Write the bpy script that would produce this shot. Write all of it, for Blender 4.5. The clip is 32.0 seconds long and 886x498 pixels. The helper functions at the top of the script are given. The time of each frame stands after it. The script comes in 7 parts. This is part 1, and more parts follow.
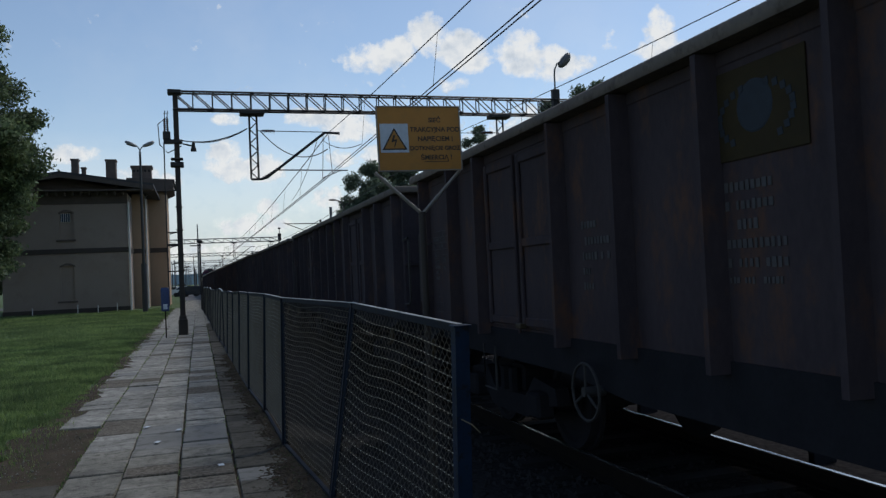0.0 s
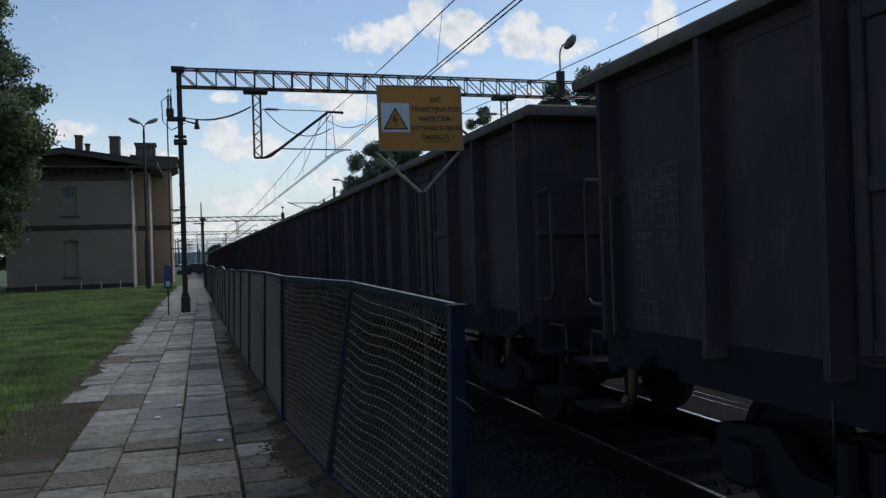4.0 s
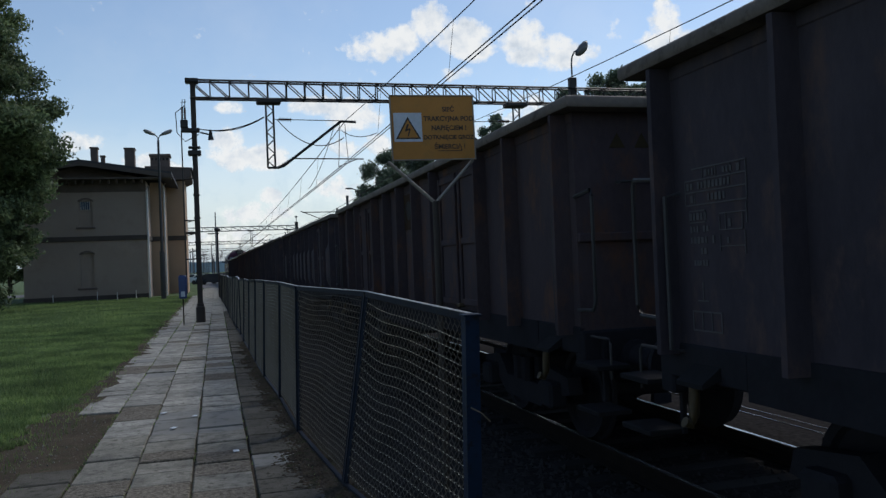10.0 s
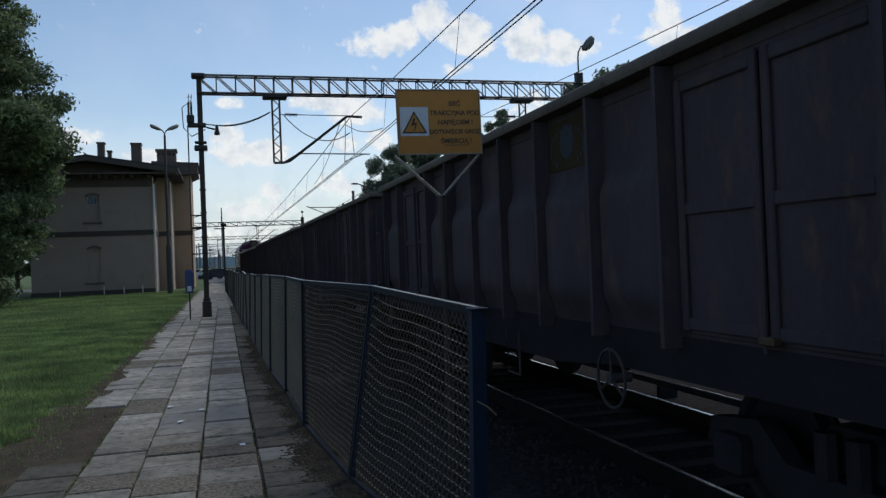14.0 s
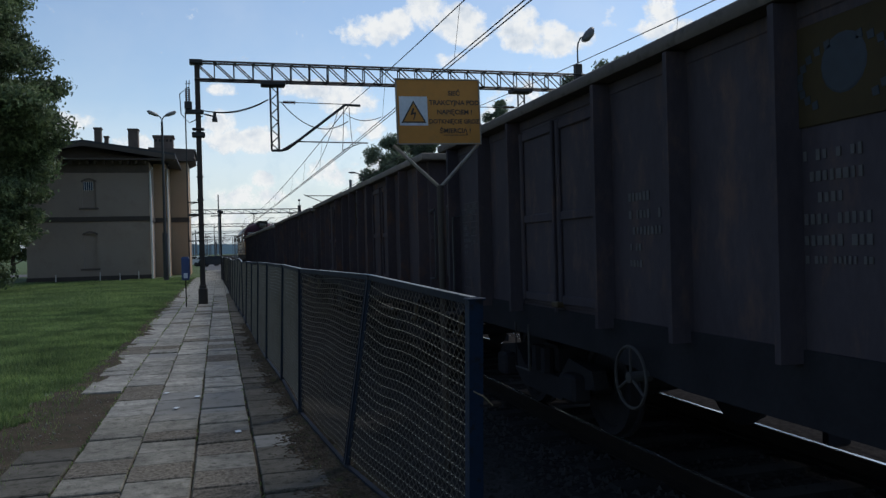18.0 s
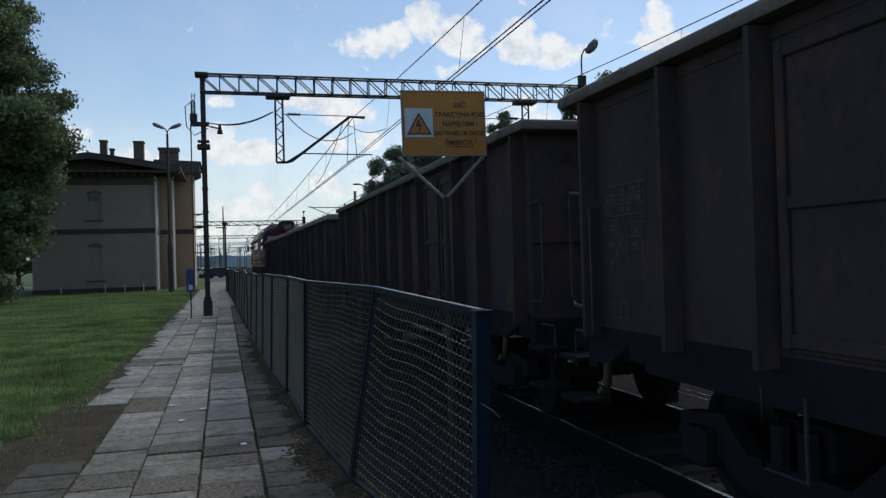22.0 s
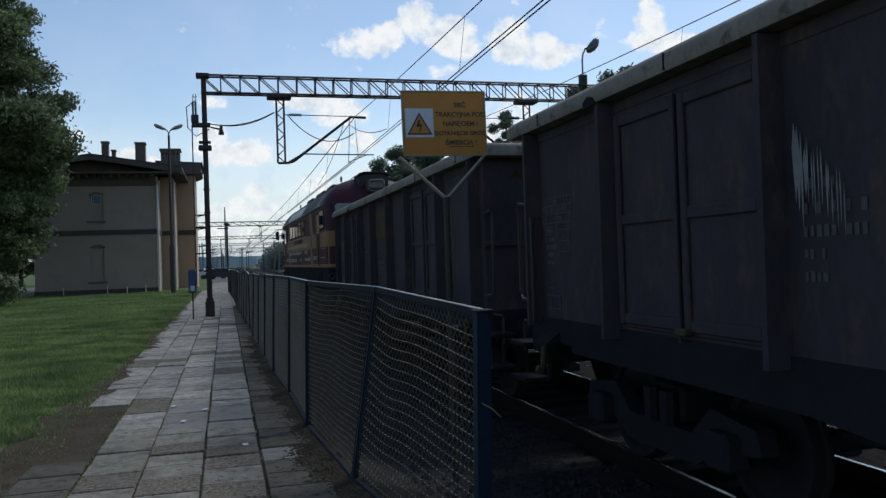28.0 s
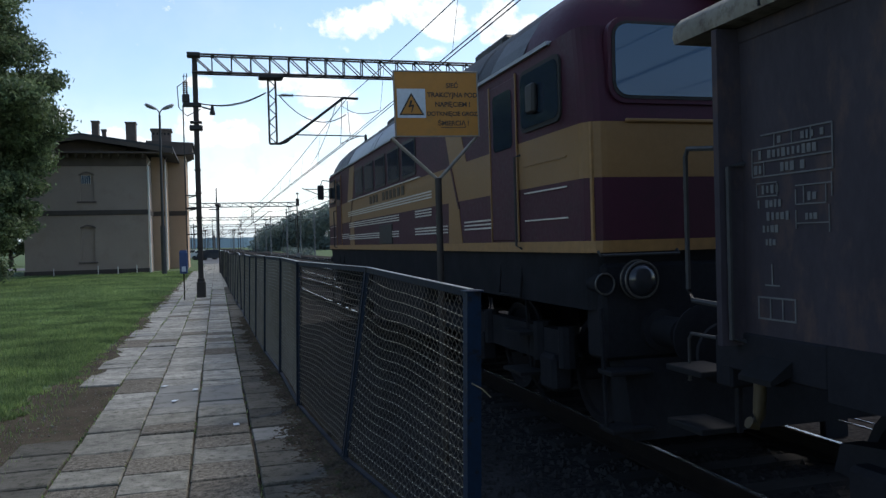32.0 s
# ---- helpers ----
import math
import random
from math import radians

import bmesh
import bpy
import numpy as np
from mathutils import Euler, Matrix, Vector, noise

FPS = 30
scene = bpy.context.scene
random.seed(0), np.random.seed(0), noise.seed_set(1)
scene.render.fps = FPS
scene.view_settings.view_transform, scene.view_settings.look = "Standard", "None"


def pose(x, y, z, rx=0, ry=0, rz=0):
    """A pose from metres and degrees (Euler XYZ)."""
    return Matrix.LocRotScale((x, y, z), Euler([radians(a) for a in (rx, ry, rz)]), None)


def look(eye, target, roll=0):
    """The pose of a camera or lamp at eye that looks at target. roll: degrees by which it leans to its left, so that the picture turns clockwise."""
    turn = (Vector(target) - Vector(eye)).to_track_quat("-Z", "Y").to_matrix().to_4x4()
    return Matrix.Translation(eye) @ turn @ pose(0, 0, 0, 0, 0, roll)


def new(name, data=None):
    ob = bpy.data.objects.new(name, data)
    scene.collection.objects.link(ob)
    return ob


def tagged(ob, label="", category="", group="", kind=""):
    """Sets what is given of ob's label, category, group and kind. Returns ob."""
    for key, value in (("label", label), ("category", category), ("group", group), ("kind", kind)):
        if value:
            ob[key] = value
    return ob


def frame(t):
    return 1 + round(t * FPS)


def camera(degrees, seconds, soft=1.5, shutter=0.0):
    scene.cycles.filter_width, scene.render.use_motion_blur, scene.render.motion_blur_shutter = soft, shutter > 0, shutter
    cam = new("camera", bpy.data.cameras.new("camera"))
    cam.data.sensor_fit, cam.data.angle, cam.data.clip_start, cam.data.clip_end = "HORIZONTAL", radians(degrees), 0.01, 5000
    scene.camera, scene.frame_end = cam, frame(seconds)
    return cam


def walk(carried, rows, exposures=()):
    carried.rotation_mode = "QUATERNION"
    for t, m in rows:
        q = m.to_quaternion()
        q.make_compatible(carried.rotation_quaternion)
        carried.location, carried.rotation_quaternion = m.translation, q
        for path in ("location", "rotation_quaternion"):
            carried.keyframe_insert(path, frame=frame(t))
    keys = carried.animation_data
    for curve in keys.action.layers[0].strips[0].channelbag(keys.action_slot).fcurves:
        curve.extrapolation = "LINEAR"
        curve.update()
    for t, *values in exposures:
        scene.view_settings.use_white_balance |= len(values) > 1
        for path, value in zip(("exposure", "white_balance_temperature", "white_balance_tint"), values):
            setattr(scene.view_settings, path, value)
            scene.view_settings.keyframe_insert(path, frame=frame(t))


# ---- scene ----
import itertools

cam = camera(58.0, 32.0, soft=1.4)
walk(cam, [
    (0, pose(-0.008, 0.018, 1.744, 91.667, 2.616, -17.029)),
    (0.5, pose(0.004, 0.018, 1.743, 91.375, 1.783, -17.813)),
    (1, pose(0.012, 0.000, 1.739, 90.870, 1.744, -17.648)),
    (1.5, pose(0.018, -0.008, 1.739, 90.812, 1.899, -17.228)),
    (2, pose(0.018, -0.015, 1.740, 90.884, 1.767, -16.923)),
    (2.5, pose(0.018, -0.012, 1.736, 90.778, 1.673, -16.513)),
    (3, pose(0.013, -0.010, 1.733, 90.711, 1.695, -16.648)),
    (3.5, pose(0.019, -0.009, 1.732, 90.258, 1.854, -16.847)),
    (5.5, pose(0.012, 0.006, 1.741, 90.785, 1.601, -16.453)),
    (6, pose(0.001, 0.011, 1.740, 90.495, 1.561, -16.075)),
    (6.5, pose(-0.002, 0.004, 1.737, 90.282, 1.629, -15.757)),
    (7, pose(-0.001, 0.007, 1.739, 90.387, 1.560, -15.836)),
    (7.5, pose(0.001, 0.013, 1.739, 90.574, 1.769, -15.791)),
    (8, pose(0.004, 0.009, 1.743, 90.485, 2.314, -15.687)),
    (8.5, pose(0.011, 0.011, 1.740, 90.432, 2.416, -15.660)),
    (9, pose(0.013, 0.003, 1.743, 90.637, 2.371, -15.749)),
    (9.5, pose(0.010, 0.001, 1.740, 90.816, 2.393, -15.926)),
    (10, pose(0.017, -0.006, 1.745, 90.918, 2.374, -15.851)),
    (10.5, pose(0.016, 0.004, 1.742, 90.962, 2.206, -16.063)),
    (11, pose(0.022, -0.009, 1.742, 91.048, 2.226, -15.917)),
    (11.5, pose(0.019, -0.005, 1.742, 91.160, 2.291, -15.585)),
    (12, pose(0.012, -0.005, 1.741, 91.129, 2.286, -15.390)),
    (12.5, pose(0.010, -0.001, 1.740, 90.965, 2.310, -15.346)),
    (13, pose(0.013, -0.004, 1.737, 90.609, 2.389, -15.285)),
    (13.5, pose(0.019, -0.001, 1.735, 90.545, 2.411, -15.253)),
    (14, pose(0.013, -0.004, 1.736, 90.611, 2.273, -15.442)),
    (14.5, pose(0.009, 0.005, 1.734, 90.538, 1.893, -15.667)),
    (16.5, pose(0.017, 0.004, 1.737, 90.350, 1.748, -15.716)),
    (17, pose(0.006, 0.002, 1.736, 90.219, 1.644, -15.580)),
    (17.5, pose(0.012, -0.002, 1.736, 90.117, 1.574, -15.572)),
    (18, pose(0.004, -0.003, 1.736, 89.890, 1.559, -15.688)),
    (18.5, pose(-0.001, 0.001, 1.737, 89.760, 1.421, -15.604)),
    (19, pose(0.004, 0.007, 1.736, 89.862, 1.314, -15.478)),
    (19.5, pose(-0.003, 0.006, 1.737, 90.138, 1.543, -15.419)),
    (20, pose(0.003, 0.003, 1.741, 90.238, 1.730, -15.448)),
    (20.5, pose(0.006, 0.012, 1.739, 90.388, 1.664, -15.495)),
    (21, pose(0.000, 0.007, 1.739, 90.537, 1.725, -15.587)),
    (21.5, pose(-0.004, -0.002, 1.738, 90.582, 1.670, -15.567)),
    (22, pose(-0.006, 0.007, 1.739, 90.705, 1.677, -15.380)),
    (22.5, pose(-0.002, 0.001, 1.741, 90.686, 1.762, -15.212)),
    (23, pose(-0.007, -0.009, 1.738, 90.747, 1.865, -15.314)),
    (23.5, pose(-0.005, -0.004, 1.743, 90.906, 1.909, -15.477)),
    (24, pose(-0.006, -0.005, 1.742, 90.847, 2.000, -15.468)),
    (24.5, pose(-0.002, 0.008, 1.738, 90.722, 2.049, -15.217)),
    (25, pose(0.005, 0.011, 1.741, 90.581, 2.068, -15.063)),
    (25.5, pose(-0.002, 0.004, 1.740, 90.466, 1.887, -15.036)),
    (27.5, pose(0.003, -0.003, 1.743, 90.611, 1.964, -15.238)),
    (28, pose(0.000, 0.000, 1.740, 90.694, 1.917, -15.244)),
    (28.5, pose(0.001, 0.005, 1.742, 90.773, 1.855, -15.126)),
    (29, pose(-0.000, -0.003, 1.741, 90.821, 1.856, -14.873)),
    (29.5, pose(0.007, 0.001, 1.741, 90.756, 2.049, -14.623)),
    (30, pose(0.007, -0.001, 1.739, 90.514, 2.059, -14.507)),
    (30.5, pose(0.012, -0.005, 1.734, 90.165, 1.873, -14.820)),
    (31, pose(0.010, -0.008, 1.737, 90.011, 1.713, -14.971)),
    (31.5, pose(0.002, 0.005, 1.732, 89.705, 1.575, -15.150)),
    (32, pose(0.008, 0.004, 1.728, 89.422, 1.583, -15.808)),
], exposures=[(0, -0.04), (6, 0.04), (14, 0.08), (22, 0.11), (27, 0.15), (30, 0.17), (31.1, 0.2), (32, 0.64)])

# ---- world, sun ----
SUN_AZ, SUN_EL = radians(55), radians(52)
world = bpy.data.worlds.new("sky")
scene.world = world
world.use_nodes = True
wn = world.node_tree.nodes
wl = world.node_tree.links
sky = wn.new("ShaderNodeTexSky")
sky.sky_type = "NISHITA"
sky.sun_disc = False
sky.sun_elevation, sky.sun_rotation = SUN_EL, SUN_AZ
sky.dust_density, sky.air_density, sky.ozone_density = 0.4, 1.0, 0.9
wl.new(sky.outputs[0], wn["Background"].inputs["Color"])
wn["Background"].inputs["Strength"].default_value = 0.12
sun_data = bpy.data.lights.new("sun", "SUN")
sun_data.energy, sun_data.angle, sun_data.color = 1.9, radians(12), (1.0, 0.965, 0.92)
sun = new("sun", sun_data)
sun_way = Vector((math.sin(SUN_AZ) * math.cos(SUN_EL), math.cos(SUN_AZ) * math.cos(SUN_EL), math.sin(SUN_EL)))
sun.matrix_world = look(sun_way * 100, (0, 0, 0))


# ---- materials ----
def nodes_of(name):
    m = bpy.data.materials.new(name)
    m.use_nodes = True
    return m, m.node_tree.nodes, m.node_tree.links, m.node_tree.nodes["Principled BSDF"]


def coords(n, l, scale=(1, 1, 1), space="Object"):
    tc = n.new("ShaderNodeTexCoord")
    mp = n.new("ShaderNodeMapping")
    mp.inputs["Scale"].default_value = scale
    l.new(tc.outputs[space], mp.inputs["Vector"])
    return mp.outputs[0]


def noise_tex(n, l, vec, scale, detail=5, rough=0.6):
    t = n.new("ShaderNodeTexNoise")
    t.inputs["Scale"].default_value, t.inputs["Detail"].default_value, t.inputs["Roughness"].default_value = scale, detail, rough
    l.new(vec, t.inputs["Vector"])
    return t.outputs["Fac"]


def ramp(n, l, fac, stops):
    r = n.new("ShaderNodeValToRGB")
    r.color_ramp.elements[0].position, r.color_ramp.elements[0].color = stops[0][0], (*stops[0][1], 1)
    r.color_ramp.elements[1].position, r.color_ramp.elements[1].color = stops[-1][0], (*stops[-1][1], 1)
    for p, c in stops[1:-1]:
        r.color_ramp.elements.new(p).color = (*c, 1)
    l.new(fac, r.inputs[0])
    return r.outputs[0]


def blend(n, l, fac, a, b, mode="MIX"):
    m = n.new("ShaderNodeMix")
    m.data_type, m.blend_type = "RGBA", mode
    for sock, v in ((m.inputs[0], fac), (m.inputs[6], a), (m.inputs[7], b)):
        if isinstance(v, (int, float)):
            sock.default_value = v
        elif isinstance(v, tuple):
            sock.default_value = (*v, 1)
        else:
            l.new(v, sock)
    return m.outputs[2]


def maths(n, l, op, a, b=0.0, c=0.0):
    m = n.new("ShaderNodeMath")
    m.operation = op
    for sock, v in zip(m.inputs, (a, b, c)):
        if isinstance(v, (int, float)):
            sock.default_value = v
        else:
            l.new(v, sock)
    return m.outputs[0]


def bump(n, l, b, height, dist=0.01, strength=0.6):
    k = n.new("ShaderNodeBump")
    k.inputs["Distance"].default_value, k.inputs["Strength"].default_value = dist, strength
    l.new(height, k.inputs["Height"])
    l.new(k.outputs[0], b.inputs["Normal"])


def mottled(name, dark, light, rough=0.8, metal=0.0, grain=40, patch=2.5, depth=0.004, spread=0.25, spec=0.4, vary=0.0, stain=None, scale=(1, 1, 1), still=False):
    """A surface with fine grain, large patches, some stains and relief."""
    m, n, l, b = nodes_of(name)
    v = coords(n, l, scale)
    if still:
        shift = n.new("ShaderNodeVectorMath")
        shift.operation = "MULTIPLY_ADD"
        l.new(n.new("ShaderNodeObjectInfo").outputs["Location"], shift.inputs[0])
        shift.inputs[1].default_value = (1.0, 1.0, 3.0)
        l.new(v, shift.inputs[2])
        v = shift.outputs[0]
    g, p = noise_tex(n, l, v, grain), noise_tex(n, l, v, patch, 3)
    f = maths(n, l, "ADD", maths(n, l, "MULTIPLY", g, 0.45), maths(n, l, "MULTIPLY", p, 0.55))
    col = ramp(n, l, f, [(0.5 - spread, dark), (0.5 + spread, light)])
    if stain:
        s = ramp(n, l, noise_tex(n, l, v, patch * 2.7, 6, 0.7), [(0.52, (0, 0, 0)), (0.68, (1, 1, 1))])
        col = blend(n, l, s, col, stain)
    if vary:
        oi = n.new("ShaderNodeObjectInfo")
        k = maths(n, l, "MULTIPLY_ADD", oi.outputs["Random"], vary * 2, 1 - vary)
        hs = n.new("ShaderNodeHueSaturation")
        l.new(col, hs.inputs["Color"])
        l.new(k, hs.inputs["Value"])
        col = hs.outputs[0]
    l.new(col, b.inputs["Base Color"])
    r = maths(n, l, "MULTIPLY_ADD", g, 0.3, rough - 0.15)
    l.new(r, b.inputs["Roughness"])
    b.inputs["Metallic"].default_value = metal
    b.inputs["Specular IOR Level"].default_value = spec
    if depth:
        bump(n, l, b, g, depth)
    return m


def plain(name, col, rough=0.6, metal=0.0, spec=0.5):
    m, n, l, b = nodes_of(name)
    v = coords(n, l)
    f = noise_tex(n, l, v, 12)
    l.new(ramp(n, l, f, [(0.3, tuple(c * 0.82 for c in col)), (0.7, tuple(min(1, c * 1.12) for c in col))]), b.inputs["Base Color"])
    b.inputs["Roughness"].default_value, b.inputs["Metallic"].default_value = rough, metal
    b.inputs["Specular IOR Level"].default_value = spec
    return m


def glass_mat(name, tint, rough=0.05):
    m, n, l, b = nodes_of(name)
    b.inputs["Base Color"].default_value = (*tint, 1)
    b.inputs["Roughness"].default_value = rough
    b.inputs["Specular IOR Level"].default_value = 0.55
    return m


def foliage(name, dark, light, trans=0.25, patch=0.0, low=0.55, high=1.5):
    m, n, l, b = nodes_of(name)
    geo = n.new("ShaderNodeNewGeometry")
    col = ramp(n, l, geo.outputs["Random Per Island"], [(0.0, dark), (1.0, light)])
    if patch:
        k = noise_tex(n, l, coords(n, l), patch, 4, 0.6)
        col = blend(n, l, 1.0, col, ramp(n, l, k, [(0.35, (low,) * 3), (0.65, (high, high * 0.95, high * 0.8))]), "MULTIPLY")
    l.new(col, b.inputs["Base Color"])
    b.inputs["Roughness"].default_value = 0.6
    b.inputs["Specular IOR Level"].default_value = 0.25
    t = n.new("ShaderNodeBsdfTranslucent")
    l.new(col, t.inputs["Color"])
    mx = n.new("ShaderNodeMixShader")
    mx.inputs[0].default_value = trans
    l.new(b.outputs[0], mx.inputs[1])
    l.new(t.outputs[0], mx.inputs[2])
    l.new(mx.outputs[0], n["Material Output"].inputs["Surface"])
    return m


def banded_ballast():
    """Grey-brown crushed stone, darker in a band between and beside the rails."""
    m, n, l, b = nodes_of("ballast")
    v = coords(n, l)
    g, p = noise_tex(n, l, v, 18), noise_tex(n, l, v, 0.7, 3)
    f = maths(n, l, "ADD", maths(n, l, "MULTIPLY", g, 0.5), maths(n, l, "MULTIPLY", p, 0.5))
    col = ramp(n, l, f, [(0.3, (0.026, 0.0245, 0.024)), (0.7, (0.066, 0.062, 0.059))])
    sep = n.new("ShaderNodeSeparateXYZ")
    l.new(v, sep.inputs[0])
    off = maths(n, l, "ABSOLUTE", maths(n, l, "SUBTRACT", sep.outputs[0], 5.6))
    dark_band = maths(n, l, "ADD", maths(n, l, "MULTIPLY", maths(n, l, "SUBTRACT", 3.4, off), 1.6), maths(n, l, "MULTIPLY", maths(n, l, "SUBTRACT", p, 0.5), 1.5))
    col = blend(n, l, ramp(n, l, dark_band, [(0.1, (0, 0, 0)), (0.8, (1, 1, 1))]), col, ramp(n, l, g, [(0.3, (0.0150, 0.0145, 0.0150)), (0.7, (0.036, 0.0335, 0.0325))]))
    l.new(col, b.inputs["Base Color"])
    b.inputs["Roughness"].default_value, b.inputs["Specular IOR Level"].default_value = 1.0, 0.0
    bump(n, l, b, g, 0.05)
    return m


M_SLAB = mottled("slab_concrete", (0.085, 0.084, 0.075), (0.324, 0.318, 0.284), 0.85, grain=70, patch=4.5, depth=0.010, spread=0.18, vary=0.22, stain=(0.075, 0.070, 0.058), spec=0.25, still=True)
M_SLAB5 = mottled("worn_olive_grey_slab", (0.062, 0.060, 0.051), (0.236, 0.228, 0.196), 0.88, grain=85, patch=5, depth=0.008, spread=0.18, vary=0.16, stain=(0.055, 0.051, 0.040), spec=0.2, still=True)
M_SLAB2 = mottled("pebbled_slab", (0.016, 0.0145, 0.012), (0.215, 0.194, 0.160), 0.92, grain=120, patch=26, depth=0.004, spread=0.16, vary=0.18, stain=(0.022, 0.020, 0.015), spec=0.12, still=True)
M_SLAB3 = mottled("smooth_grey_slab", (0.098, 0.099, 0.091), (0.185, 0.184, 0.172), 0.75, grain=30, patch=2, depth=0.003, vary=0.12, stain=(0.07, 0.068, 0.06), spec=0.3, still=True)
# Moss, and the shade beside the fence, both put into this darker colour.
M_SLAB4 = mottled("mossy_shaded_slab", (0.032, 0.030, 0.025), (0.116, 0.109, 0.092), 0.88, grain=75, patch=4, depth=0.01, vary=0.18, stain=(0.020, 0.021, 0.012), spec=0.15, still=True)
M_DIRT = mottled("bare_soil", (0.019, 0.0155, 0.012), (0.090, 0.072, 0.053), 0.98, grain=60, patch=3, depth=0.03, spread=0.2, stain=(0.036, 0.046, 0.020), spec=0.08)
M_BALLAST = banded_ballast()
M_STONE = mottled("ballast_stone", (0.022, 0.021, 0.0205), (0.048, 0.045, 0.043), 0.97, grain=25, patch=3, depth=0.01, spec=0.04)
M_ROAD = mottled("asphalt", (0.05, 0.05, 0.052), (0.11, 0.11, 0.115), 0.85, grain=40, patch=0.3, depth=0.006)
M_RAIL = mottled("polished_rail", (0.35, 0.35, 0.36), (0.65, 0.65, 0.66), 0.22, 0.9, grain=20, patch=1, depth=0)
M_RUST = mottled("oily_rusty_steel", (0.006, 0.0048, 0.0042), (0.018, 0.0125, 0.0095), 0.9, 0.1, grain=35, patch=4, depth=0.004, spec=0.15)
M_SLEEPER = mottled("dark_sleeper", (0.012, 0.0115, 0.0115), (0.026, 0.0245, 0.0240), 0.95, grain=30, patch=3, spec=0.1)
# The blue in both wagon paints imitates lens veil over dark sides.
M_WAGON = mottled("veil_tinted_wagon_paint", (0.0245, 0.0216, 0.0292), (0.0605, 0.0520, 0.0625), 0.72, 0.0, spec=0.13, grain=22, patch=1.6, depth=0.003, stain=(0.078, 0.053, 0.050), scale=(1, 1, 0.45))
M_RUSTWAGON = mottled("veil_tinted_rusty_paint", (0.0260, 0.0215, 0.0280), (0.0700, 0.0545, 0.0600), 0.75, 0.0, spec=0.12, grain=20, patch=1.3, depth=0.003, stain=(0.092, 0.050, 0.036), scale=(1, 1, 0.5))
M_CAP = mottled("dusty_wagon_rim", (0.11, 0.10, 0.085), (0.27, 0.245, 0.205), 0.75, grain=20, patch=2.2, depth=0.005, vary=0.1, stain=(0.07, 0.05, 0.036))
M_CAPB = mottled("brown_wagon_rim", (0.062, 0.050, 0.043), (0.155, 0.128, 0.108), 0.78, grain=20, patch=2.2, depth=0.005, vary=0.25, stain=(0.05, 0.038, 0.03))
M_STEP = plain("worn_step_plate", (0.015, 0.015, 0.017), 0.85, 0.0, 0.1)
# Grime colour, lifted and blued for the same veil.
M_UNDER = mottled("grimy_veil_tinted_underframe", (0.0130, 0.0132, 0.0165), (0.025, 0.0252, 0.0305), 0.88, 0.0, spec=0.06, grain=25, patch=3, depth=0.004)
M_GRAB = plain("grey_grab_rail", (0.044, 0.044, 0.047), 0.6, 0, 0.2)
M_UNDERLOCO = mottled("sooty_underframe", (0.008, 0.0085, 0.011), (0.022, 0.0225, 0.027), 0.85, 0.0, spec=0.08, grain=25, patch=3, depth=0.004)
M_MARKNEW = plain("fresher_white_lettering", (0.125, 0.126, 0.132), 0.85, 0, 0.2)
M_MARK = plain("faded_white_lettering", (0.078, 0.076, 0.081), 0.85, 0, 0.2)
M_BOARDBRIGHT = mottled("yellow_board", (0.062, 0.044, 0.016), (0.100, 0.070, 0.024), 0.8, grain=20, patch=2.5, depth=0.001, spec=0.12)
M_LIME = plain("spilled_lime", (0.20, 0.206, 0.216), 0.9, 0, 0.1)
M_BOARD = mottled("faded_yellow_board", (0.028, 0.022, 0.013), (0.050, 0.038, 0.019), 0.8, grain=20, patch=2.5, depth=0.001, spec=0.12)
M_BOARDOLD = mottled("rusted_yellow_board", (0.022, 0.014, 0.009), (0.045, 0.028, 0.014), 0.85, grain=20, patch=3, depth=0.001, spec=0.1, stain=(0.03, 0.018, 0.012))
M_BOARDOLDMARK = plain("worn_board_emblem", (0.016, 0.013, 0.012), 0.85)
M_BRAKEWHEEL = plain("dull_grey_brake_wheel", (0.046, 0.045, 0.046), 0.7, 0, 0.2)
M_BOARDMARK = plain("board_emblem_dark", (0.016, 0.024, 0.036), 0.8)
M_YELLOWBIT = plain("yellow_bracket", (0.045, 0.030, 0.010), 0.7)
M_STEELBLK = mottled("dark_painted_steel", (0.012, 0.012, 0.013), (0.035, 0.034, 0.034), 0.6, 0.2, grain=30, patch=3, depth=0.002)
M_MAST = mottled("grey_brown_mast_steel", (0.018, 0.014, 0.012), (0.045, 0.036, 0.031), 0.7, 0.1, grain=18, patch=2, depth=0.002)
# Distance haze on the far gantries and masts is mixed into this grey.
M_GREYSTEEL = mottled("grey_and_hazed_steel", (0.10, 0.105, 0.11), (0.19, 0.195, 0.20), 0.7, 0.1, grain=18, patch=2, depth=0)
M_WIRE = plain("copper_wire", (0.035, 0.030, 0.028), 0.6, 0.5)
M_INSUL = plain("brown_porcelain", (0.05, 0.025, 0.018), 0.25)
M_CONC = mottled("concrete", (0.14, 0.135, 0.125), (0.26, 0.25, 0.235), 0.9, grain=40, patch=3)
M_FENCE = mottled("blue_fence_paint", (0.004, 0.012, 0.028), (0.009, 0.024, 0.053), 0.6, 0.0, grain=45, patch=6, depth=0.002, stain=(0.010, 0.010, 0.011), spec=0.15)
M_FENCERAIL = mottled("dark_blue_rail_paint", (0.004, 0.0075, 0.015), (0.010, 0.017, 0.032), 0.65, 0.0, grain=45, patch=6, depth=0.002, stain=(0.014, 0.014, 0.015), spec=0.15)
M_WIREMESH = mottled("galvanised_crimped_wire", (0.06, 0.055, 0.042), (0.19, 0.172, 0.128), 0.5, 0.3, grain=60, patch=8, depth=0)
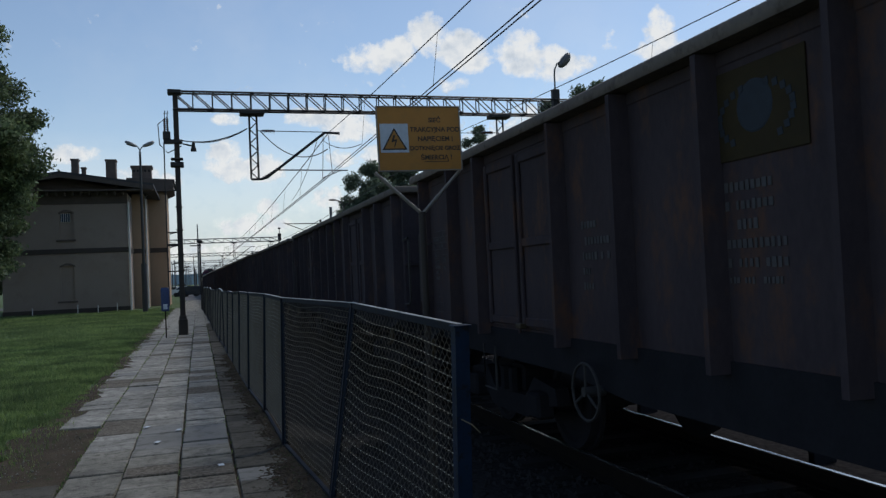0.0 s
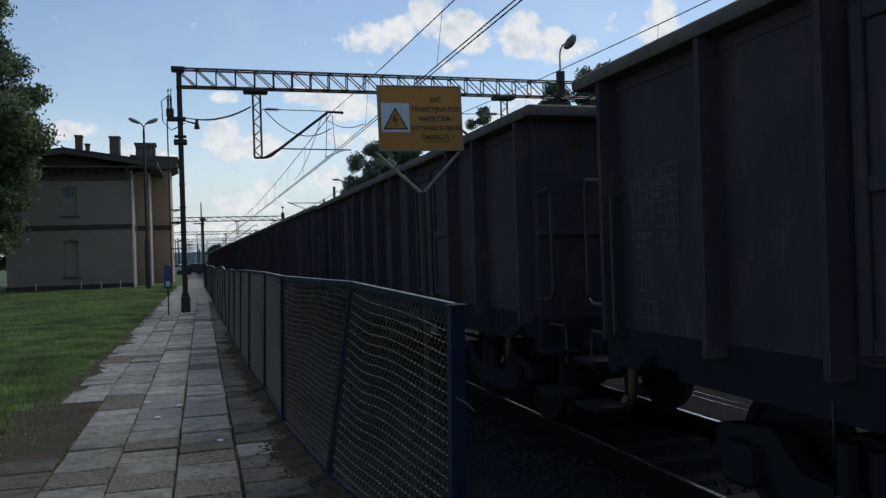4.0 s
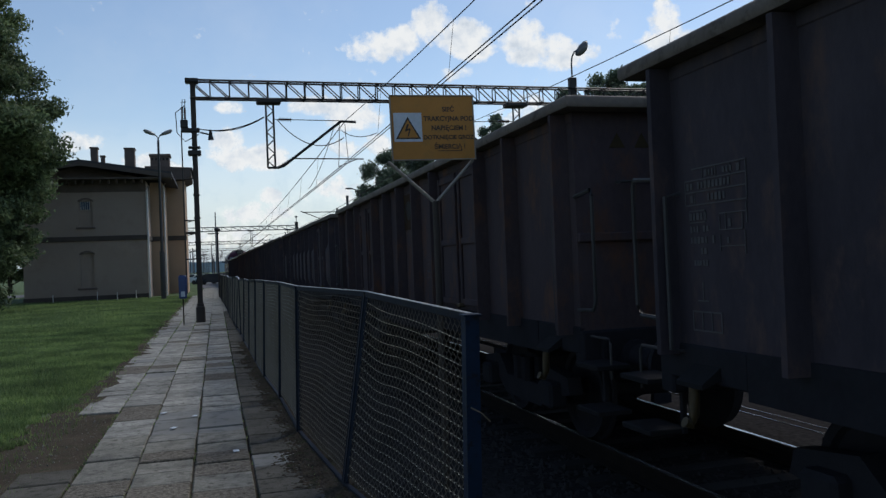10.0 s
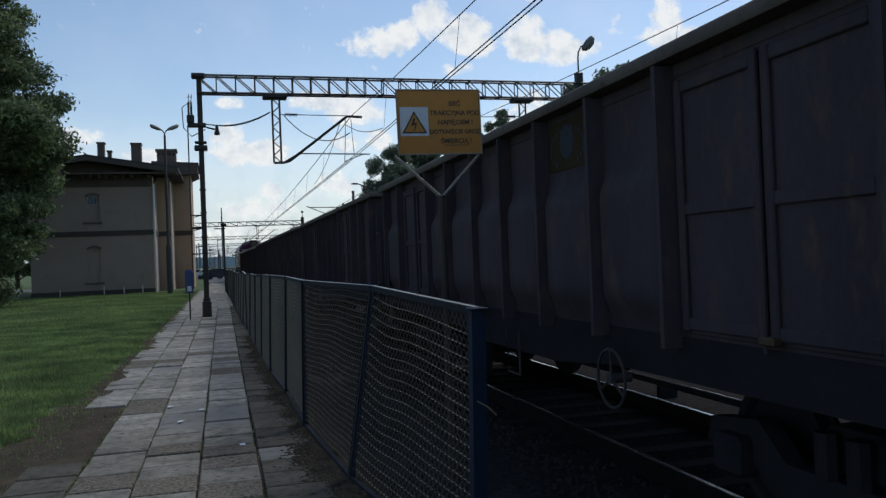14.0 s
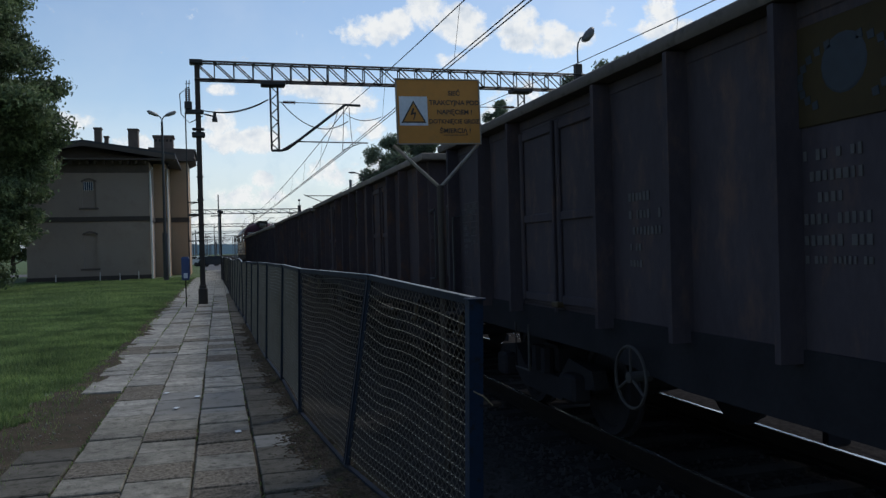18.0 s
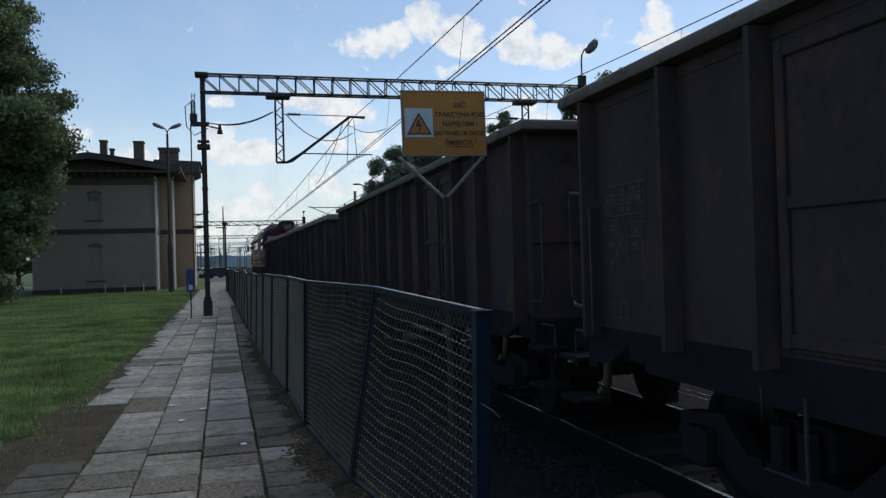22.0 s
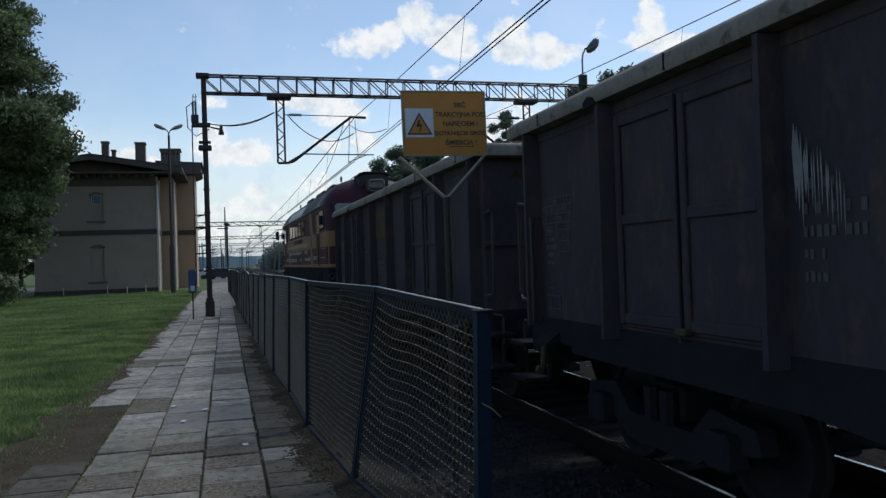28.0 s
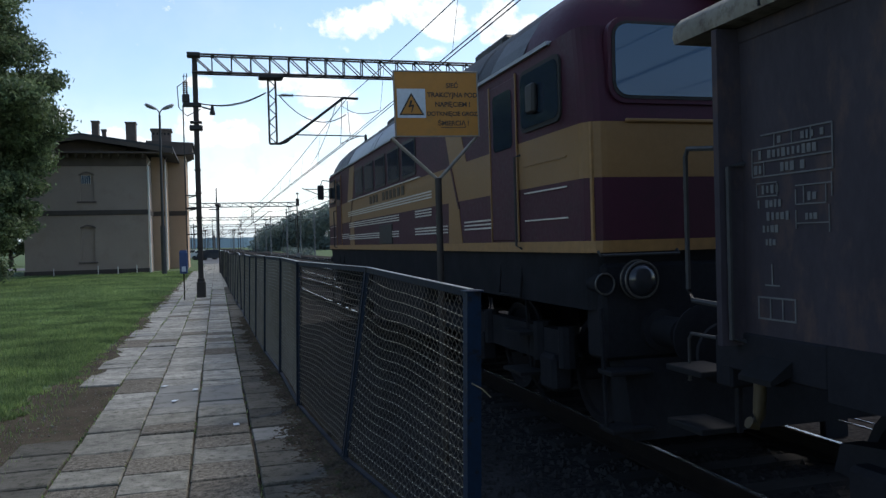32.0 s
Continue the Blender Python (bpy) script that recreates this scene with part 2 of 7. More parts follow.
M_KNUCKLE = mottled("wire_crossing_glint", (0.22, 0.20, 0.15), (0.62, 0.57, 0.44), 0.4, 0.3, grain=60, patch=6, depth=0)
M_BARESTEEL = mottled("worn_gleaming_rail_top", (0.10, 0.11, 0.12), (0.38, 0.38, 0.38), 0.45, 0.3, grain=30, patch=4, depth=0)
M_WIREDARK = plain("dull_dark_wire", (0.060, 0.054, 0.042), 0.6, 0.2)
M_SIGN = mottled("yellow_sign_enamel", (0.34, 0.142, 0.018), (0.43, 0.19, 0.030), 0.5, grain=25, patch=3, depth=0.0, stain=(0.31, 0.15, 0.03))
M_SIGNWHITE = plain("white_sticker", (0.46, 0.50, 0.55), 0.55)
M_SIGNBLACK = plain("black_lettering", (0.042, 0.029, 0.018), 0.7)
M_ARM = plain("grey_steel_arm", (0.20, 0.18, 0.155), 0.6)
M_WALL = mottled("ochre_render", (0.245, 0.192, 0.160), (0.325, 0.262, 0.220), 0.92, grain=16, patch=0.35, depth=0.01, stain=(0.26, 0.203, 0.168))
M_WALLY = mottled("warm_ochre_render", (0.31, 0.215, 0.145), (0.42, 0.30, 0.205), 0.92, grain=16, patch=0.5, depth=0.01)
M_BAND = mottled("dark_string_course", (0.045, 0.037, 0.032), (0.085, 0.070, 0.062), 0.9, grain=12, patch=1)
M_TIMBER = mottled("dark_eaves_timber", (0.055, 0.043, 0.037), (0.125, 0.100, 0.086), 0.85, grain=14, patch=1)
M_ROOF = mottled("tar_felt_roof", (0.03, 0.03, 0.032), (0.075, 0.075, 0.08), 0.8, grain=14, patch=0.6, depth=0.008)
M_BRICK = mottled("sooty_brick", (0.07, 0.055, 0.047), (0.18, 0.14, 0.12), 0.9, grain=18, patch=2)
M_WHITEPIPE = plain("white_downpipe", (0.6, 0.58, 0.54), 0.5)
M_GRASSGROUND = mottled("lawn", (0.048, 0.074, 0.036), (0.106, 0.148, 0.070), 0.95, grain=45, patch=0.22, depth=0.03, spread=0.2, stain=(0.095, 0.105, 0.04), spec=0.1)
M_BLADE = foliage("grass_blade", (0.082, 0.140, 0.055), (0.228, 0.315, 0.130), 0.42, patch=0.9, low=0.55, high=1.5)
# Sun on the far lawn is given by this separate blade tone.
M_BLADE_FAR = foliage("sunny_grass_blade", (0.084, 0.140, 0.055), (0.215, 0.295, 0.130), 0.44, patch=0.35, low=0.7)
M_LEAF = foliage("tree_leaf", (0.041, 0.071, 0.041), (0.160, 0.215, 0.117), 0.38, patch=0.55, low=0.65, high=1.4)
# Both far leaf colours are lifted towards pale blue-green to stand for haze.
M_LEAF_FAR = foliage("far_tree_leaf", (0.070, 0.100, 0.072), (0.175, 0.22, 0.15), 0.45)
M_LEAF_HAZED = foliage("hazed_distant_leaf", (0.10, 0.135, 0.125), (0.17, 0.205, 0.18), 0.4)
M_BARK = mottled("bark", (0.02, 0.016, 0.012), (0.07, 0.055, 0.042), 0.95, grain=20, patch=4, depth=0.03, scale=(1, 1, 0.25))
# The hills take the blue of distance haze as base colour.
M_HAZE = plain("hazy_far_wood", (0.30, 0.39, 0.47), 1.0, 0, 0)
M_LAMPPOLE = mottled("dark_weathered_pole", (0.034, 0.034, 0.036), (0.062, 0.061, 0.062), 0.6, 0.1, grain=12, patch=2, depth=0)
M_LAMPGREY = plain("grey_lamp_housing", (0.10, 0.10, 0.105), 0.5)
M_LAMPHEAD = plain("pale_grey_lamp_housing", (0.26, 0.26, 0.265), 0.5)
M_BLUEBOX = plain("blue_plastic", (0.015, 0.04, 0.13), 0.45)
M_CARWHITE = plain("white_car_paint", (0.6, 0.62, 0.65), 0.25)
M_CARDARK = plain("dark_car_paint", (0.03, 0.035, 0.05), 0.25)
M_TYRE = plain("rubber", (0.02, 0.02, 0.02), 0.9)
M_GLASS = glass_mat("dark_glass", (0.02, 0.03, 0.045))
# Blue of the mirrored sky is put into this glass's base colour.
M_CABGLASS = glass_mat("sky_tinted_cab_glass", (0.028, 0.066, 0.125), 0.03)
M_LENS = plain("lamp_lens", (0.035, 0.038, 0.045), 0.12, 0.3)
M_RIM = plain("lamp_rim", (0.10, 0.095, 0.09), 0.4, 0.4)
M_MAROON = mottled("maroon_paint", (0.031, 0.0065, 0.015), (0.054, 0.012, 0.026), 0.55, grain=25, patch=1.5, depth=0.0015, stain=(0.032, 0.011, 0.018), spec=0.22)
M_LOCOHOOD = mottled("dark_grey_hood_paint", (0.030, 0.031, 0.034), (0.060, 0.062, 0.066), 0.55, 0.1, grain=20, patch=2, depth=0.001)
M_LOCOROOF = mottled("grey_loco_roof", (0.18, 0.185, 0.20), (0.30, 0.31, 0.33), 0.4, 0.4, grain=18, patch=1.5, depth=0.002)
M_LOCOYELLOW = mottled("ochre_yellow_paint", (0.168, 0.092, 0.036), (0.222, 0.126, 0.052), 0.45, grain=25, patch=1.5, depth=0.0015, spec=0.25)
M_WHITELINE = plain("white_stripe", (0.5, 0.47, 0.42), 0.5)
M_FRAMEYEL = plain("orange_yellow_stripe", (0.22, 0.115, 0.035), 0.5)
M_WIREFAR = mottled("dull_brown_wire", (0.052, 0.047, 0.040), (0.128, 0.115, 0.092), 0.6, 0.1, grain=60, patch=8, depth=0)


# ---- mesh helpers ----
class Geo:
    """Collects vertices and faces of one part."""

    def __init__(self):
        self.v, self.f = [], []

    def add(self, verts, faces):
        o = len(self.v)
        self.v.extend(tuple(p) for p in verts)
        self.f.extend(tuple(i + o for i in f) for f in faces)
        return self

    def box(self, x0, x1, y0, y1, z0, z1, c=0.0, m=None):
        lo, hi = (min(x0, x1), min(y0, y1), min(z0, z1)), (max(x0, x1), max(y0, y1), max(z0, z1))
        c = min(c, *(0.45 * (b - a) for a, b in zip(lo, hi)))
        if c <= 0:
            v = [(x, y, z) for x in (lo[0], hi[0]) for y in (lo[1], hi[1]) for z in (lo[2], hi[2])]
            f = [(0, 1, 3, 2), (4, 6, 7, 5), (0, 4, 5, 1), (2, 3, 7, 6), (0, 2, 6, 4), (1, 5, 7, 3)]
        else:
            v, ix = [], {}
            for s in itertools.product((0, 1), repeat=3):
                for a in range(3):
                    p = [(hi if s[k] else lo)[k] for k in range(3)]
                    for k in range(3):
                        if k != a:
                            p[k] += -c if s[k] else c
                    ix[s, a] = len(v)
                    v.append(p)
            f = []
            for a in range(3):
                b, d = (a + 1) % 3, (a + 2) % 3
                for e in (0, 1):
                    q = []
                    for sb, sd in ((0, 0), (1, 0), (1, 1), (0, 1)):
                        s = [0, 0, 0]
                        s[a], s[b], s[d] = e, sb, sd
                        q.append(ix[tuple(s), a])
                    f.append(tuple(q if e else q[::-1]))
                for sb, sd in itertools.product((0, 1), repeat=2):
                    s0, s1 = [0, 0, 0], [0, 0, 0]
                    s0[b] = s1[b] = sb
                    s0[d] = s1[d] = sd
                    s1[a] = 1
                    s0, s1 = tuple(s0), tuple(s1)
                    q = (ix[s0, b], ix[s1, b], ix[s1, d], ix[s0, d])
                    f.append(q if (sb == sd) else q[::-1])
            for s in itertools.product((0, 1), repeat=3):
                q = (ix[s, 0], ix[s, 1], ix[s, 2])
                f.append(q if sum(s) % 2 else q[::-1])
        if m is not None:
            v = [m @ Vector(p) for p in v]
        return self.add(v, f)

    def tube(self, pts, r, n=6, r2=None, caps=True):
        pts = [Vector(p) for p in pts]
        k = len(pts)
        v, f = [], []
        for i, p in enumerate(pts):
            d = (pts[min(i + 1, k - 1)] - pts[max(i - 1, 0)]).normalized()
            a = d.cross(Vector((0, 0, 1)) if abs(d.z) < 0.95 else Vector((0, 1, 0))).normalized()
            b = d.cross(a)
            rr = r + (r2 - r) * i / (k - 1) if r2 is not None else r
            v += [p + (a * math.cos(2 * math.pi * j / n) + b * math.sin(2 * math.pi * j / n)) * rr for j in range(n)]
        for i in range(k - 1):
            for j in range(n):
                f.append((i * n + j, i * n + (j + 1) % n, (i + 1) * n + (j + 1) % n, (i + 1) * n + j))
        if caps:
            f += [tuple(range(n))[::-1], tuple(range((k - 1) * n, k * n))]
        return self.add(v, f)

    def bar(self, p, q, w, hgt=None):
        """A square bar from p to q."""
        return self.tube([p, q], w * 0.7071, 4)

    def prism(self, poly, lo, hi, axis="y"):
        """Extrudes a closed outline along an axis. The outline is (x, z), (y, z) or (x, y)."""
        n = len(poly)
        mk = {"y": lambda a, b, t: (a, t, b), "x": lambda a, b, t: (t, a, b), "z": lambda a, b, t: (a, b, t)}[axis]
        v = [mk(a, b, lo) for a, b in poly] + [mk(a, b, hi) for a, b in poly]
        f = [(i, (i + 1) % n, n + (i + 1) % n, n + i) for i in range(n)]
        return self.add(v, f + [tuple(range(n))[::-1], tuple(range(n, 2 * n))])

    def loft(self, rings, caps=True):
        n = len(rings[0])
        v = [p for r in rings for p in r]
        f = [(i * n + j, i * n + (j + 1) % n, (i + 1) * n + (j + 1) % n, (i + 1) * n + j) for i in range(len(rings) - 1) for j in range(n)]
        if caps:
            f += [tuple(range(n))[::-1], tuple(range((len(rings) - 1) * n, len(rings) * n))]
        return self.add(v, f)

    def disc(self, c, axis, rings, n=20):
        """A lathe: rings of (offset along the axis, radius)."""
        c, d = Vector(c), Vector(axis).normalized()
        a = d.cross(Vector((0, 0, 1)) if abs(d.z) < 0.9 else Vector((0, 1, 0))).normalized()
        b = d.cross(a)
        return self.loft([[c + d * o + (a * math.cos(2 * math.pi * j / n) + b * math.sin(2 * math.pi * j / n)) * r for j in range(n)] for o, r in rings])

    def torus(self, c, axis, r, t, n=28, k=8):
        c, d = Vector(c), Vector(axis).normalized()
        a = d.cross(Vector((0, 0, 1)) if abs(d.z) < 0.9 else Vector((0, 1, 0))).normalized()
        b = d.cross(a)
        v, f = [], []
        for i in range(n):
            w = a * math.cos(2 * math.pi * i / n) + b * math.sin(2 * math.pi * i / n)
            v += [c + w * (r + t * math.cos(2 * math.pi * j / k)) + d * t * math.sin(2 * math.pi * j / k) for j in range(k)]
        for i in range(n):
            for j in range(k):
                f.append((i * k + j, i * k + (j + 1) % k, (i + 1) % n * k + (j + 1) % k, (i + 1) % n * k + j))
        return self.add(v, f)

    def mesh(self, name, material, smooth=None):
        me = bpy.data.meshes.new(name)
        me.from_pydata([tuple(p) for p in self.v], [], self.f)
        me.materials.append(material)
        bm = bmesh.new()
        bm.from_mesh(me)
        bmesh.ops.recalc_face_normals(bm, faces=bm.faces)
        bm.to_mesh(me)
        bm.free()
        if smooth:
            me.shade_smooth()
            me.set_sharp_from_angle(angle=radians(smooth))
        return me


def part(name, geo, material, parent, label="", smooth=None):
    ob = new(name, geo.mesh(name, material, smooth) if isinstance(geo, Geo) else geo)
    ob.parent = parent
    return tagged(ob, label)


def thing(name, label, category, at=None, group="", kind=""):
    ob = new(name)
    if at is not None:
        ob.matrix_basis = at
    return tagged(ob, label, category, group, kind)


def solid(name, geo, material, label, category="", kind="", group="", smooth=None, at=None):
    ob = new(name, geo.mesh(name, material, smooth))
    if at is not None:
        ob.matrix_basis = at
    return tagged(ob, label, category, group, kind)


def raw(name, verts, faces, material):
    """A large plain mesh straight from arrays."""
    me = bpy.data.meshes.new(name)
    me.from_pydata(verts, [], faces)
    me.materials.append(material)
    return me

# ---- ground, tracks, platform base ----
RZ, TX = -0.09, 4.32  # rail top, centre of the near track
TRACKS = (TX, TX + 4.9, TX + 9.6)


def bend(y):
    """How far the tracks lie west of their line at the platform: they curve gently away, then run straight."""
    u = max(0.0, min(y, 165.0) - 15.0)
    return 0.0165 * (u - 7.0 * (1 - math.exp(-u / 7.0)))




def grid_sheet(xs, ys, height):
    v = [(x, y, height(x, y)) for y in ys for x in xs]
    n = len(xs)
    return v, [(j * n + i, j * n + i + 1, (j + 1) * n + i + 1, (j + 1) * n + i) for j in range(len(ys) - 1) for i in range(n - 1)]


def ground_height(x, y):
    if x < -1.2:
        k = min(1, (-1.2 - x) / 1.2)
        return -0.05 + 0.06 * k + 0.02 * noise.noise((x * 0.4, y * 0.4, 0)) * k
    if x < 0.95:
        return -0.06
    return -0.06 - 0.26 * min(1, (x - 0.95) / 0.5)


gx = [-1500, -400, -120, -60, -40, -30, -24, -20, -16, -13, -10, -8, -6.5, -5, -4, -3.2, -2.6, -2.1, -1.7, -1.2, 0.95, 1.2, 1.45, 20, 60, 150, 400, 1500]
gy = [-400, -100, -40, -15, -5, 0, 3, 5, 7, 9, 11, 13, 15, 18, 21, 25, 29, 34, 40, 47, 54, 62, 72, 90, 120, 200, 400, 900, 2500]
gv, gf = grid_sheet(gx, gy, ground_height)
ground = tagged(new("ground", raw("ground", gv, gf, M_GRASSGROUND)), "uneven mown green lawn reaching to the horizon", "lawn", kind="structure")

bed = Geo()
bed.prism([(0.78, -0.4), (0.78, -0.03), (1.1, -0.05), (1.6, -0.29), (17.5, -0.29), (17.5, -0.62), (1.2, -0.62)], -120, 900)
solid("track_bed", bed, M_BALLAST, "dark stone ballast under the tracks", "track bed", "structure")


def soil_width(y):
    near = max(0, 1 - abs(y - 9.4) / 2.6) ** 0.5
    return 0.17 + 0.15 * noise.noise((y * 0.33, 3.1, 0)) + 0.10 * noise.noise((y * 1.7, 7.7, 0)) + 0.3 * near


soil = Geo()
for i in range(220):
    y0 = -12.9 + i * 0.33
    w = soil_width(y0)
    soil.add([(-1.72 - w, y0, 0.0 - 0.02), (-1.2, y0, -0.012), (-1.2, y0 + 0.33, -0.012),
              (-1.72 - soil_width(y0 + 0.33), y0 + 0.33, 0.0 - 0.02)], [(0, 1, 2, 3)])
for p in range(len(soil.v)):
    x, y, z = soil.v[p]
    soil.v[p] = (x, y, z + (0.024 if x < -1.3 else -0.008))
solid("soil_strip", soil, M_DIRT, "bare trodden brown soil along the pavement edge", "soil", "structure")
base = Geo().box(-1.22, 0.95, -15, 90, -0.3, -0.027)
solid("pavement_base", base, M_DIRT, "dark sandy bed under the platform slabs", "pavement", "structure")
far_yard = Geo().box(-2.6, 0.62, 90, 600, -0.3, -0.02)
solid("pavement", far_yard, M_ROAD, "grey asphalt beyond the platform slabs", "pavement", "structure")
road = Geo()
road.add([(-90, 90, 0.045), (-13.4, 82, 0.045), (-13.4, 94, 0.045), (-90, 106, 0.045)], [(0, 1, 2, 3)])
solid("road", road, M_ROAD, "light grey asphalt road behind the lawn", "road", "structure")


def rail_profile(x):
    return [(x - 0.07, -0.17), (x + 0.07, -0.17), (x + 0.07, -0.155), (x + 0.012, -0.13), (x + 0.012, -0.045), (x + 0.036, -0.035), (x + 0.034, -0.004),
            (x + 0.028, 0), (x - 0.028, 0), (x - 0.034, -0.004), (x - 0.036, -0.035), (x - 0.012, -0.045), (x - 0.012, -0.13), (x - 0.07, -0.155)]


SLEEPER_ME = Geo().box(-1.25, 1.25, -0.13, 0.13, -0.20, 0, 0.03).mesh("sleeper", M_SLEEPER)
for ti, tx in enumerate(TRACKS):
    track = thing("railway_track", "standard gauge railway track on concrete sleepers" if ti else "railway track under the train with bright rail heads", "track", pose(tx, 0, RZ), "parallel station tracks")
    for s in (-0.7525, 0.7525):
        along = [-120, 15] + [15 + 3 * k for k in range(1, 13)] + [60, 80, 110, 165, 800]
        part("rail", Geo().loft([[(x - bend(y), y, z) for x, z in rail_profile(s)] for y in along]), M_RUST, track, "rust brown steel rail")
        part("rail_head", Geo().loft([[(s + x - bend(y), y, z) for x, z in ((-0.02, 0.0), (0.02, 0.0), (0.02, 0.004), (-0.02, 0.004))] for y in along]), M_RAIL, track, "polished bright rail head")
    if ti < 2:
        for k in range(60):
            part("sleeper", SLEEPER_ME, M_SLEEPER, track).location = (-bend(1.0 + k * 0.62), 1.0 + k * 0.62, -0.172)
    rest = Geo()
    for k in range(60 if ti < 2 else 0, 330):
        rest.box(-1.25 - bend(1.0 + k * 0.62), 1.25 - bend(1.0 + k * 0.62), 0.87 + k * 0.62, 1.13 + k * 0.62, -0.37, -0.172)
    tagged(part("sleeper_run", rest, M_SLEEPER, track), kind="stuff")

rods = thing("signal_rodding", "pair of thin bare steel signal rods between the tracks", "signal rods")
for x in (5.69, 5.87):
    part("rod", Geo().tube([(x, -60, RZ - 0.005), (x, 20, RZ - 0.005), (x, 90, RZ - 0.005)], 0.008, 6), M_RAIL, rods)
for k in range(24):
    part("roller_stand", Geo().box(5.64, 5.92, 0.1 + 3.2 * k - 0.04, 0.1 + 3.2 * k + 0.04, -0.32, RZ - 0.02, 0.01), M_UNDER, rods)

# ---- train ----
WL = 14.05  # wagon pitch over buffers
HALF = 1.345  # half width of a wagon's box
# distance of the last wagon's far rim from the camera's cross-section
TRAVEL = [(0.0, 151.15), (1.2, 145.41), (4.0, 132.1), (7.0, 117.75), (10.0, 103.46), (13.0, 89.36), (16.5, 73.3), (19.0, 61.8), (22.5, 46.34), (25.5, 32.97), (28.0, 21.46), (29.0, 17.12), (30.0, 12.77), (30.8, 9.38), (31.5, 6.48), (32.0, 4.48)]


def wheelset(parent, y, r=0.46):
    ob = new("wheelset")
    ob.parent = parent
    ob.location = (0, y, r)
    part("axle", Geo().tube([(-0.95, 0, 0), (0.95, 0, 0)], 0.085, 10), M_UNDER, ob, "", 40)
    for s in (-1, 1):
        g = Geo().disc((s * 0.68, 0, 0), (s, 0, 0), [(-0.03, 0.12), (-0.03, r + 0.028), (0.005, r + 0.028), (0.012, r), (0.1, r - 0.005), (0.1, r - 0.07), (0.06, r - 0.09), (0.05, 0.15), (0.09, 0.13), (0.09, 0.02)], 26)
        part("wheel", g, M_UNDER, ob, "grimy steel wheel", 40)
    return ob


def grab(pts, r=0.013):
    return Geo().tube(pts, r, 6)


def make_wagon(raise_, rim_mat, slim, L, posts, door, bulge=False):
    w = thing("open_freight_wagon", "dark brown steel open freight wagon with a dusty pale rim", "wagon", group="freight wagons of the train")
    H = HALF  # half width of the box; L is its half length
    z0, z1 = 1.20, 2.99 + raise_
    ribs = [s * y for y in posts for s in (-1, 1)] + ([] if L < 6.2 else [0.0])
    for s in (-1, 1):
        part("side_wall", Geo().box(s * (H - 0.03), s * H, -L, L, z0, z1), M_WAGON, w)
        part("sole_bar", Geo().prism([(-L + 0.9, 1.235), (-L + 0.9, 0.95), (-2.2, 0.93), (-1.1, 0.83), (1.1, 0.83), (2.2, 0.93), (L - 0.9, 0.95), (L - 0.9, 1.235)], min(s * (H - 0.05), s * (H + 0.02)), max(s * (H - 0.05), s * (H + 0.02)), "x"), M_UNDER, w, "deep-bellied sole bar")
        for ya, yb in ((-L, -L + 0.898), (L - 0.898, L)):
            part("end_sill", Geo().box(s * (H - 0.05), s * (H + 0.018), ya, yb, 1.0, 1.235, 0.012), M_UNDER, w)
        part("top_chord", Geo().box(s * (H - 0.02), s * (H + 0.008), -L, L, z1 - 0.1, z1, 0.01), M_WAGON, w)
        for y in ribs:
            g = Geo()
            wd, dp = 0.024, 0.148
            g.add([(s * H, y - wd - .018, 1.16), (s * (H + dp), y - wd, 1.16), (s * (H + dp), y + wd, 1.16), (s * H, y + wd + .018, 1.16),
                   (s * H, y - wd - .018, z1 - .01), (s * (H + dp - .006), y - wd, z1 - .01), (s * (H + dp - .006), y + wd, z1 - .01), (s * H, y + wd + .018, z1 - .01)],
                  [(0, 1, 5, 4), (1, 2, 6, 5), (2, 3, 7, 6), (0, 3, 2, 1), (4, 5, 6, 7)])
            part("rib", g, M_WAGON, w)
        if bulge:
            # sheets pressed outwards by the load between the ribs, flat again near the top
            edges = sorted(ribs)
            for ya, yb in zip(edges, edges[1:]):
                if door[0] - 0.2 < abs((ya + yb) / 2) < door[1] + 0.2:
                    continue
                rows, cols, bv = 22, 12, []
                for a in range(rows + 1):
                    v = a / rows
                    rise, fall = min(1, v / 0.16), max(0.0, min(1, (v - 0.60) / 0.14))
                    out = 0.11 * rise * rise * (3 - 2 * rise) * (1 - fall * fall * (3 - 2 * fall))
                    for b in range(cols + 1):
                        u = b / cols
                        bv.append((s * (H + 0.004 + out * math.sin(math.pi * u) ** 0.16), ya + 0.02 + (yb - ya - 0.04) * u, 1.25 + (z1 - 0.14 - 1.25) * v))
                bs = Geo().add(bv, [(a * (cols + 1) + b, a * (cols + 1) + b + 1, (a + 1) * (cols + 1) + b + 1, (a + 1) * (cols + 1) + b) for a in range(rows) for b in range(cols)])
                part("bulged_sheet", bs, M_WAGON, w, "steel sheet bulged outwards", 50)
        for e in (-1, 1):
            ya, yb = sorted((e * door[0], e * door[1]))
            mid = (ya + yb) / 2
            for a, b in ((ya, mid), (mid, yb)):
                leaf = part("door_leaf", Geo().box(s * H, s * (H + 0.018), a + 0.02, b - 0.02, 1.26, z1 - 0.11, 0.008), M_WAGON, w)
                fr = Geo()
                for q in (a + 0.05, b - 0.05):
                    fr.box(s * (H + 0.016), s * (H + 0.05), q - 0.035, q + 0.035, 1.28, z1 - 0.13, 0.01)
                for zz in (1.33, 2.08, z1 - 0.18):
                    fr.box(s * (H + 0.016), s * (H + 0.042), a + 0.085, b - 0.085, zz - 0.04, zz + 0.04, 0.008)
                part("door_frame", fr, M_WAGON, leaf)
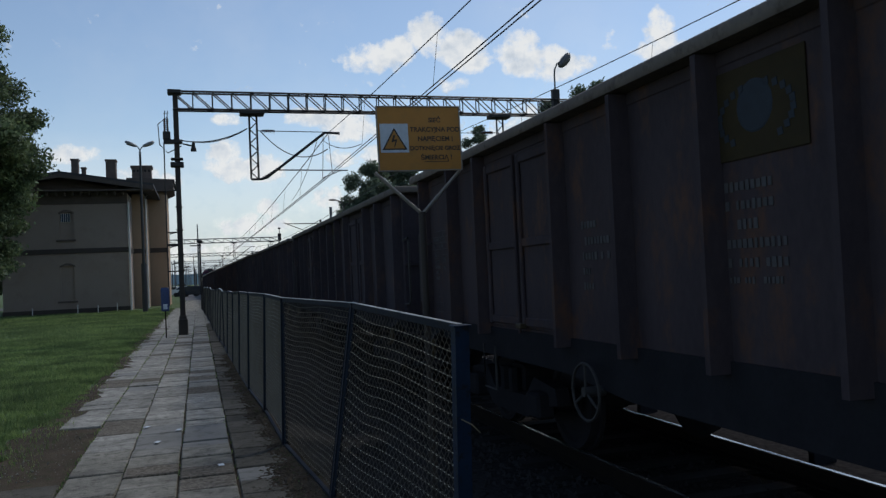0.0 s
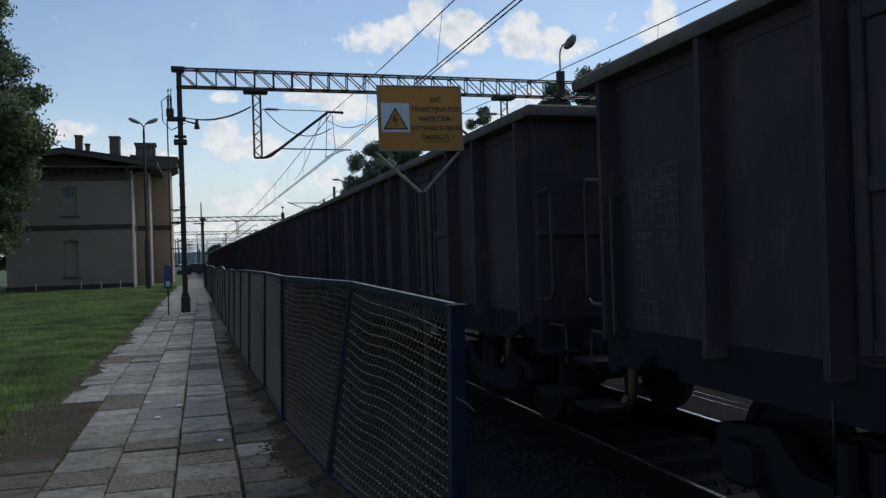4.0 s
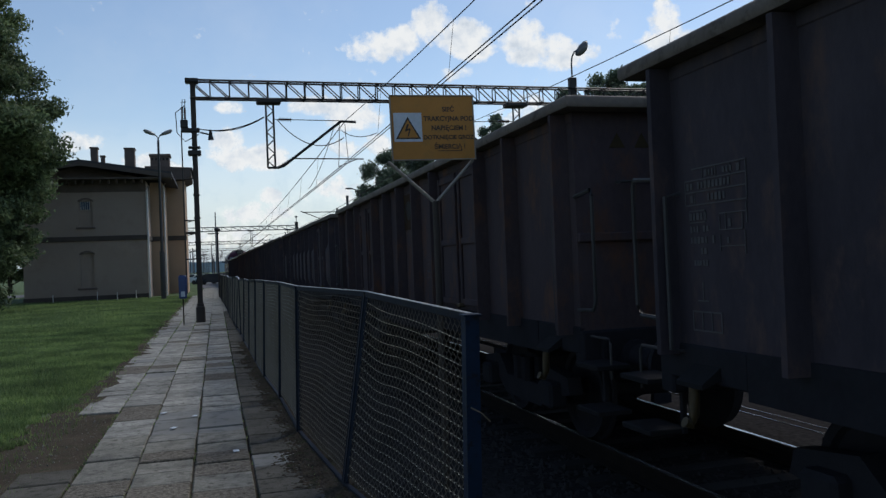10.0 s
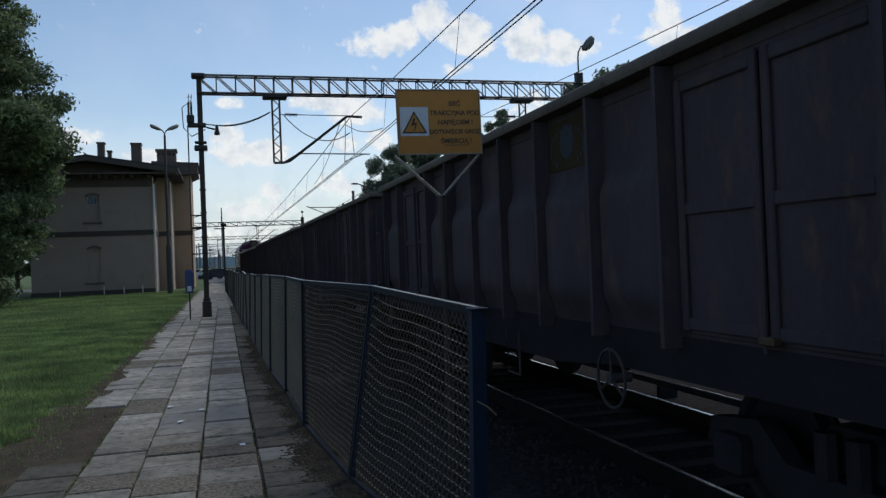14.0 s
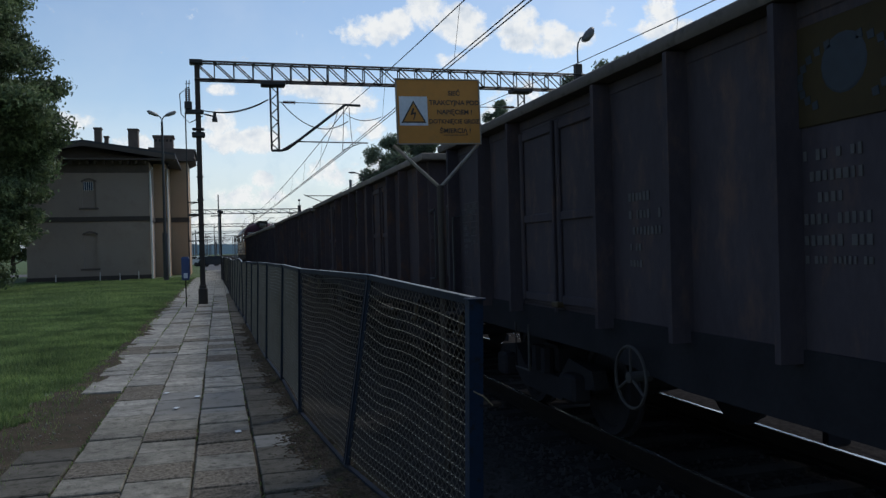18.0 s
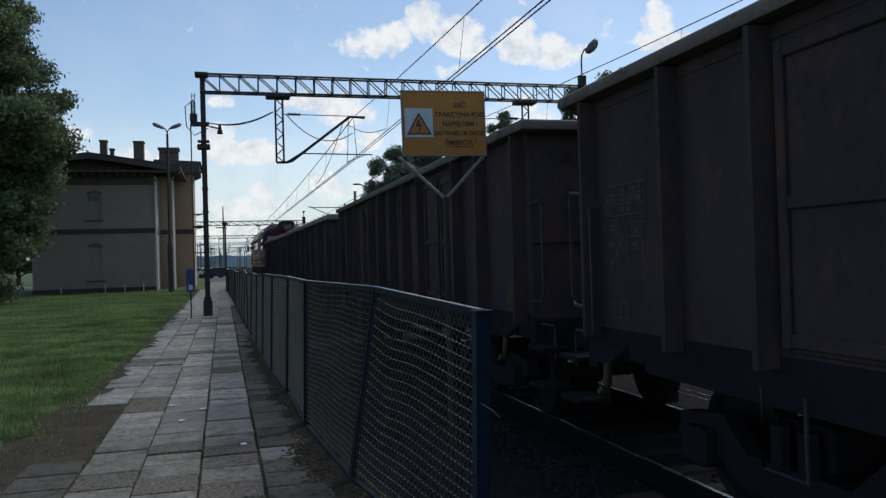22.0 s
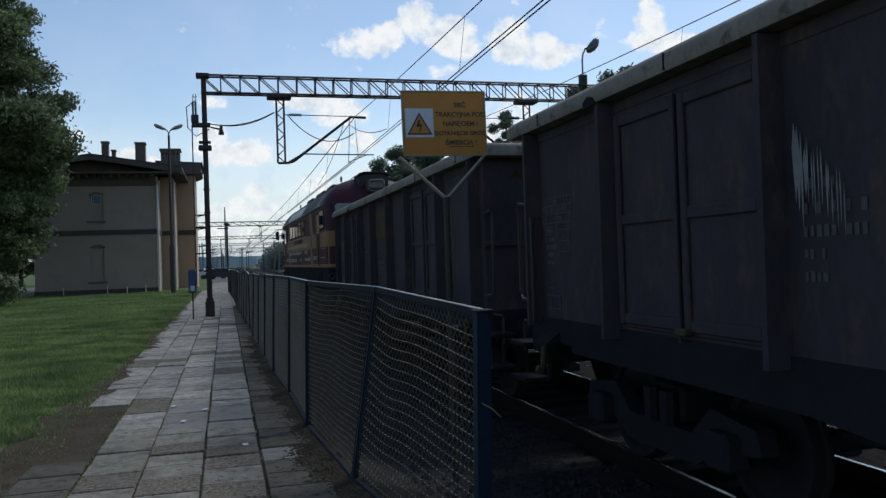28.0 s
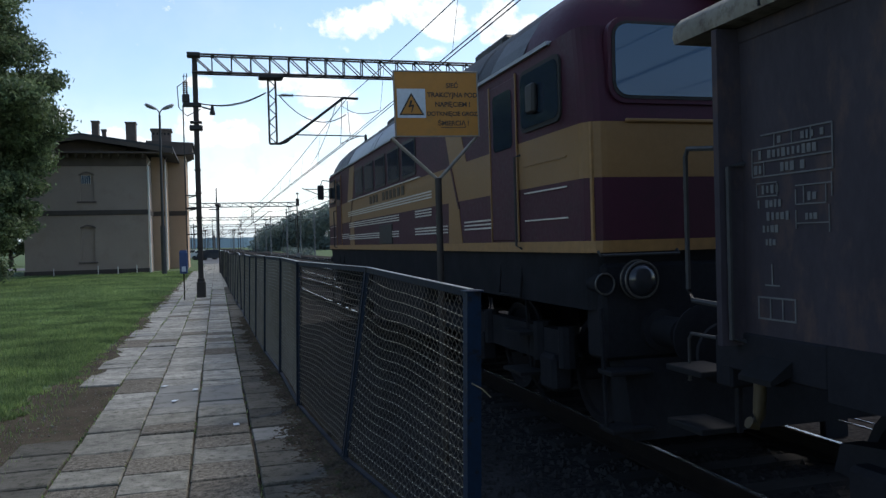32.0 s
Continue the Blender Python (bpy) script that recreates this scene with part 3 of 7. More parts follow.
            part("locking_bar", Geo().tube([(s * (H + 0.065), mid, 1.22), (s * (H + 0.065), mid, z1 - 0.13)], 0.016, 6), M_WAGON, w)
            part("door_catch", Geo().box(s * (H + 0.03), s * (H + 0.10), mid - 0.10, mid + 0.03, 1.265, 1.315, 0.01), M_YELLOWBIT, w, "worn yellow door catch")
    for e in (-1, 1):
        part("end_wall", Geo().box(-H + 0.03, H - 0.03, e * (L - 0.03), e * L, z0, z1), M_WAGON, w)
        part("end_rail", Geo().box(-H, H, e * L, e * (L + 0.035), 1.95, 2.03, 0.012), M_WAGON, w)
        for x in (-0.93, -0.69):
            part("warning_triangle", Geo().prism([(x - 0.075, 2.76), (x + 0.075, 2.76), (x, 2.89)], min(e * L, e * (L + 0.006)), max(e * L, e * (L + 0.006))), M_BOARD, w, "small faded yellow warning triangle")
        part("head_stock", Geo().box(-1.36, 1.36, e * (L - 0.1), e * (L + 0.06), 0.88, 1.2, 0.015), M_UNDER, w)
        for s in (-1, 1):
            b = part("buffer", Geo().disc((s * 0.875, e * (L + 0.06), 0.965), (0, e, 0), [(0, 0.14), (0.05, 0.14), (0.06, 0.1), (0.35, 0.1), (0.36, 0.075), (0.56, 0.075)], 16), M_UNDER, w, "", 40)
            part("buffer_head", Geo().disc((s * 0.875, e * (L + 0.62), 0.965), (0, e, 0), [(0, 0.06), (0.02, 0.22), (0.045, 0.225), (0.06, 0.18), (0.068, 0.02)], 20), M_UNDER, b, "", 40)
        part("coupling", Geo().box(-0.06, 0.06, e * (L + 0.06), e * (L + 0.5), 0.86, 0.98, 0.02).torus((0, e * (L + 0.6), 0.85), (1, 0, 0), 0.13, 0.03, 16, 6), M_UNDER, w)
        # long bent handrail at the corner and short grip on the end
        part("handrail", grab([(-1.36, e * (L + 0.01), 2.34), (-1.36, e * (L + 0.30), 2.37), (-1.36, e * (L + 0.33), 2.32), (-1.36, e * (L + 0.33), 1.46), (-1.36, e * (L + 0.28), 1.39), (-1.36, e * (L + 0.0), 1.38)], 0.018), M_GRAB, w, "bent grey handrail", 50)
        part("handrail", grab([(-HALF, e * (L - 0.25), 2.22), (-1.455, e * (L - 0.25), 2.20), (-1.455, e * (L - 0.25), 1.2), (-HALF, e * (L - 0.25), 1.18)], 0.016), M_GRAB, w, "grey handrail", 50)
        part("end_grip", grab([(-0.95, e * (L + 0.0), 2.46), (-0.95, e * (L + 0.07), 2.46), (-0.66, e * (L + 0.07), 2.46), (-0.66, e * (L + 0.0), 2.46)], 0.014), M_GRAB, w, "", 50)
        part("lower_grip", grab([(-1.30, e * (L + 0.10), 1.16), (-1.30, e * (L + 0.40), 1.16), (-1.30, e * (L + 0.43), 1.12), (-1.30, e * (L + 0.43), 0.84)], 0.012), M_GRAB, w, "short bent grey grip", 50)
        # corner step
        for zz in (0.92, 0.56):
            part("step", Geo().box(-1.45, -1.16, e * (L + 0.08), e * (L + 0.48), zz, zz + 0.04, 0.006), M_STEP, w, "worn bright step plate")
        part("step_hanger", Geo().box(-1.2, -1.16, e * (L + 0.06), e * (L + 0.10), 0.56, 1.15, 0.005), M_UNDER, w)
        br = part("hook_bracket", Geo().prism([(-1.36, 1.04), (-1.50, 0.99), (-1.50, 1.02), (-1.36, 1.12)], min(e * (L - 0.64), e * (L - 0.36)), max(e * (L - 0.64), e * (L - 0.36))), M_STEP, w, "worn grey bracket plate")
        part("rope_hook", Geo().tube([(-1.46, e * (L - 0.5), 1.0), (-1.47, e * (L - 0.5), 0.82), (-1.50, e * (L - 0.5), 0.76), (-1.54, e * (L - 0.5), 0.78)], 0.035, 8), M_YELLOWBIT, br, "dull yellow rope hook", 50)
        # bogie
        by = e * 4.25
        part("bogie_frame", Geo().prism([(by - 1.25, 0.5), (by - 1.2, 0.66), (by - 0.7, 0.72), (by - 0.45, 0.50), (by + 0.45, 0.50), (by + 0.7, 0.72), (by + 1.2, 0.66), (by + 1.25, 0.5), (by + 0.75, 0.42), (by + 0.5, 0.28), (by - 0.5, 0.28), (by - 0.75, 0.42)], -1.08, -0.94, "x")
             .prism([(by - 1.25, 0.5), (by - 1.2, 0.66), (by - 0.7, 0.72), (by - 0.45, 0.50), (by + 0.45, 0.50), (by + 0.7, 0.72), (by + 1.2, 0.66), (by + 1.25, 0.5), (by + 0.75, 0.42), (by + 0.5, 0.28), (by - 0.5, 0.28), (by - 0.75, 0.42)], 0.94, 1.08, "x")
             .box(-1.0, 1.0, by - 0.22, by + 0.22, 0.5, 0.78, 0.03), M_UNDER, w)
        for s in (-1, 1):
            for q in (-0.9, 0.9):
                part("axle_box", Geo().box(s * 1.0, s * 1.2, by + q - 0.14, by + q + 0.14, 0.34, 0.6, 0.03), M_UNDER, w)
            for q in (-0.12, 0.12):
                part("spring", Geo().tube([(s * 1.06, by + q, 0.5), (s * 1.06, by + q, 0.76)], 0.07, 8), M_UNDER, w)
        for q in (-0.9, 0.9):
            wheelset(w, by + q)
    # rim: a rounded cap all round, overhanging the ends
    prof = [(-0.07, 0.0), (0.05, 0), (0.06, 0.04), (0.055, 0.105), (0.02, 0.15), (-0.05, 0.155), (-0.17, 0.14), (-0.20, 0.0)]
    if slim:
        prof = [(-0.07, 0.0), (0.05, 0), (0.06, 0.02), (0.06, 0.075), (0.045, 0.095), (-0.16, 0.095), (-0.19, 0.08), (-0.20, 0.0)]
    g = Geo()
    corners = ((-1, -1), (1, -1), (1, 1), (-1, 1))
    g.loft([[((1.44 + o) * sx, (L + 0.165 + o) * sy, z1 + z) for o, z in prof] for sx, sy in corners + corners[:1]], caps=False)
    part("top_rim", g, rim_mat, w, "dusty rounded steel rim", 60)
    if not slim:
        for s in (-1, 1):
            for q in range(6):
                part("rim_seam", Geo().box(s * 1.494, s * 1.505, -L + 0.6 + q * 2.2, -L + 0.612 + q * 2.2, z1 + 0.01, z1 + 0.12), M_UNDER, w)
    part("floor", Geo().box(-H + 0.03, H - 0.03, -L + 0.03, L - 0.03, 1.12, 1.2), M_WAGON, w)
    for x in (-0.35, 0.35):
        part("centre_sill", Geo().box(x - 0.07, x + 0.07, -L + 0.1, L - 0.1, 0.85, 1.12), M_UNDER, w)
    part("brake_cylinder", Geo().disc((-0.6, -0.9, 0.85), (0, 1, 0), [(0, 0.05), (0.01, 0.2), (0.6, 0.2), (0.61, 0.05)], 16), M_UNDER, w, "", 40)
    part("brake_rod", Geo().tube([(-0.55, -3.2, 0.62), (-0.55, 3.2, 0.62)], 0.025, 6).tube([(0.5, -3.2, 0.66), (0.5, 3.2, 0.66)], 0.025, 6), M_UNDER, w)
    return w


def marks(rows, s=-1, proud=0.004, off=0.0):
    """Lettering as bars: rows of (y, z, length, height)."""
    g = Geo()
    for y, z, ln, hg in rows:
        g.box(s * (HALF + 0.0035), s * (HALF + 0.0035 + proud), y + off - ln / 2, y + off + ln / 2, z - hg / 2, z + hg / 2)
    return g


def glyph_row(y, z, n, hg, rng):
    """A run of n characters, each an unreadable bar."""
    out, w = [], hg * 0.62
    for k in range(n):
        if rng.random() < 0.15:
            continue
        out.append((y - k * w * 1.25, z, w * rng.uniform(0.55, 1.0), hg * rng.uniform(0.75, 1)))
    return out


RAISE = (0.025, 0.025, 0.085, 0.10, 0.08, 0.07, 0.08, 0.08, 0.04, 0.06, 0.07, 0.065)  # height of each box over the common one
wagons = []
for k in range(12):
    if k < 2:
        w = make_wagon(RAISE[k], M_CAP, False, 6.11, (0.82, 2.38, 4.33, 5.92), (2.46, 4.25))
    elif k == 5:
        w = make_wagon(RAISE[k], M_CAPB, True, 6.36, (1.0, 2.1, 3.15, 5.05, 6.2), (3.22, 4.98), True)
        tagged(w, "dark brown open freight wagon with steel sheets bulged outwards")
    else:
        w = make_wagon(RAISE[k], M_CAPB, True, 6.36, (1.04, 2.1, 4.02, 4.98, 6.2), (2.18, 3.94))
        tagged(w, "dark brown high-sided steel open freight wagon with a thin dusty rim")
    wagons.append(w)
for k in (2, 3, 6, 10):
    tagged(wagons[k], "rust-stained brown high-sided steel open freight wagon with a thin dusty rim")
    for ob in wagons[k].children_recursive:
        if ob.type == "MESH" and ob.data.materials and ob.data.materials[0] == M_WAGON:
            ob.data.materials[0] = M_RUSTWAGON
rng = random.Random(4)
BOARDS = {k: (-0.36, 0.40, 2.40, 2.92, M_BOARD) for k in range(2, 12)}
BOARDS.update({0: (0.25, 0.53, 2.27, 2.79, M_BOARDBRIGHT), 1: (0.20, 0.53, 2.27, 2.79, M_BOARD), 5: (-1.46, 0.46, 2.56, 3.0, M_BOARD),
               2: (-0.62, 0.36, 2.38, 2.87, M_BOARDOLD), 3: (-0.30, 0.38, 2.38, 2.86, M_BOARDOLD), 6: (-0.35, 0.35, 2.36, 2.92, M_BOARDOLD)})
for k, w in enumerate(wagons):
    # number and data lettering, worn beyond reading
    off = -0.25 if k < 2 else 0.0
    ink = M_MARKNEW if k in (0, 11) else M_MARK
    ly = 2.2 if k < 2 else 1.78
    g = marks(glyph_row(ly, 2.16, 6, 0.066, rng) + glyph_row(ly, 2.03, 9, 0.066, rng) + glyph_row(ly, 1.91, 9, 0.066, rng) + glyph_row(ly, 1.79, 4, 0.055, rng) + glyph_row(ly, 1.67, 4, 0.058, rng))
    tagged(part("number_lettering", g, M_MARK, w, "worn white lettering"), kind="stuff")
    g = marks(glyph_row(5.80, 2.322, 3, 0.045, rng) + glyph_row(5.62, 2.322, 5, 0.045, rng) + glyph_row(6.0, 2.25, 14, 0.05, rng) + glyph_row(6.0, 2.17, 2, 0.05, rng) + glyph_row(5.78, 2.17, 5, 0.05, rng)
              + [(5.68, 2.36, 0.54, 0.008), (5.72, 2.287, 0.62, 0.008), (5.72, 2.212, 0.62, 0.008), (5.72, 2.13, 0.62, 0.008), (5.41, 2.245, 0.008, 0.23), (6.03, 2.21, 0.008, 0.155), (5.93, 2.17, 0.006, 0.08), (5.56, 2.325, 0.006, 0.07), (5.70, 2.325, 0.006, 0.07), (5.84, 2.325, 0.006, 0.07)]
              + glyph_row(5.98, 2.055, 5, 0.05, rng) + glyph_row(5.98, 1.975, 6, 0.045, rng) + glyph_row(5.98, 1.905, 7, 0.05, rng) + glyph_row(5.94, 1.835, 4, 0.045, rng) + glyph_row(5.95, 1.76, 5, 0.04, rng)
              + [(5.91, 2.092, 0.17, 0.007), (5.91, 2.018, 0.17, 0.007), (5.825, 2.055, 0.007, 0.06), (5.995, 2.055, 0.007, 0.06)]
              + [(5.55, 2.06, 0.26, 0.007), (5.57, 1.96, 0.22, 0.007), (5.68, 2.0, 0.007, 0.08), (5.62, 2.01, 0.007, 0.09), (5.46, 2.01, 0.007, 0.09), (5.42, 2.05, 0.007, 0.12)] + glyph_row(5.58, 2.0, 2, 0.05, rng)
              + [(5.56, 1.86, 0.24, 0.006), (5.68, 1.88, 0.006, 0.10), (5.44, 1.88, 0.006, 0.14)] + glyph_row(5.60, 1.895, 3, 0.04, rng), off=off)
    tagged(part("data_panel", g, ink, w, "worn white data lettering in frames"), kind="stuff")
    g = marks([(5.85, 1.45, 0.30, 0.010), (5.85, 1.33, 0.30, 0.010), (5.70, 1.39, 0.010, 0.13), (6.0, 1.39, 0.010, 0.13), (5.8, 1.39, 0.008, 0.12), (5.9, 1.39, 0.008, 0.12), (5.88, 1.52, 0.12, 0.008), (5.88, 1.58, 0.008, 0.12)], off=off)
    tagged(part("label_frame", g, ink, w), kind="stuff")
    # owner's board between two ribs: centre, half width, foot, head, paint
    bc, bh, bz0, bz1, paint = BOARDS[k]
    bm_ = part("yellow_board", Geo().box(-HALF - 0.004, -HALF - 0.012, bc - bh, bc + bh, bz0, bz1, 0.002), paint, w, "faded yellow board with a dark emblem")
    cz, sc = (bz0 + bz1) / 2 + 0.02, bh / 0.5
    em = Geo().disc((-HALF - 0.0125, bc, cz), (-1, 0, 0), [(0, 0.15), (0.003, 0.14)], 18)
    for q in range(9):
        for sg in (-1, 1):
            a = radians(-50 + q * 15)
            yy, zz = bc + sg * 0.38 * sc * math.cos(a), cz - 0.05 + 0.17 * math.sin(a)
            em.prism([(yy - 0.022, zz - 0.018), (yy + 0.016, zz - 0.022), (yy + 0.024, zz + 0.016), (yy - 0.016, zz + 0.024)], -HALF - 0.0155, -HALF - 0.0125, "x")
    tagged(part("emblem", em, M_BOARDMARK if paint != M_BOARDOLD else M_BOARDOLDMARK, bm_, "dark emblem shape"), kind="stuff")
    if k in (0, 1, 4, 5, 7, 8, 9, 10):
        u, h0 = bc + bh * 0.72, bz0 - 0.15
        g = marks(glyph_row(u, h0, 9, 0.06, rng) + glyph_row(u, h0 - 0.11, 9, 0.06, rng) + glyph_row(u - 0.1, h0 - 0.22, 4, 0.06, rng) + glyph_row(u, h0 - 0.33, 11, 0.06, rng) + glyph_row(u, h0 - 0.44, 11, 0.06, rng) + glyph_row(u, h0 - 0.54, 14, 0.042, rng))
        tagged(part("owner_lettering", g, M_MARK, w, "worn white lettering rows"), kind="stuff")
    fy = bc - bh - (0.75 if k != 5 else 0.9)
    g = marks([(fy, 1.87, 0.26, 0.008), (fy, 1.62, 0.26, 0.008), (fy - 0.13, 1.745, 0.008, 0.25), (fy + 0.13, 1.745, 0.008, 0.25)] + glyph_row(fy + 0.09, 1.80, 3, 0.05, rng) + glyph_row(fy + 0.09, 1.71, 4, 0.04, rng))
    tagged(part("repair_grid", g, M_MARK, w, "worn white data frame"), kind="stuff")
    if k in (2, 3, 4, 5, 6, 7, 8, 9, 10):
        y = {5: -2.4, 8: -2.4, 7: -1.6}.get(k, 1.57)
        bw = part("brake_wheel", Geo().torus((-1.50, y, 0.86), (1, 0, 0), 0.22, 0.012, 32, 6), M_BRAKEWHEEL, w, "grey spoked handbrake wheel", 60)
        sp = Geo()
        for a in (90, 210, 330):
            sp.tube([(-1.5, y, 0.86), (-1.50, y + 0.22 * math.cos(radians(a)), 0.86 + 0.22 * math.sin(radians(a)))], 0.011, 6)
        sp.disc((-1.50, y, 0.86), (1, 0, 0), [(-0.02, 0.04), (0.16, 0.04)], 12)
        part("spokes", sp, M_BRAKEWHEEL, bw)
        part("stirrup", Geo().tube([(-1.42, y + 2.5, 1.05), (-1.42, y + 2.5, 0.60), (-1.42, y + 2.15, 0.60), (-1.42, y + 2.15, 1.05)], 0.013, 6), M_BRAKEWHEEL, w, "bent grey foot stirrup", 50)
    if k < 2:
        ty, tz = (3.5, 4.4)[k], 2.98
        part("torn_rim", Geo().prism([(ty - 0.09, tz + 0.02), (ty + 0.11, tz + 0.01), (ty + 0.13, tz + 0.06), (ty + 0.04, tz + 0.10), (ty - 0.05, tz + 0.08)], -1.506, -1.49, "x"), M_UNDER, w, "dark tear in the rim")
    if k == 1:
        runs = [(2.438 + rng.gauss(0, 0.005), 3.0 - 0.16 * q + rng.uniform(-0.1, 0.1), rng.uniform(0.2, 0.6), rng.uniform(0.005, 0.013)) for q in range(8)]
        runs += [(2.26 - 0.026 * q + rng.gauss(0, 0.004), 2.46 - 0.022 * q + rng.uniform(-0.05, 0.05), rng.uniform(0.2, 0.5) * (1.1 if q < 5 else 0.75), rng.uniform(0.012, 0.03) if q < 4 else rng.uniform(0.004, 0.013)) for q in range(15)]
        lime = Geo()
        for q, (y, zt, ln, wd) in enumerate(runs):
            proud = HALF + 0.002 + 0.0011 * q
            lime.prism([(y, zt), (y - wd * 0.8, zt - ln * 0.35), (y - wd * 0.6, zt - ln * 0.7), (y - wd * 0.1, zt - ln), (y + wd * 0.4, zt - ln * 0.6), (y + wd * 0.7, zt - ln * 0.3)], -proud - 0.001, -proud, "x")
        tagged(part("lime_streak", lime, M_LIME, w, "white runs of spilled lime"), kind="stuff")
    if k in (5, 8):
        streak = Geo()
        for q in range(14):
            yy, zt, ln = 2.0 + rng.gauss(0, 0.25), rng.uniform(2.0, 2.85), rng.uniform(0.15, 0.8)
            streak.box(-HALF - 0.0035, -HALF - 0.0055, yy, yy + rng.uniform(0.008, 0.03), zt - ln, zt)
        tagged(part("lime_streak", streak, M_MARK, w, "whitish streaks of spilled lime"), kind="stuff")


def outline(w, l, z, r=0.17, n=5):
    """A rounded rectangle in plan at height z."""
    out = []
    for cx, cy, a0 in ((w - r, l - r, 0), (-w + r, l - r, 90), (-w + r, -l + r, 180), (w - r, -l + r, 270)):
        out += [(cx + r * math.cos(radians(a0 + 90 * k / n)), cy + r * math.sin(radians(a0 + 90 * k / n)), z) for k in range(n + 1)]
    return out


def shell(levels):
    return Geo().loft([outline(*q) for q in levels], caps=True)


def round_rect(u0, u1, v0, v1, r, n=4):
    out = []
    for cx, cy, a0 in ((u1 - r, v1 - r, 0), (u0 + r, v1 - r, 90), (u0 + r, v0 + r, 180), (u1 - r, v0 + r, 270)):
        out += [(cx + r * math.cos(radians(a0 + 90 * k / n)), cy + r * math.sin(radians(a0 + 90 * k / n))) for k in range(n + 1)]
    return out


def make_loco():
    c = thing("diesel_locomotive", "maroon and ochre yellow diesel locomotive with a rounded grey roof", "locomotive")
    W, L = 1.475, 7.55
    part("underframe", shell([(W - 0.06, L - 0.1, 1.22), (W - 0.03, L - 0.05, 1.69)]), M_UNDERLOCO, c)
    part("frame_stripe", shell([(W + 0.012, L + 0.012, 1.69), (W + 0.012, L + 0.012, 1.785)]), M_FRAMEYEL, c, "yellow frame stripe")
    part("lower_body", shell([(W, L, 1.785), (W, L, 2.29)]), M_MAROON, c)
    part("yellow_band", shell([(W + 0.002, L + 0.002, 2.29), (W + 0.002, L + 0.002, 2.735)]), M_LOCOYELLOW, c, "wide ochre band")
    part("upper_body", shell([(W, L, 2.735), (W, L - 0.04, 3.2), (W - 0.005, L - 0.1, 3.52)]), M_MAROON, c)
    part("roof_slope", shell([(W - 0.005, L - 1.3, 3.52), (W - 0.07, L - 1.3, 3.68), (W - 0.20, L - 1.3, 3.88), (W - 0.36, L - 1.3, 4.05)]), M_STEELBLK, c, "dark curved roof edge", 40)
    part("roof", shell([(W - 0.36, L - 1.3, 4.05), (W - 0.6, L - 1.3, 4.20), (W - 0.95, L - 1.35, 4.33), (W - 1.25, L - 1.4, 4.37, 0.1)]), M_STEELBLK, c, "dark sooty roof", 40)
    # cab domes painted in body colour
    for e in (-1, 1):
        g = Geo()
        rings = []
        for f, z in ((0.0, 3.50), (0.07, 3.68), (0.2, 3.88), (0.38, 4.05), (0.62, 4.17), (0.95, 4.28), (1.2, 4.31)):
            rings.append([((W - f + 0.006) * math.sin(q), e * (L - 1.35 + (1.26 - f * 0.85) * abs(math.cos(q)) ** 0.45), z + 0.008) for q in [radians(-90 + 180 * k / 24) for k in range(25)]])
        n = 25
        v = [p for r in rings for p in r]
        g.add(v, [(i * n + j, i * n + j + 1, (i + 1) * n + j + 1, (i + 1) * n + j) for i in range(len(rings) - 1) for j in range(n - 1)])
        part("cab_dome", g, M_MAROON, c, "rounded maroon cab dome", 60)
        # headlight hump on the cab roof
        h = part("headlight_hump", Geo().loft([[(x * k, e * (L - y0), z0 + (z - z0) * kk) for x, z in ((-0.45, z0), (-0.45, 4.28), (-0.39, 4.37), (-0.27, 4.41), (0.27, 4.41), (0.39, 4.37), (0.45, 4.28), (0.45, z0))] for y0, z0, k, kk in ((0.40, 3.95, 0.94, 0.94), (0.44, 3.96, 1, 1), (1.2, 4.15, 1, 1), (1.9, 4.26, 0.95, 0.85), (2.4, 4.28, 0.85, 0.2))]), M_STEELBLK, c, "dark grey headlight housing", 35)
        part("hump_cover", Geo().loft([[(x, e * (L - y0), z) for x, z in ((-0.49, 4.33), (-0.42, 4.41), (-0.28, 4.45), (0.28, 4.45), (0.42, 4.41), (0.49, 4.33), (0.40, 4.385), (0.27, 4.42), (-0.27, 4.42), (-0.40, 4.385))] for y0 in (0.30, 1.7)]), M_LOCOHOOD, h, "dark grey hood over the headlight")
        lampbox = [[(x, e * (L - y0), z) for x, z in round_rect(-0.25 + i, 0.25 - i, 3.82 + i, 4.20 - i, 0.09)] for y0, i in ((0.55, 0.0), (0.0, 0.0), (-0.03, 0.012))]
        box = part("headlight_box", Geo().loft(lampbox), M_LOCOHOOD, h, "rounded grey headlight box", 40)
        part("headlight_rim", Geo().loft([[(x, e * (L + yy), z) for x, z in round_rect(-0.232 + i, 0.232 - i, 3.838 + i, 4.182 - i, 0.085)] for yy, i in ((0.028, 0.0), (0.045, 0.004), (0.045, 0.03), (0.03, 0.034))], caps=False), M_RIM, box)
        part("headlight_glass", Geo().loft([[(x, e * (L + yy), z) for x, z in round_rect(-0.20 + i, 0.20 - i, 3.87 + i, 4.15 - i, 0.07)] for yy, i in ((0.028, 0.0), (0.038, 0.01), (0.044, 0.05))]), M_LENS, box, "ribbed headlight glass", 60)
        for s in (-1, 1):
            part("lifting_eye", Geo().torus((s * 0.75, e * (L - 1.68), 4.36), (1, 0, 0), 0.075, 0.025, 14, 6), M_STEELBLK, c)
        # windscreens
        for s in (-1, 1):
            x0, x1 = s * 0.10, s * 1.23
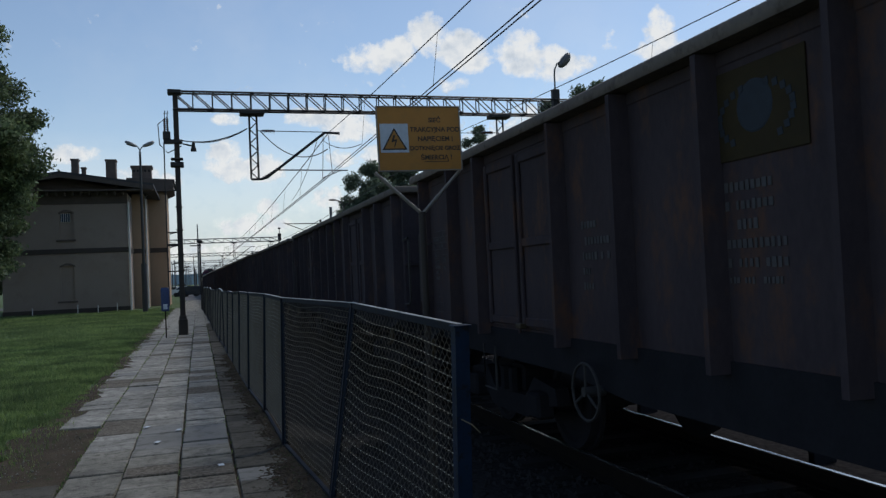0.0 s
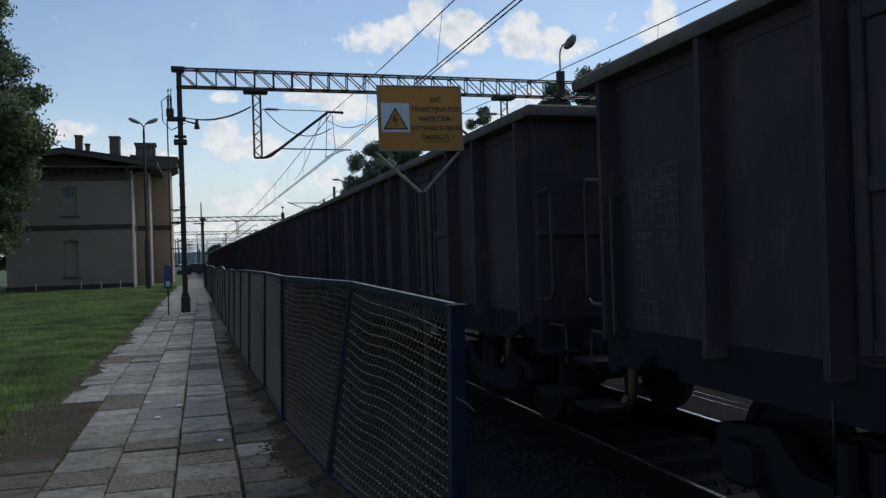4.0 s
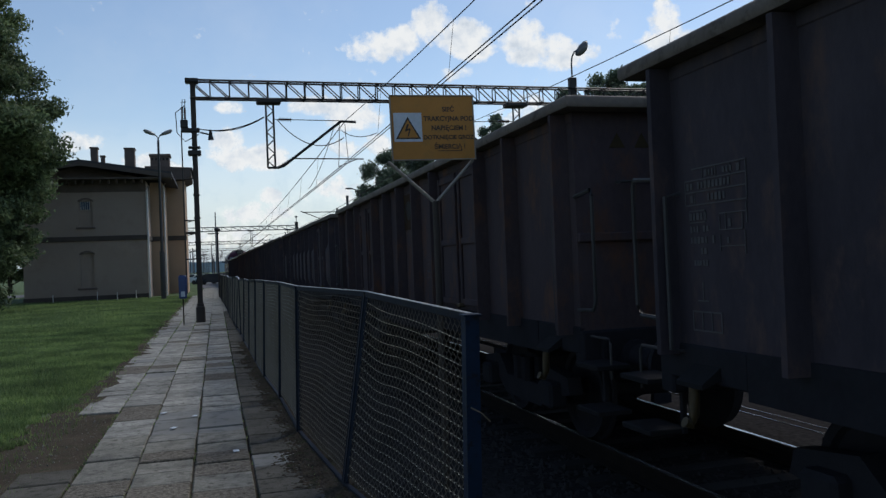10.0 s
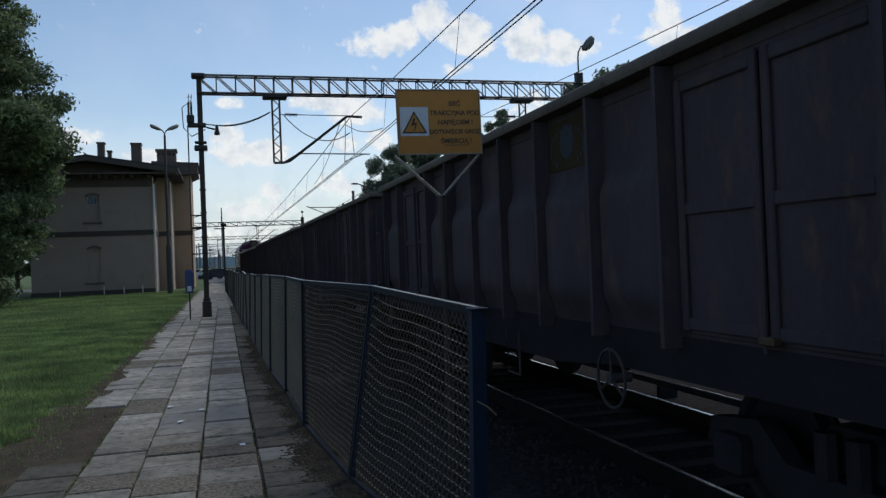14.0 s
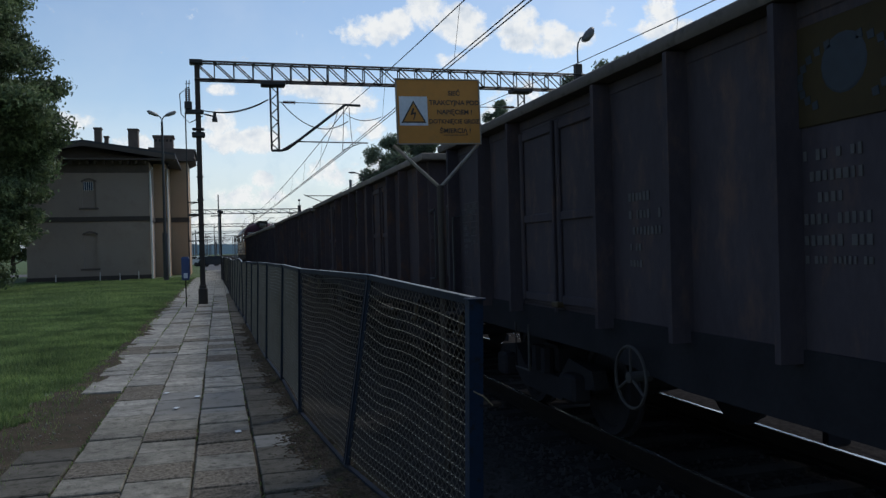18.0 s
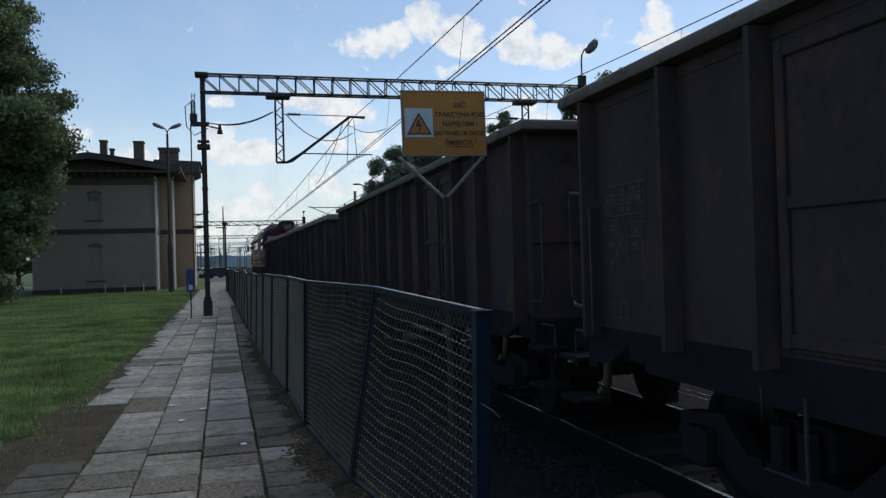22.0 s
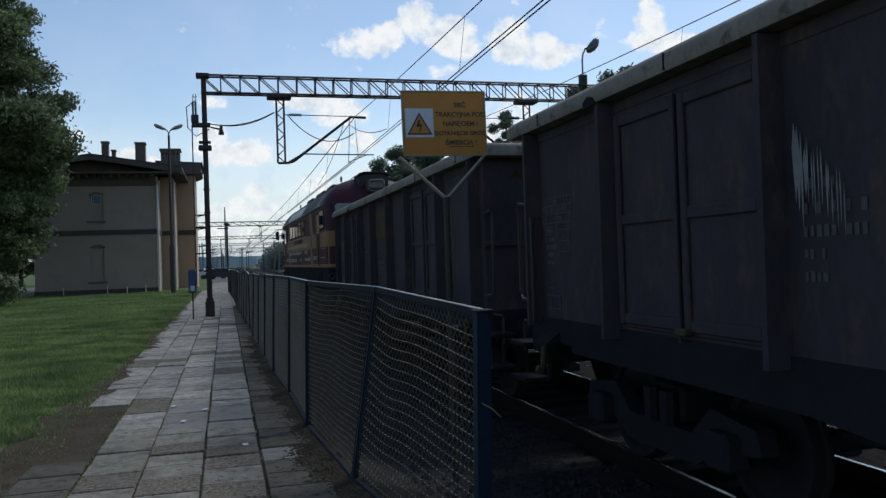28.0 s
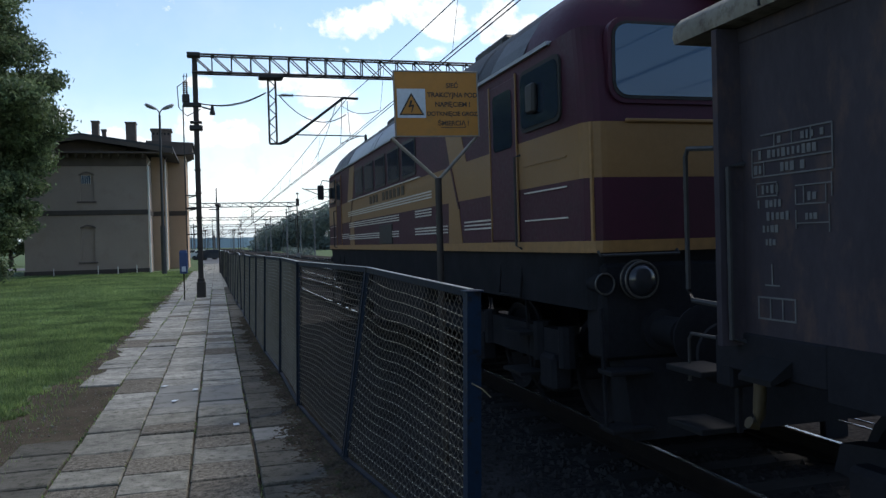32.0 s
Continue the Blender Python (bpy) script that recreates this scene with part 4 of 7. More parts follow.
            fr = Geo().prism(round_rect(min(x0, x1) - 0.06, max(x0, x1) + 0.06, 2.88, 3.57, 0.15), e * (L - 0.06), e * (L + 0.012))
            wdw = part("windscreen_frame", fr, M_MAROON, c, "", 30)
            part("rubber_seal", Geo().prism(round_rect(min(x0, x1) - 0.025, max(x0, x1) + 0.025, 2.915, 3.535, 0.13), e * (L), e * (L + 0.02)), M_TYRE, wdw)
            part("pane", Geo().prism(round_rect(min(x0, x1), max(x0, x1), 2.94, 3.51, 0.11), e * (L + 0.002), e * (L + 0.026)), M_CABGLASS, wdw, "dark windscreen with the reflected sky's blue in its colour")
            part("corner_strip", Geo().tube([(s * 1.425, e * (L - 0.05), 1.785), (s * 1.425, e * (L - 0.05), 2.735)], 0.018, 6), M_FRAMEYEL, c, "yellow corner strip")
            # lower lamps on the buffer beam
            tail = part("tail_lamp", Geo().disc((s * 1.36, e * (L - 0.1), 1.44), (0, e, 0), [(-0.1, 0.07), (0.08, 0.085), (0.1, 0.09), (0.1, 0.078), (0.085, 0.07), (0.09, 0.02)], 16), M_UNDERLOCO, c, "small round tail lamp", 40)
            part("lamp_rim", Geo().torus((s * 1.36, e * (L + 0.003), 1.44), (0, 1, 0), 0.083, 0.008, 22, 6), M_RIM, tail)
            lamp = part("marker_lamp", Geo().disc((s * 1.10, e * (L - 0.02), 1.47), (0, e, 0), [(-0.1, 0.12), (0.10, 0.15), (0.12, 0.155), (0.14, 0.15), (0.15, 0.13)], 22), M_UNDERLOCO, c, "round lamp in a dark rim", 40)
            part("lamp_rim", Geo().torus((s * 1.10, e * (L + 0.125), 1.47), (0, 1, 0), 0.142, 0.010, 28, 6), M_RIM, lamp, "worn bright rim")
            part("back_rim", Geo().torus((s * 1.10, e * (L + 0.06), 1.47), (0, 1, 0), 0.152, 0.008, 28, 6), M_RIM, lamp)
            part("lens", Geo().disc((s * 1.10, e * (L + 0.13), 1.47), (0, e, 0), [(0, 0.12), (0.02, 0.11), (0.035, 0.08), (0.044, 0.045), (0.047, 0.01)], 20), M_LENS, lamp, "glass lens", 60)
            bf = part("buffer", Geo().disc((s * 0.875, e * (L - 0.02), 1.05), (0, e, 0), [(0, 0.17), (0.06, 0.17), (0.07, 0.12), (0.36, 0.12), (0.37, 0.08), (0.55, 0.08)], 18), M_UNDERLOCO, c, "", 40)
            part("buffer_head", Geo().disc((s * 0.875, e * (L + 0.55), 1.05), (0, e, 0), [(0, 0.06), (0.02, 0.24), (0.045, 0.245), (0.06, 0.2), (0.068, 0.02)], 22), M_UNDERLOCO, bf, "", 40)
            for zz in (0.73, 0.28):
                st = part("corner_step", Geo().box(s * 1.05, s * 1.42, e * (L - 0.05), e * (L + 0.19), zz, zz + 0.04, 0.008), M_STEP, c, "worn bright step plate")
            part("step_bracket", grab([(s * 1.4, e * (L + 0.0), 1.25), (s * 1.4, e * (L + 0.05), 0.3)], 0.02), M_UNDERLOCO, st)
            part("handrail", grab([(s * 0.45, e * (L + 0.01), 1.22), (s * 0.45, e * (L + 0.16), 1.2), (s * 0.45, e * (L + 0.16), 0.86), (s * 0.45, e * (L + 0.02), 0.84)]), M_GRAB, c, "", 50)
        part("belt_rail", Geo().box(-1.15, 1.15, e * L, e * (L + 0.03), 2.728, 2.758, 0.008), M_LOCOYELLOW, c)
        part("beam_grip", grab([(-1.42, e * (L + 0.02), 1.70), (-1.42, e * (L + 0.06), 1.67), (-0.72, e * (L + 0.06), 1.67), (-0.72, e * (L + 0.02), 1.70)]), M_GRAB, c, "", 50)
        part("buffer_beam", Geo().box(-1.36, 1.36, e * (L - 0.35), e * (L - 0.02), 0.82, 1.60, 0.03), M_UNDERLOCO, c)
        part("snow_plough", Geo().prism([(L - 0.2, 0.18), (L + 0.12, 0.2), (L - 0.02, 0.82), (L - 0.25, 0.82)] if e > 0 else [(-L + 0.2, 0.18), (-L + 0.25, 0.82), (-L + 0.02, 0.82), (-L - 0.12, 0.2)], -1.2, 1.2, "x"), M_UNDERLOCO, c)
        part("coupling", Geo().box(-0.08, 0.08, e * L, e * (L + 0.45), 0.92, 1.08, 0.02).torus((0, e * (L + 0.55), 0.92), (1, 0, 0), 0.14, 0.035, 16, 6), M_UNDERLOCO, c)
    for s in (-1, 1):
        X = s * W
        for e in (-1, 1):
            # cab side window and door
            wy = e * (L - 0.93)
            fr = part("side_window_frame", Geo().prism([(y, z) for y, z in round_rect(wy - 0.46, wy + 0.46, 2.81, 3.39, 0.1)], X - 0.02, X + s * 0.02, "x") if s > 0 else Geo().prism(round_rect(wy - 0.46, wy + 0.46, 2.81, 3.39, 0.1), X + s * 0.02, X + 0.02, "x"), M_TYRE, c, "", 30)
            part("pane", Geo().prism(round_rect(wy - 0.42, wy + 0.42, 2.85, 3.35, 0.08), min(X, X + s * 0.028), max(X, X + s * 0.028), "x"), M_GLASS, fr)
            part("mirror", Geo().box(X + s * 0.03, X + s * 0.09, wy - 0.02, wy + 0.16, 2.95, 3.22, 0.02), M_STEELBLK, fr)
            dy = e * (L - 1.9)
            d = part("cab_door", Geo().box(X - s * 0.02, X + s * 0.012, dy - 0.37, dy + 0.37, 1.80, 3.40, 0.01), M_MAROON, c, "maroon cab door with a window")
            part("door_edge", Geo().box(X + s * 0.008, X + s * 0.02, dy - 0.40, dy - 0.375, 1.79, 3.42).box(X + s * 0.008, X + s * 0.02, dy + 0.375, dy + 0.40, 1.79, 3.42), M_LOCOYELLOW, d)
            part("pane", Geo().prism(round_rect(dy - 0.27, dy + 0.27, 2.72, 3.30, 0.06), min(X, X + s * 0.018), max(X, X + s * 0.018), "x"), M_GLASS, d)
            part("door_handrail", grab([(X + s * 0.01, dy + e * 0.46, 2.62), (X + s * 0.07, dy + e * 0.46, 2.6), (X + s * 0.07, dy + e * 0.46, 1.75), (X + s * 0.01, dy + e * 0.46, 1.72)]), M_GRAB, c, "", 50)
            part("stirrup", grab([(X - s * 0.05, dy - 0.3, 1.55), (X - s * 0.02, dy - 0.3, 1.25), (X - s * 0.02, dy + 0.3, 1.25), (X - s * 0.05, dy + 0.3, 1.55)]), M_STEP, c, "worn bright foot stirrup")
            for zz in (0.86, 0.46):
                part("door_step", Geo().box(X - s * 0.3, X - s * 0.02, dy - 0.25, dy + 0.25, zz, zz + 0.03), M_STEP, c, "worn bright step")
            # slanted ochre wing of the livery
            x0, x1 = sorted((X, X + s * 0.006))
            wing = part("livery_wing", Geo().prism([(e * 3.40, 3.46), (e * 4.0, 3.46), (e * 4.39, 2.733), (e * 3.72, 2.733)], x0, x1, "x"), M_LOCOYELLOW, c, "slanted ochre livery band")
            part("livery_foot", Geo().prism([(e * 3.62, 2.292), (e * 4.03, 2.292), (e * 4.16, 1.787), (e * 3.59, 1.787)], x0, x1, "x"), M_LOCOYELLOW, wing)
            part("livery_edge", Geo().prism([(e * 3.70, 2.76), (e * 3.76, 2.76), (e * 4.08, 2.2), (e * 4.02, 2.2)], min(X, X + s * 0.009), max(X, X + s * 0.009), "x"), M_MAROON, wing)
            for zz in (1.985, 2.245, 2.50):
                part("stripe_line", Geo().box(X + s * 0.002, X + s * 0.012, e * 6.2, e * 7.15, zz - 0.006, zz + 0.006), M_WHITELINE if zz < 2.4 else M_LOCOYELLOW, c)
            for k in range(3):
                part("stripe_line", Geo().box(X + s * 0.002, X + s * 0.012, e * 4.27, e * 5.26, 1.935 + k * 0.042, 1.952 + k * 0.042), M_WHITELINE, c)
        for ya, yb, zz in ((-2.8, 4.3, 2.41), (-2.77, -1.87, 2.17), (-0.76, 4.2, 2.165), (-3.55, -1.85, 1.915), (-0.73, 4.2, 1.905)):
            for k in range(3):
                part("stripe_line", Geo().box(X + s * 0.003, X + s * 0.014, ya, yb, zz + k * 0.04, zz + k * 0.04 + 0.018), M_WHITELINE, c, "thin white stripe")
        part("window_ledge", Geo().box(X, X + s * 0.025, -2.2, 4.2, 2.737, 2.753), M_WHITELINE, c)
        for k in (0, 1, 2, 4, 5, 6, 7, 8, 9):
            part("lettering_block", Geo().box(X + s * 0.004, X + s * 0.012, 1.54 - k * 0.3, 1.72 - k * 0.3, 2.555, 2.70), M_SIGNBLACK, c, "dark lettering block")
        for k in range(5):
            y = -1.52 + k * 1.09
            f = part("engine_room_window", Geo().prism(round_rect(y - 0.44, y + 0.44, 2.80, 3.36, 0.06), min(X - 0.01, X + s * 0.014), max(X + 0.01, X + s * 0.014), "x"), M_STEELBLK, c, "", 30)
            part("pane", Geo().box(X + s * 0.012, X + s * 0.02, y - 0.38, y + 0.38, 2.85, 3.31), M_GLASS, f)
        part("side_grille", Geo().box(X, X + s * 0.02, -0.24, 0.82, 1.79, 2.13, 0.01), M_STEELBLK, c, "dark intake box")
        arm = part("mirror_arm", grab([(X, L - 0.45, 3.42), (X + s * 0.2, L - 0.42, 3.44), (X + s * 0.24, L - 0.4, 3.3)], 0.014), M_GRAB, c, "", 50)
        part("mirror", Geo().box(X + s * 0.16, X + s * 0.32, L - 0.43, L - 0.37, 2.95, 3.32, 0.025), M_TYRE, arm, "black driving mirror")
        part("gutter", Geo().box(X - s * 0.02, X + s * 0.03, -L + 0.7, L - 0.7, 3.50, 3.535), M_LOCOROOF, c)
        part("fuel_tank", Geo().box(X - s * 0.45, X - s * 0.06, -2.0, 2.0, 0.42, 1.24, 0.06), M_UNDERLOCO, c)
        for e in (-1, 1):
            by = e * 4.15
            part("bogie_frame", Geo().prism([(by - 2.45, 0.72), (by - 2.3, 0.95), (by + 2.3, 0.95), (by + 2.45, 0.72), (by + 2.3, 0.62), (by - 2.3, 0.62)], min(X - s * 0.36, X - s * 0.22), max(X - s * 0.36, X - s * 0.22), "x"), M_UNDERLOCO, c)
            for q in (-2.1, 0, 2.1):
                part("axle_box", Geo().box(X - s * 0.36, X - s * 0.14, by + q - 0.17, by + q + 0.17, 0.37, 0.72, 0.04), M_UNDERLOCO, c)
                for w in (-0.3, 0.3):
                    part("spring", Geo().tube([(X - s * 0.24, by + q + w, 0.62), (X - s * 0.24, by + q + w, 1.0)], 0.09, 10), M_UNDERLOCO, c)
                part("sand_pipe", grab([(X - s * 0.2, by + q + 0.6, 1.2), (X - s * 0.25, by + q + 0.62, 0.4), (X - s * 0.4, by + q + 0.55, 0.12)], 0.02), M_UNDERLOCO, c)
    for e in (-1, 1):
        for q in (-2.1, 0, 2.1):
            wheelset(c, e * 4.15 + q, 0.525)
    # roof equipment
    for k in range(26):
        y = -L + 2.0 + k * 0.44
        part("roof_ridge", Geo().loft([[(sx, y + dy, z + 0.012) for sx, z in [(-(W - f), z) for f, z in ((0.20, 3.88), (0.36, 4.05), (0.6, 4.20), (0.95, 4.33))]] for dy in (-0.02, 0.02)], caps=False), M_STEELBLK, c)
    for s in (-1, 1):
        for ya, yb in ((-6.24, -5.30), (-1.15, 1.5), (1.55, 4.2), (4.3, 5.4), (5.46, 6.2)):
            rings = [[(s * (W - f + d), y, z + d * 0.6) for f, z in ((0.002, 3.54), (0.07, 3.68), (0.20, 3.88))] + [(s * (W - f), y, z) for f, z in ((0.20, 3.87), (0.08, 3.67), (0.012, 3.53))] for d, y in ((0.008, ya), (0.008, yb))]
            part("roof_panel", Geo().loft(rings), M_LOCOROOF if -2 < ya < 4 else M_LOCOHOOD, c, "silver grey roof edge panel" if -2 < ya < 4 else "dark grey roof edge panel")
    for y, ln in ((-3.2, 1.2), (-0.6, 2.0), (2.6, 1.6)):
        part("roof_hatch", Geo().box(-0.75, 0.75, y - ln / 2, y + ln / 2, 4.2, 4.42, 0.05), M_STEELBLK, c)
    part("exhaust", Geo().box(-0.35, 0.35, 0.6, 1.3, 4.35, 4.55, 0.04), M_STEELBLK, c)
    for y in (-4.7, -1.9, 1.1, 4.3):
        part("roof_seam", Geo().loft([[(sx * (W - f + 0.012), y + dy, z + 0.01) for f, z in ((0, 3.53), (0.07, 3.68), (0.2, 3.88), (0.36, 4.02)) for sx in (-1,)] for dy in (-0.03, 0.03)], caps=False), M_STEELBLK, c)
    return c


loco = make_loco()


def travel(t):
    """The train's place at t, smooth through the fitted times."""
    ts = [q[0] for q in TRAVEL]
    ys = [q[1] for q in TRAVEL]
    i = max(0, min(len(ts) - 2, sum(1 for q in ts if q <= t) - 1))

    def slope(j):
        a, b = max(0, j - 1), min(len(ts) - 1, j + 1)
        return (ys[b] - ys[a]) / (ts[b] - ts[a])
    h = ts[i + 1] - ts[i]
    u = (t - ts[i]) / h
    return (ys[i] * (2 * u**3 - 3 * u**2 + 1) + slope(i) * h * (u**3 - 2 * u**2 + u) + ys[i + 1] * (-2 * u**3 + 3 * u**2) + slope(i + 1) * h * (u**3 - u**2))


STEP = 0.128
TIMES = [k * STEP for k in range(251)]
TIMES[-1] = 32.0


def on_track(y):
    """Stands a vehicle on the curving near track, turned along it."""
    a, b = bend(y - 4.3), bend(y + 4.3)
    return pose(TX - (a + b) / 2, y, RZ, 0, 0, math.degrees(math.atan2(b - a, 8.6)))


def motions():
    spots = [round(k * 0.5, 3) for k in range(65)]
    for k, w in enumerate(wagons):
        walk(w, [(t, on_track(travel(t) - WL * k + (0.3 if k == 1 else 0.0) - (6.335 if k < 2 else 6.585))) for t in spots])
    walk(loco, [(t, on_track(travel(t) + 1.28 + 7.55)) for t in spots])
    for owner in wagons + [loco]:
        for o in owner.children:
            if o.name.startswith("wheelset"):
                y, r = o.location.y, o.location.z
                walk(o, [(t, pose(0, y, r, math.degrees((travel(0) - travel(t)) / r))) for t in TIMES])
    walk(clouds, [(0, pose(0, 0, 0, 0, 0, -1.55)), (32, pose(0, 0, 0, 0, 0, 1.55))])


# ---- drifting clouds: a far shell of sky ----
def cloud_material():
    m, n, l, b = nodes_of("cumulus")
    n.remove(b)
    tc = n.new("ShaderNodeTexCoord")
    sep = n.new("ShaderNodeSeparateXYZ")
    nrm = n.new("ShaderNodeVectorMath")
    nrm.operation = "NORMALIZE"
    l.new(tc.outputs["Object"], nrm.inputs[0])
    l.new(nrm.outputs[0], sep.inputs[0])
    az = maths(n, l, "ARCTAN2", sep.outputs[0], sep.outputs[1])
    el = maths(n, l, "ARCSINE", sep.outputs[2])
    cmb = n.new("ShaderNodeCombineXYZ")
    l.new(az, cmb.inputs[0])
    l.new(el, cmb.inputs[1])
    vec = cmb.outputs[0]
    big = noise_tex(n, l, vec, 24, 12, 0.62)
    fine = noise_tex(n, l, vec, 90, 8, 0.62)
    soft = noise_tex(n, l, vec, 34, 5, 0.5)
    total = None
    # azimuth, elevation, half width, half height of each cloud, degrees
    for a, e, w, h, k in CLOUDS:
        du = maths(n, l, "DIVIDE", maths(n, l, "SUBTRACT", az, radians(a)), radians(w))
        dv = maths(n, l, "DIVIDE", maths(n, l, "SUBTRACT", el, radians(e)), radians(h))
        d = maths(n, l, "ADD", maths(n, l, "MULTIPLY", du, du), maths(n, l, "MULTIPLY", dv, dv))
        q = maths(n, l, "MAXIMUM", maths(n, l, "MULTIPLY", maths(n, l, "SUBTRACT", 1.0, d), k), -1.5)
        total = q if total is None else maths(n, l, "SMOOTH_MAX", total, q, 0.5)
    dens = maths(n, l, "ADD", maths(n, l, "ADD", maths(n, l, "MULTIPLY", total, 0.85), 0.30), maths(n, l, "MULTIPLY", maths(n, l, "SUBTRACT", big, 0.5), 5.2))
    dens = maths(n, l, "ADD", dens, maths(n, l, "MULTIPLY", maths(n, l, "SUBTRACT", fine, 0.5), 1.6))
    mask = maths(n, l, "SMOOTH_MIN", maths(n, l, "MAXIMUM", maths(n, l, "MULTIPLY", dens, 1.0), 0.0), 0.97, 0.35)
    # thin high veil
    veil = maths(n, l, "MULTIPLY", maths(n, l, "MAXIMUM", maths(n, l, "SUBTRACT", noise_tex(n, l, vec, 5, 5, 0.6), 0.42), 0.0), 0.4)
    low = maths(n, l, "MAXIMUM", maths(n, l, "SUBTRACT", 0.9, maths(n, l, "MULTIPLY", el, 5.0)), 0.0)
    veil = maths(n, l, "ADD", veil, low)
    thin = maths(n, l, "MAXIMUM", maths(n, l, "SUBTRACT", 1.0, mask), 0.0)
    mask = maths(n, l, "MAXIMUM", mask, veil)
    # bright billows, blue-grey folds
    tone = maths(n, l, "ADD", maths(n, l, "MULTIPLY", soft, 0.75), maths(n, l, "MULTIPLY", fine, 0.30))
    tone = maths(n, l, "SUBTRACT", tone, maths(n, l, "MULTIPLY", maths(n, l, "MINIMUM", maths(n, l, "MAXIMUM", dens, 0.0), 2.0), 0.045))
    col = ramp(n, l, tone, [(0.24, (0.52, 0.61, 0.72)), (0.38, (0.78, 0.84, 0.91)), (0.50, (0.97, 0.99, 1.0))])
    # towards the horizon the haze turns pale blue
    col = blend(n, l, maths(n, l, "MULTIPLY", thin, maths(n, l, "MINIMUM", maths(n, l, "MAXIMUM", maths(n, l, "SUBTRACT", 1.15, maths(n, l, "MULTIPLY", el, 7.7)), 0.0), 1.0)), col, (0.56, 0.665, 0.78))
    em = n.new("ShaderNodeEmission")
    l.new(col, em.inputs["Color"])
    em.inputs["Strength"].default_value = CLOUD_GLOW
    tr = n.new("ShaderNodeBsdfTransparent")
    mx = n.new("ShaderNodeMixShader")
    l.new(mask, mx.inputs[0])
    l.new(tr.outputs[0], mx.inputs[1])
    l.new(em.outputs[0], mx.inputs[2])
    l.new(mx.outputs[0], n["Material Output"].inputs["Surface"])
    return m


CLOUD_GLOW = 0.84
CLOUDS = [(11.2, 15.3, 2.5, 1.0, 1.4), (12.8, 15.6, 1.5, 1.0, 1.4), (15.2, 16.7, 1.4, 1.4, 1.6), (17.4, 15.8, 2.0, 1.15, 1.5), (18.3, 14.8, 1.8, 0.8, 1.2), (21.4, 15.4, 1.7, 1.25, 1.5), (22.5, 14.6, 2.4, 1.0, 1.5), (24.8, 13.9, 2.1, 0.85, 1.4),
          (16.8, 13.3, 1.3, 0.45, 0.9), (31.6, 15.3, 1.1, 1.4, 1.5), (31.4, 16.5, 0.55, 0.8, 1.4), (30.9, 14.4, 1.5, 0.7, 1.3), (33.4, 14.0, 1.6, 0.9, 1.0), (2.0, 7.8, 3.0, 1.0, 1.6), (0.6, 9.0, 1.2, 0.9, 1.5), (0.8, 11.2, 1.0, 0.4, 0.9), (9.6, 10.7, 2.0, 1.1, 1.2),
          (6.8, 11.4, 2.0, 0.6, 1.0), (10.9, 8.5, 1.4, 0.8, 1.0), (8.4, 8.4, 1.2, 0.5, 0.9), (21.7, 10.6, 1.4, 0.9, 1.0), (2.3, 3.9, 2.4, 0.9, 1.5), (3.3, 5.0, 0.9, 0.7, 1.2), (-0.5, 2.4, 7.0, 0.7, 0.7), (-8.9, 8.8, 1.5, 0.6, 1.0),
          (-5.2, 7.4, 1.3, 0.7, 1.1), (-3.2, 7.0, 0.9, 0.5, 1.0), (9.0, 5.5, 4.0, 1.0, 0.8), (24.0, 8.0, 8.0, 2.5, 1.0), (38.0, 9.0, 7.0, 2.2, 1.0), (-20.0, 7.0, 7.0, 1.6, 0.9), (44.0, 16.0, 3.0, 1.4, 1.0)]
cg = Geo()
azs = [radians(-40 + 100 * k / 40) for k in range(41)]
els = [radians(0.0 + 32 * k / 12) for k in range(13)]
cg.v = [(4200 * math.sin(a) * math.cos(e), 4200 * math.cos(a) * math.cos(e), 4200 * math.sin(e)) for e in els for a in azs]
cg.f = [(j * 41 + i, j * 41 + i + 1, (j + 1) * 41 + i + 1, (j + 1) * 41 + i) for j in range(12) for i in range(40)]
clouds = solid("cloud_backdrop", cg, cloud_material(), "white cumulus clouds drifting over a pale blue sky", "clouds", "structure", smooth=90)

# ---- overhead line gantries ----
GY = 29.1


def lattice(g, p, q, depth, bay, th, wid=0.34):
    """A flat lattice box beam from p to q (same height), hanging depth below."""
    p, q = Vector(p), Vector(q)
    n = max(1, round((q - p).length / bay))
    side = Vector((0, wid / 2, 0))
    for s in (-1, 1):
        g.bar(p + side * s, q + side * s, th)
        g.bar(p + side * s - Vector((0, 0, depth)), q + side * s - Vector((0, 0, depth)), th)
        for k in range(n):
            a, b = p.lerp(q, k / n) + side * s, p.lerp(q, (k + 1) / n) + side * s
            g.bar(a, b - Vector((0, 0, depth)), th * 0.62)
            g.bar(b, b - Vector((0, 0, depth)), th * 0.62)
    for k in range(0, n + 1, 2):
        a = p.lerp(q, k / n)
        g.bar(a - side, a + side, th * 0.5)
        g.bar(a - side - Vector((0, 0, depth)), a + side - Vector((0, 0, depth)), th * 0.5)


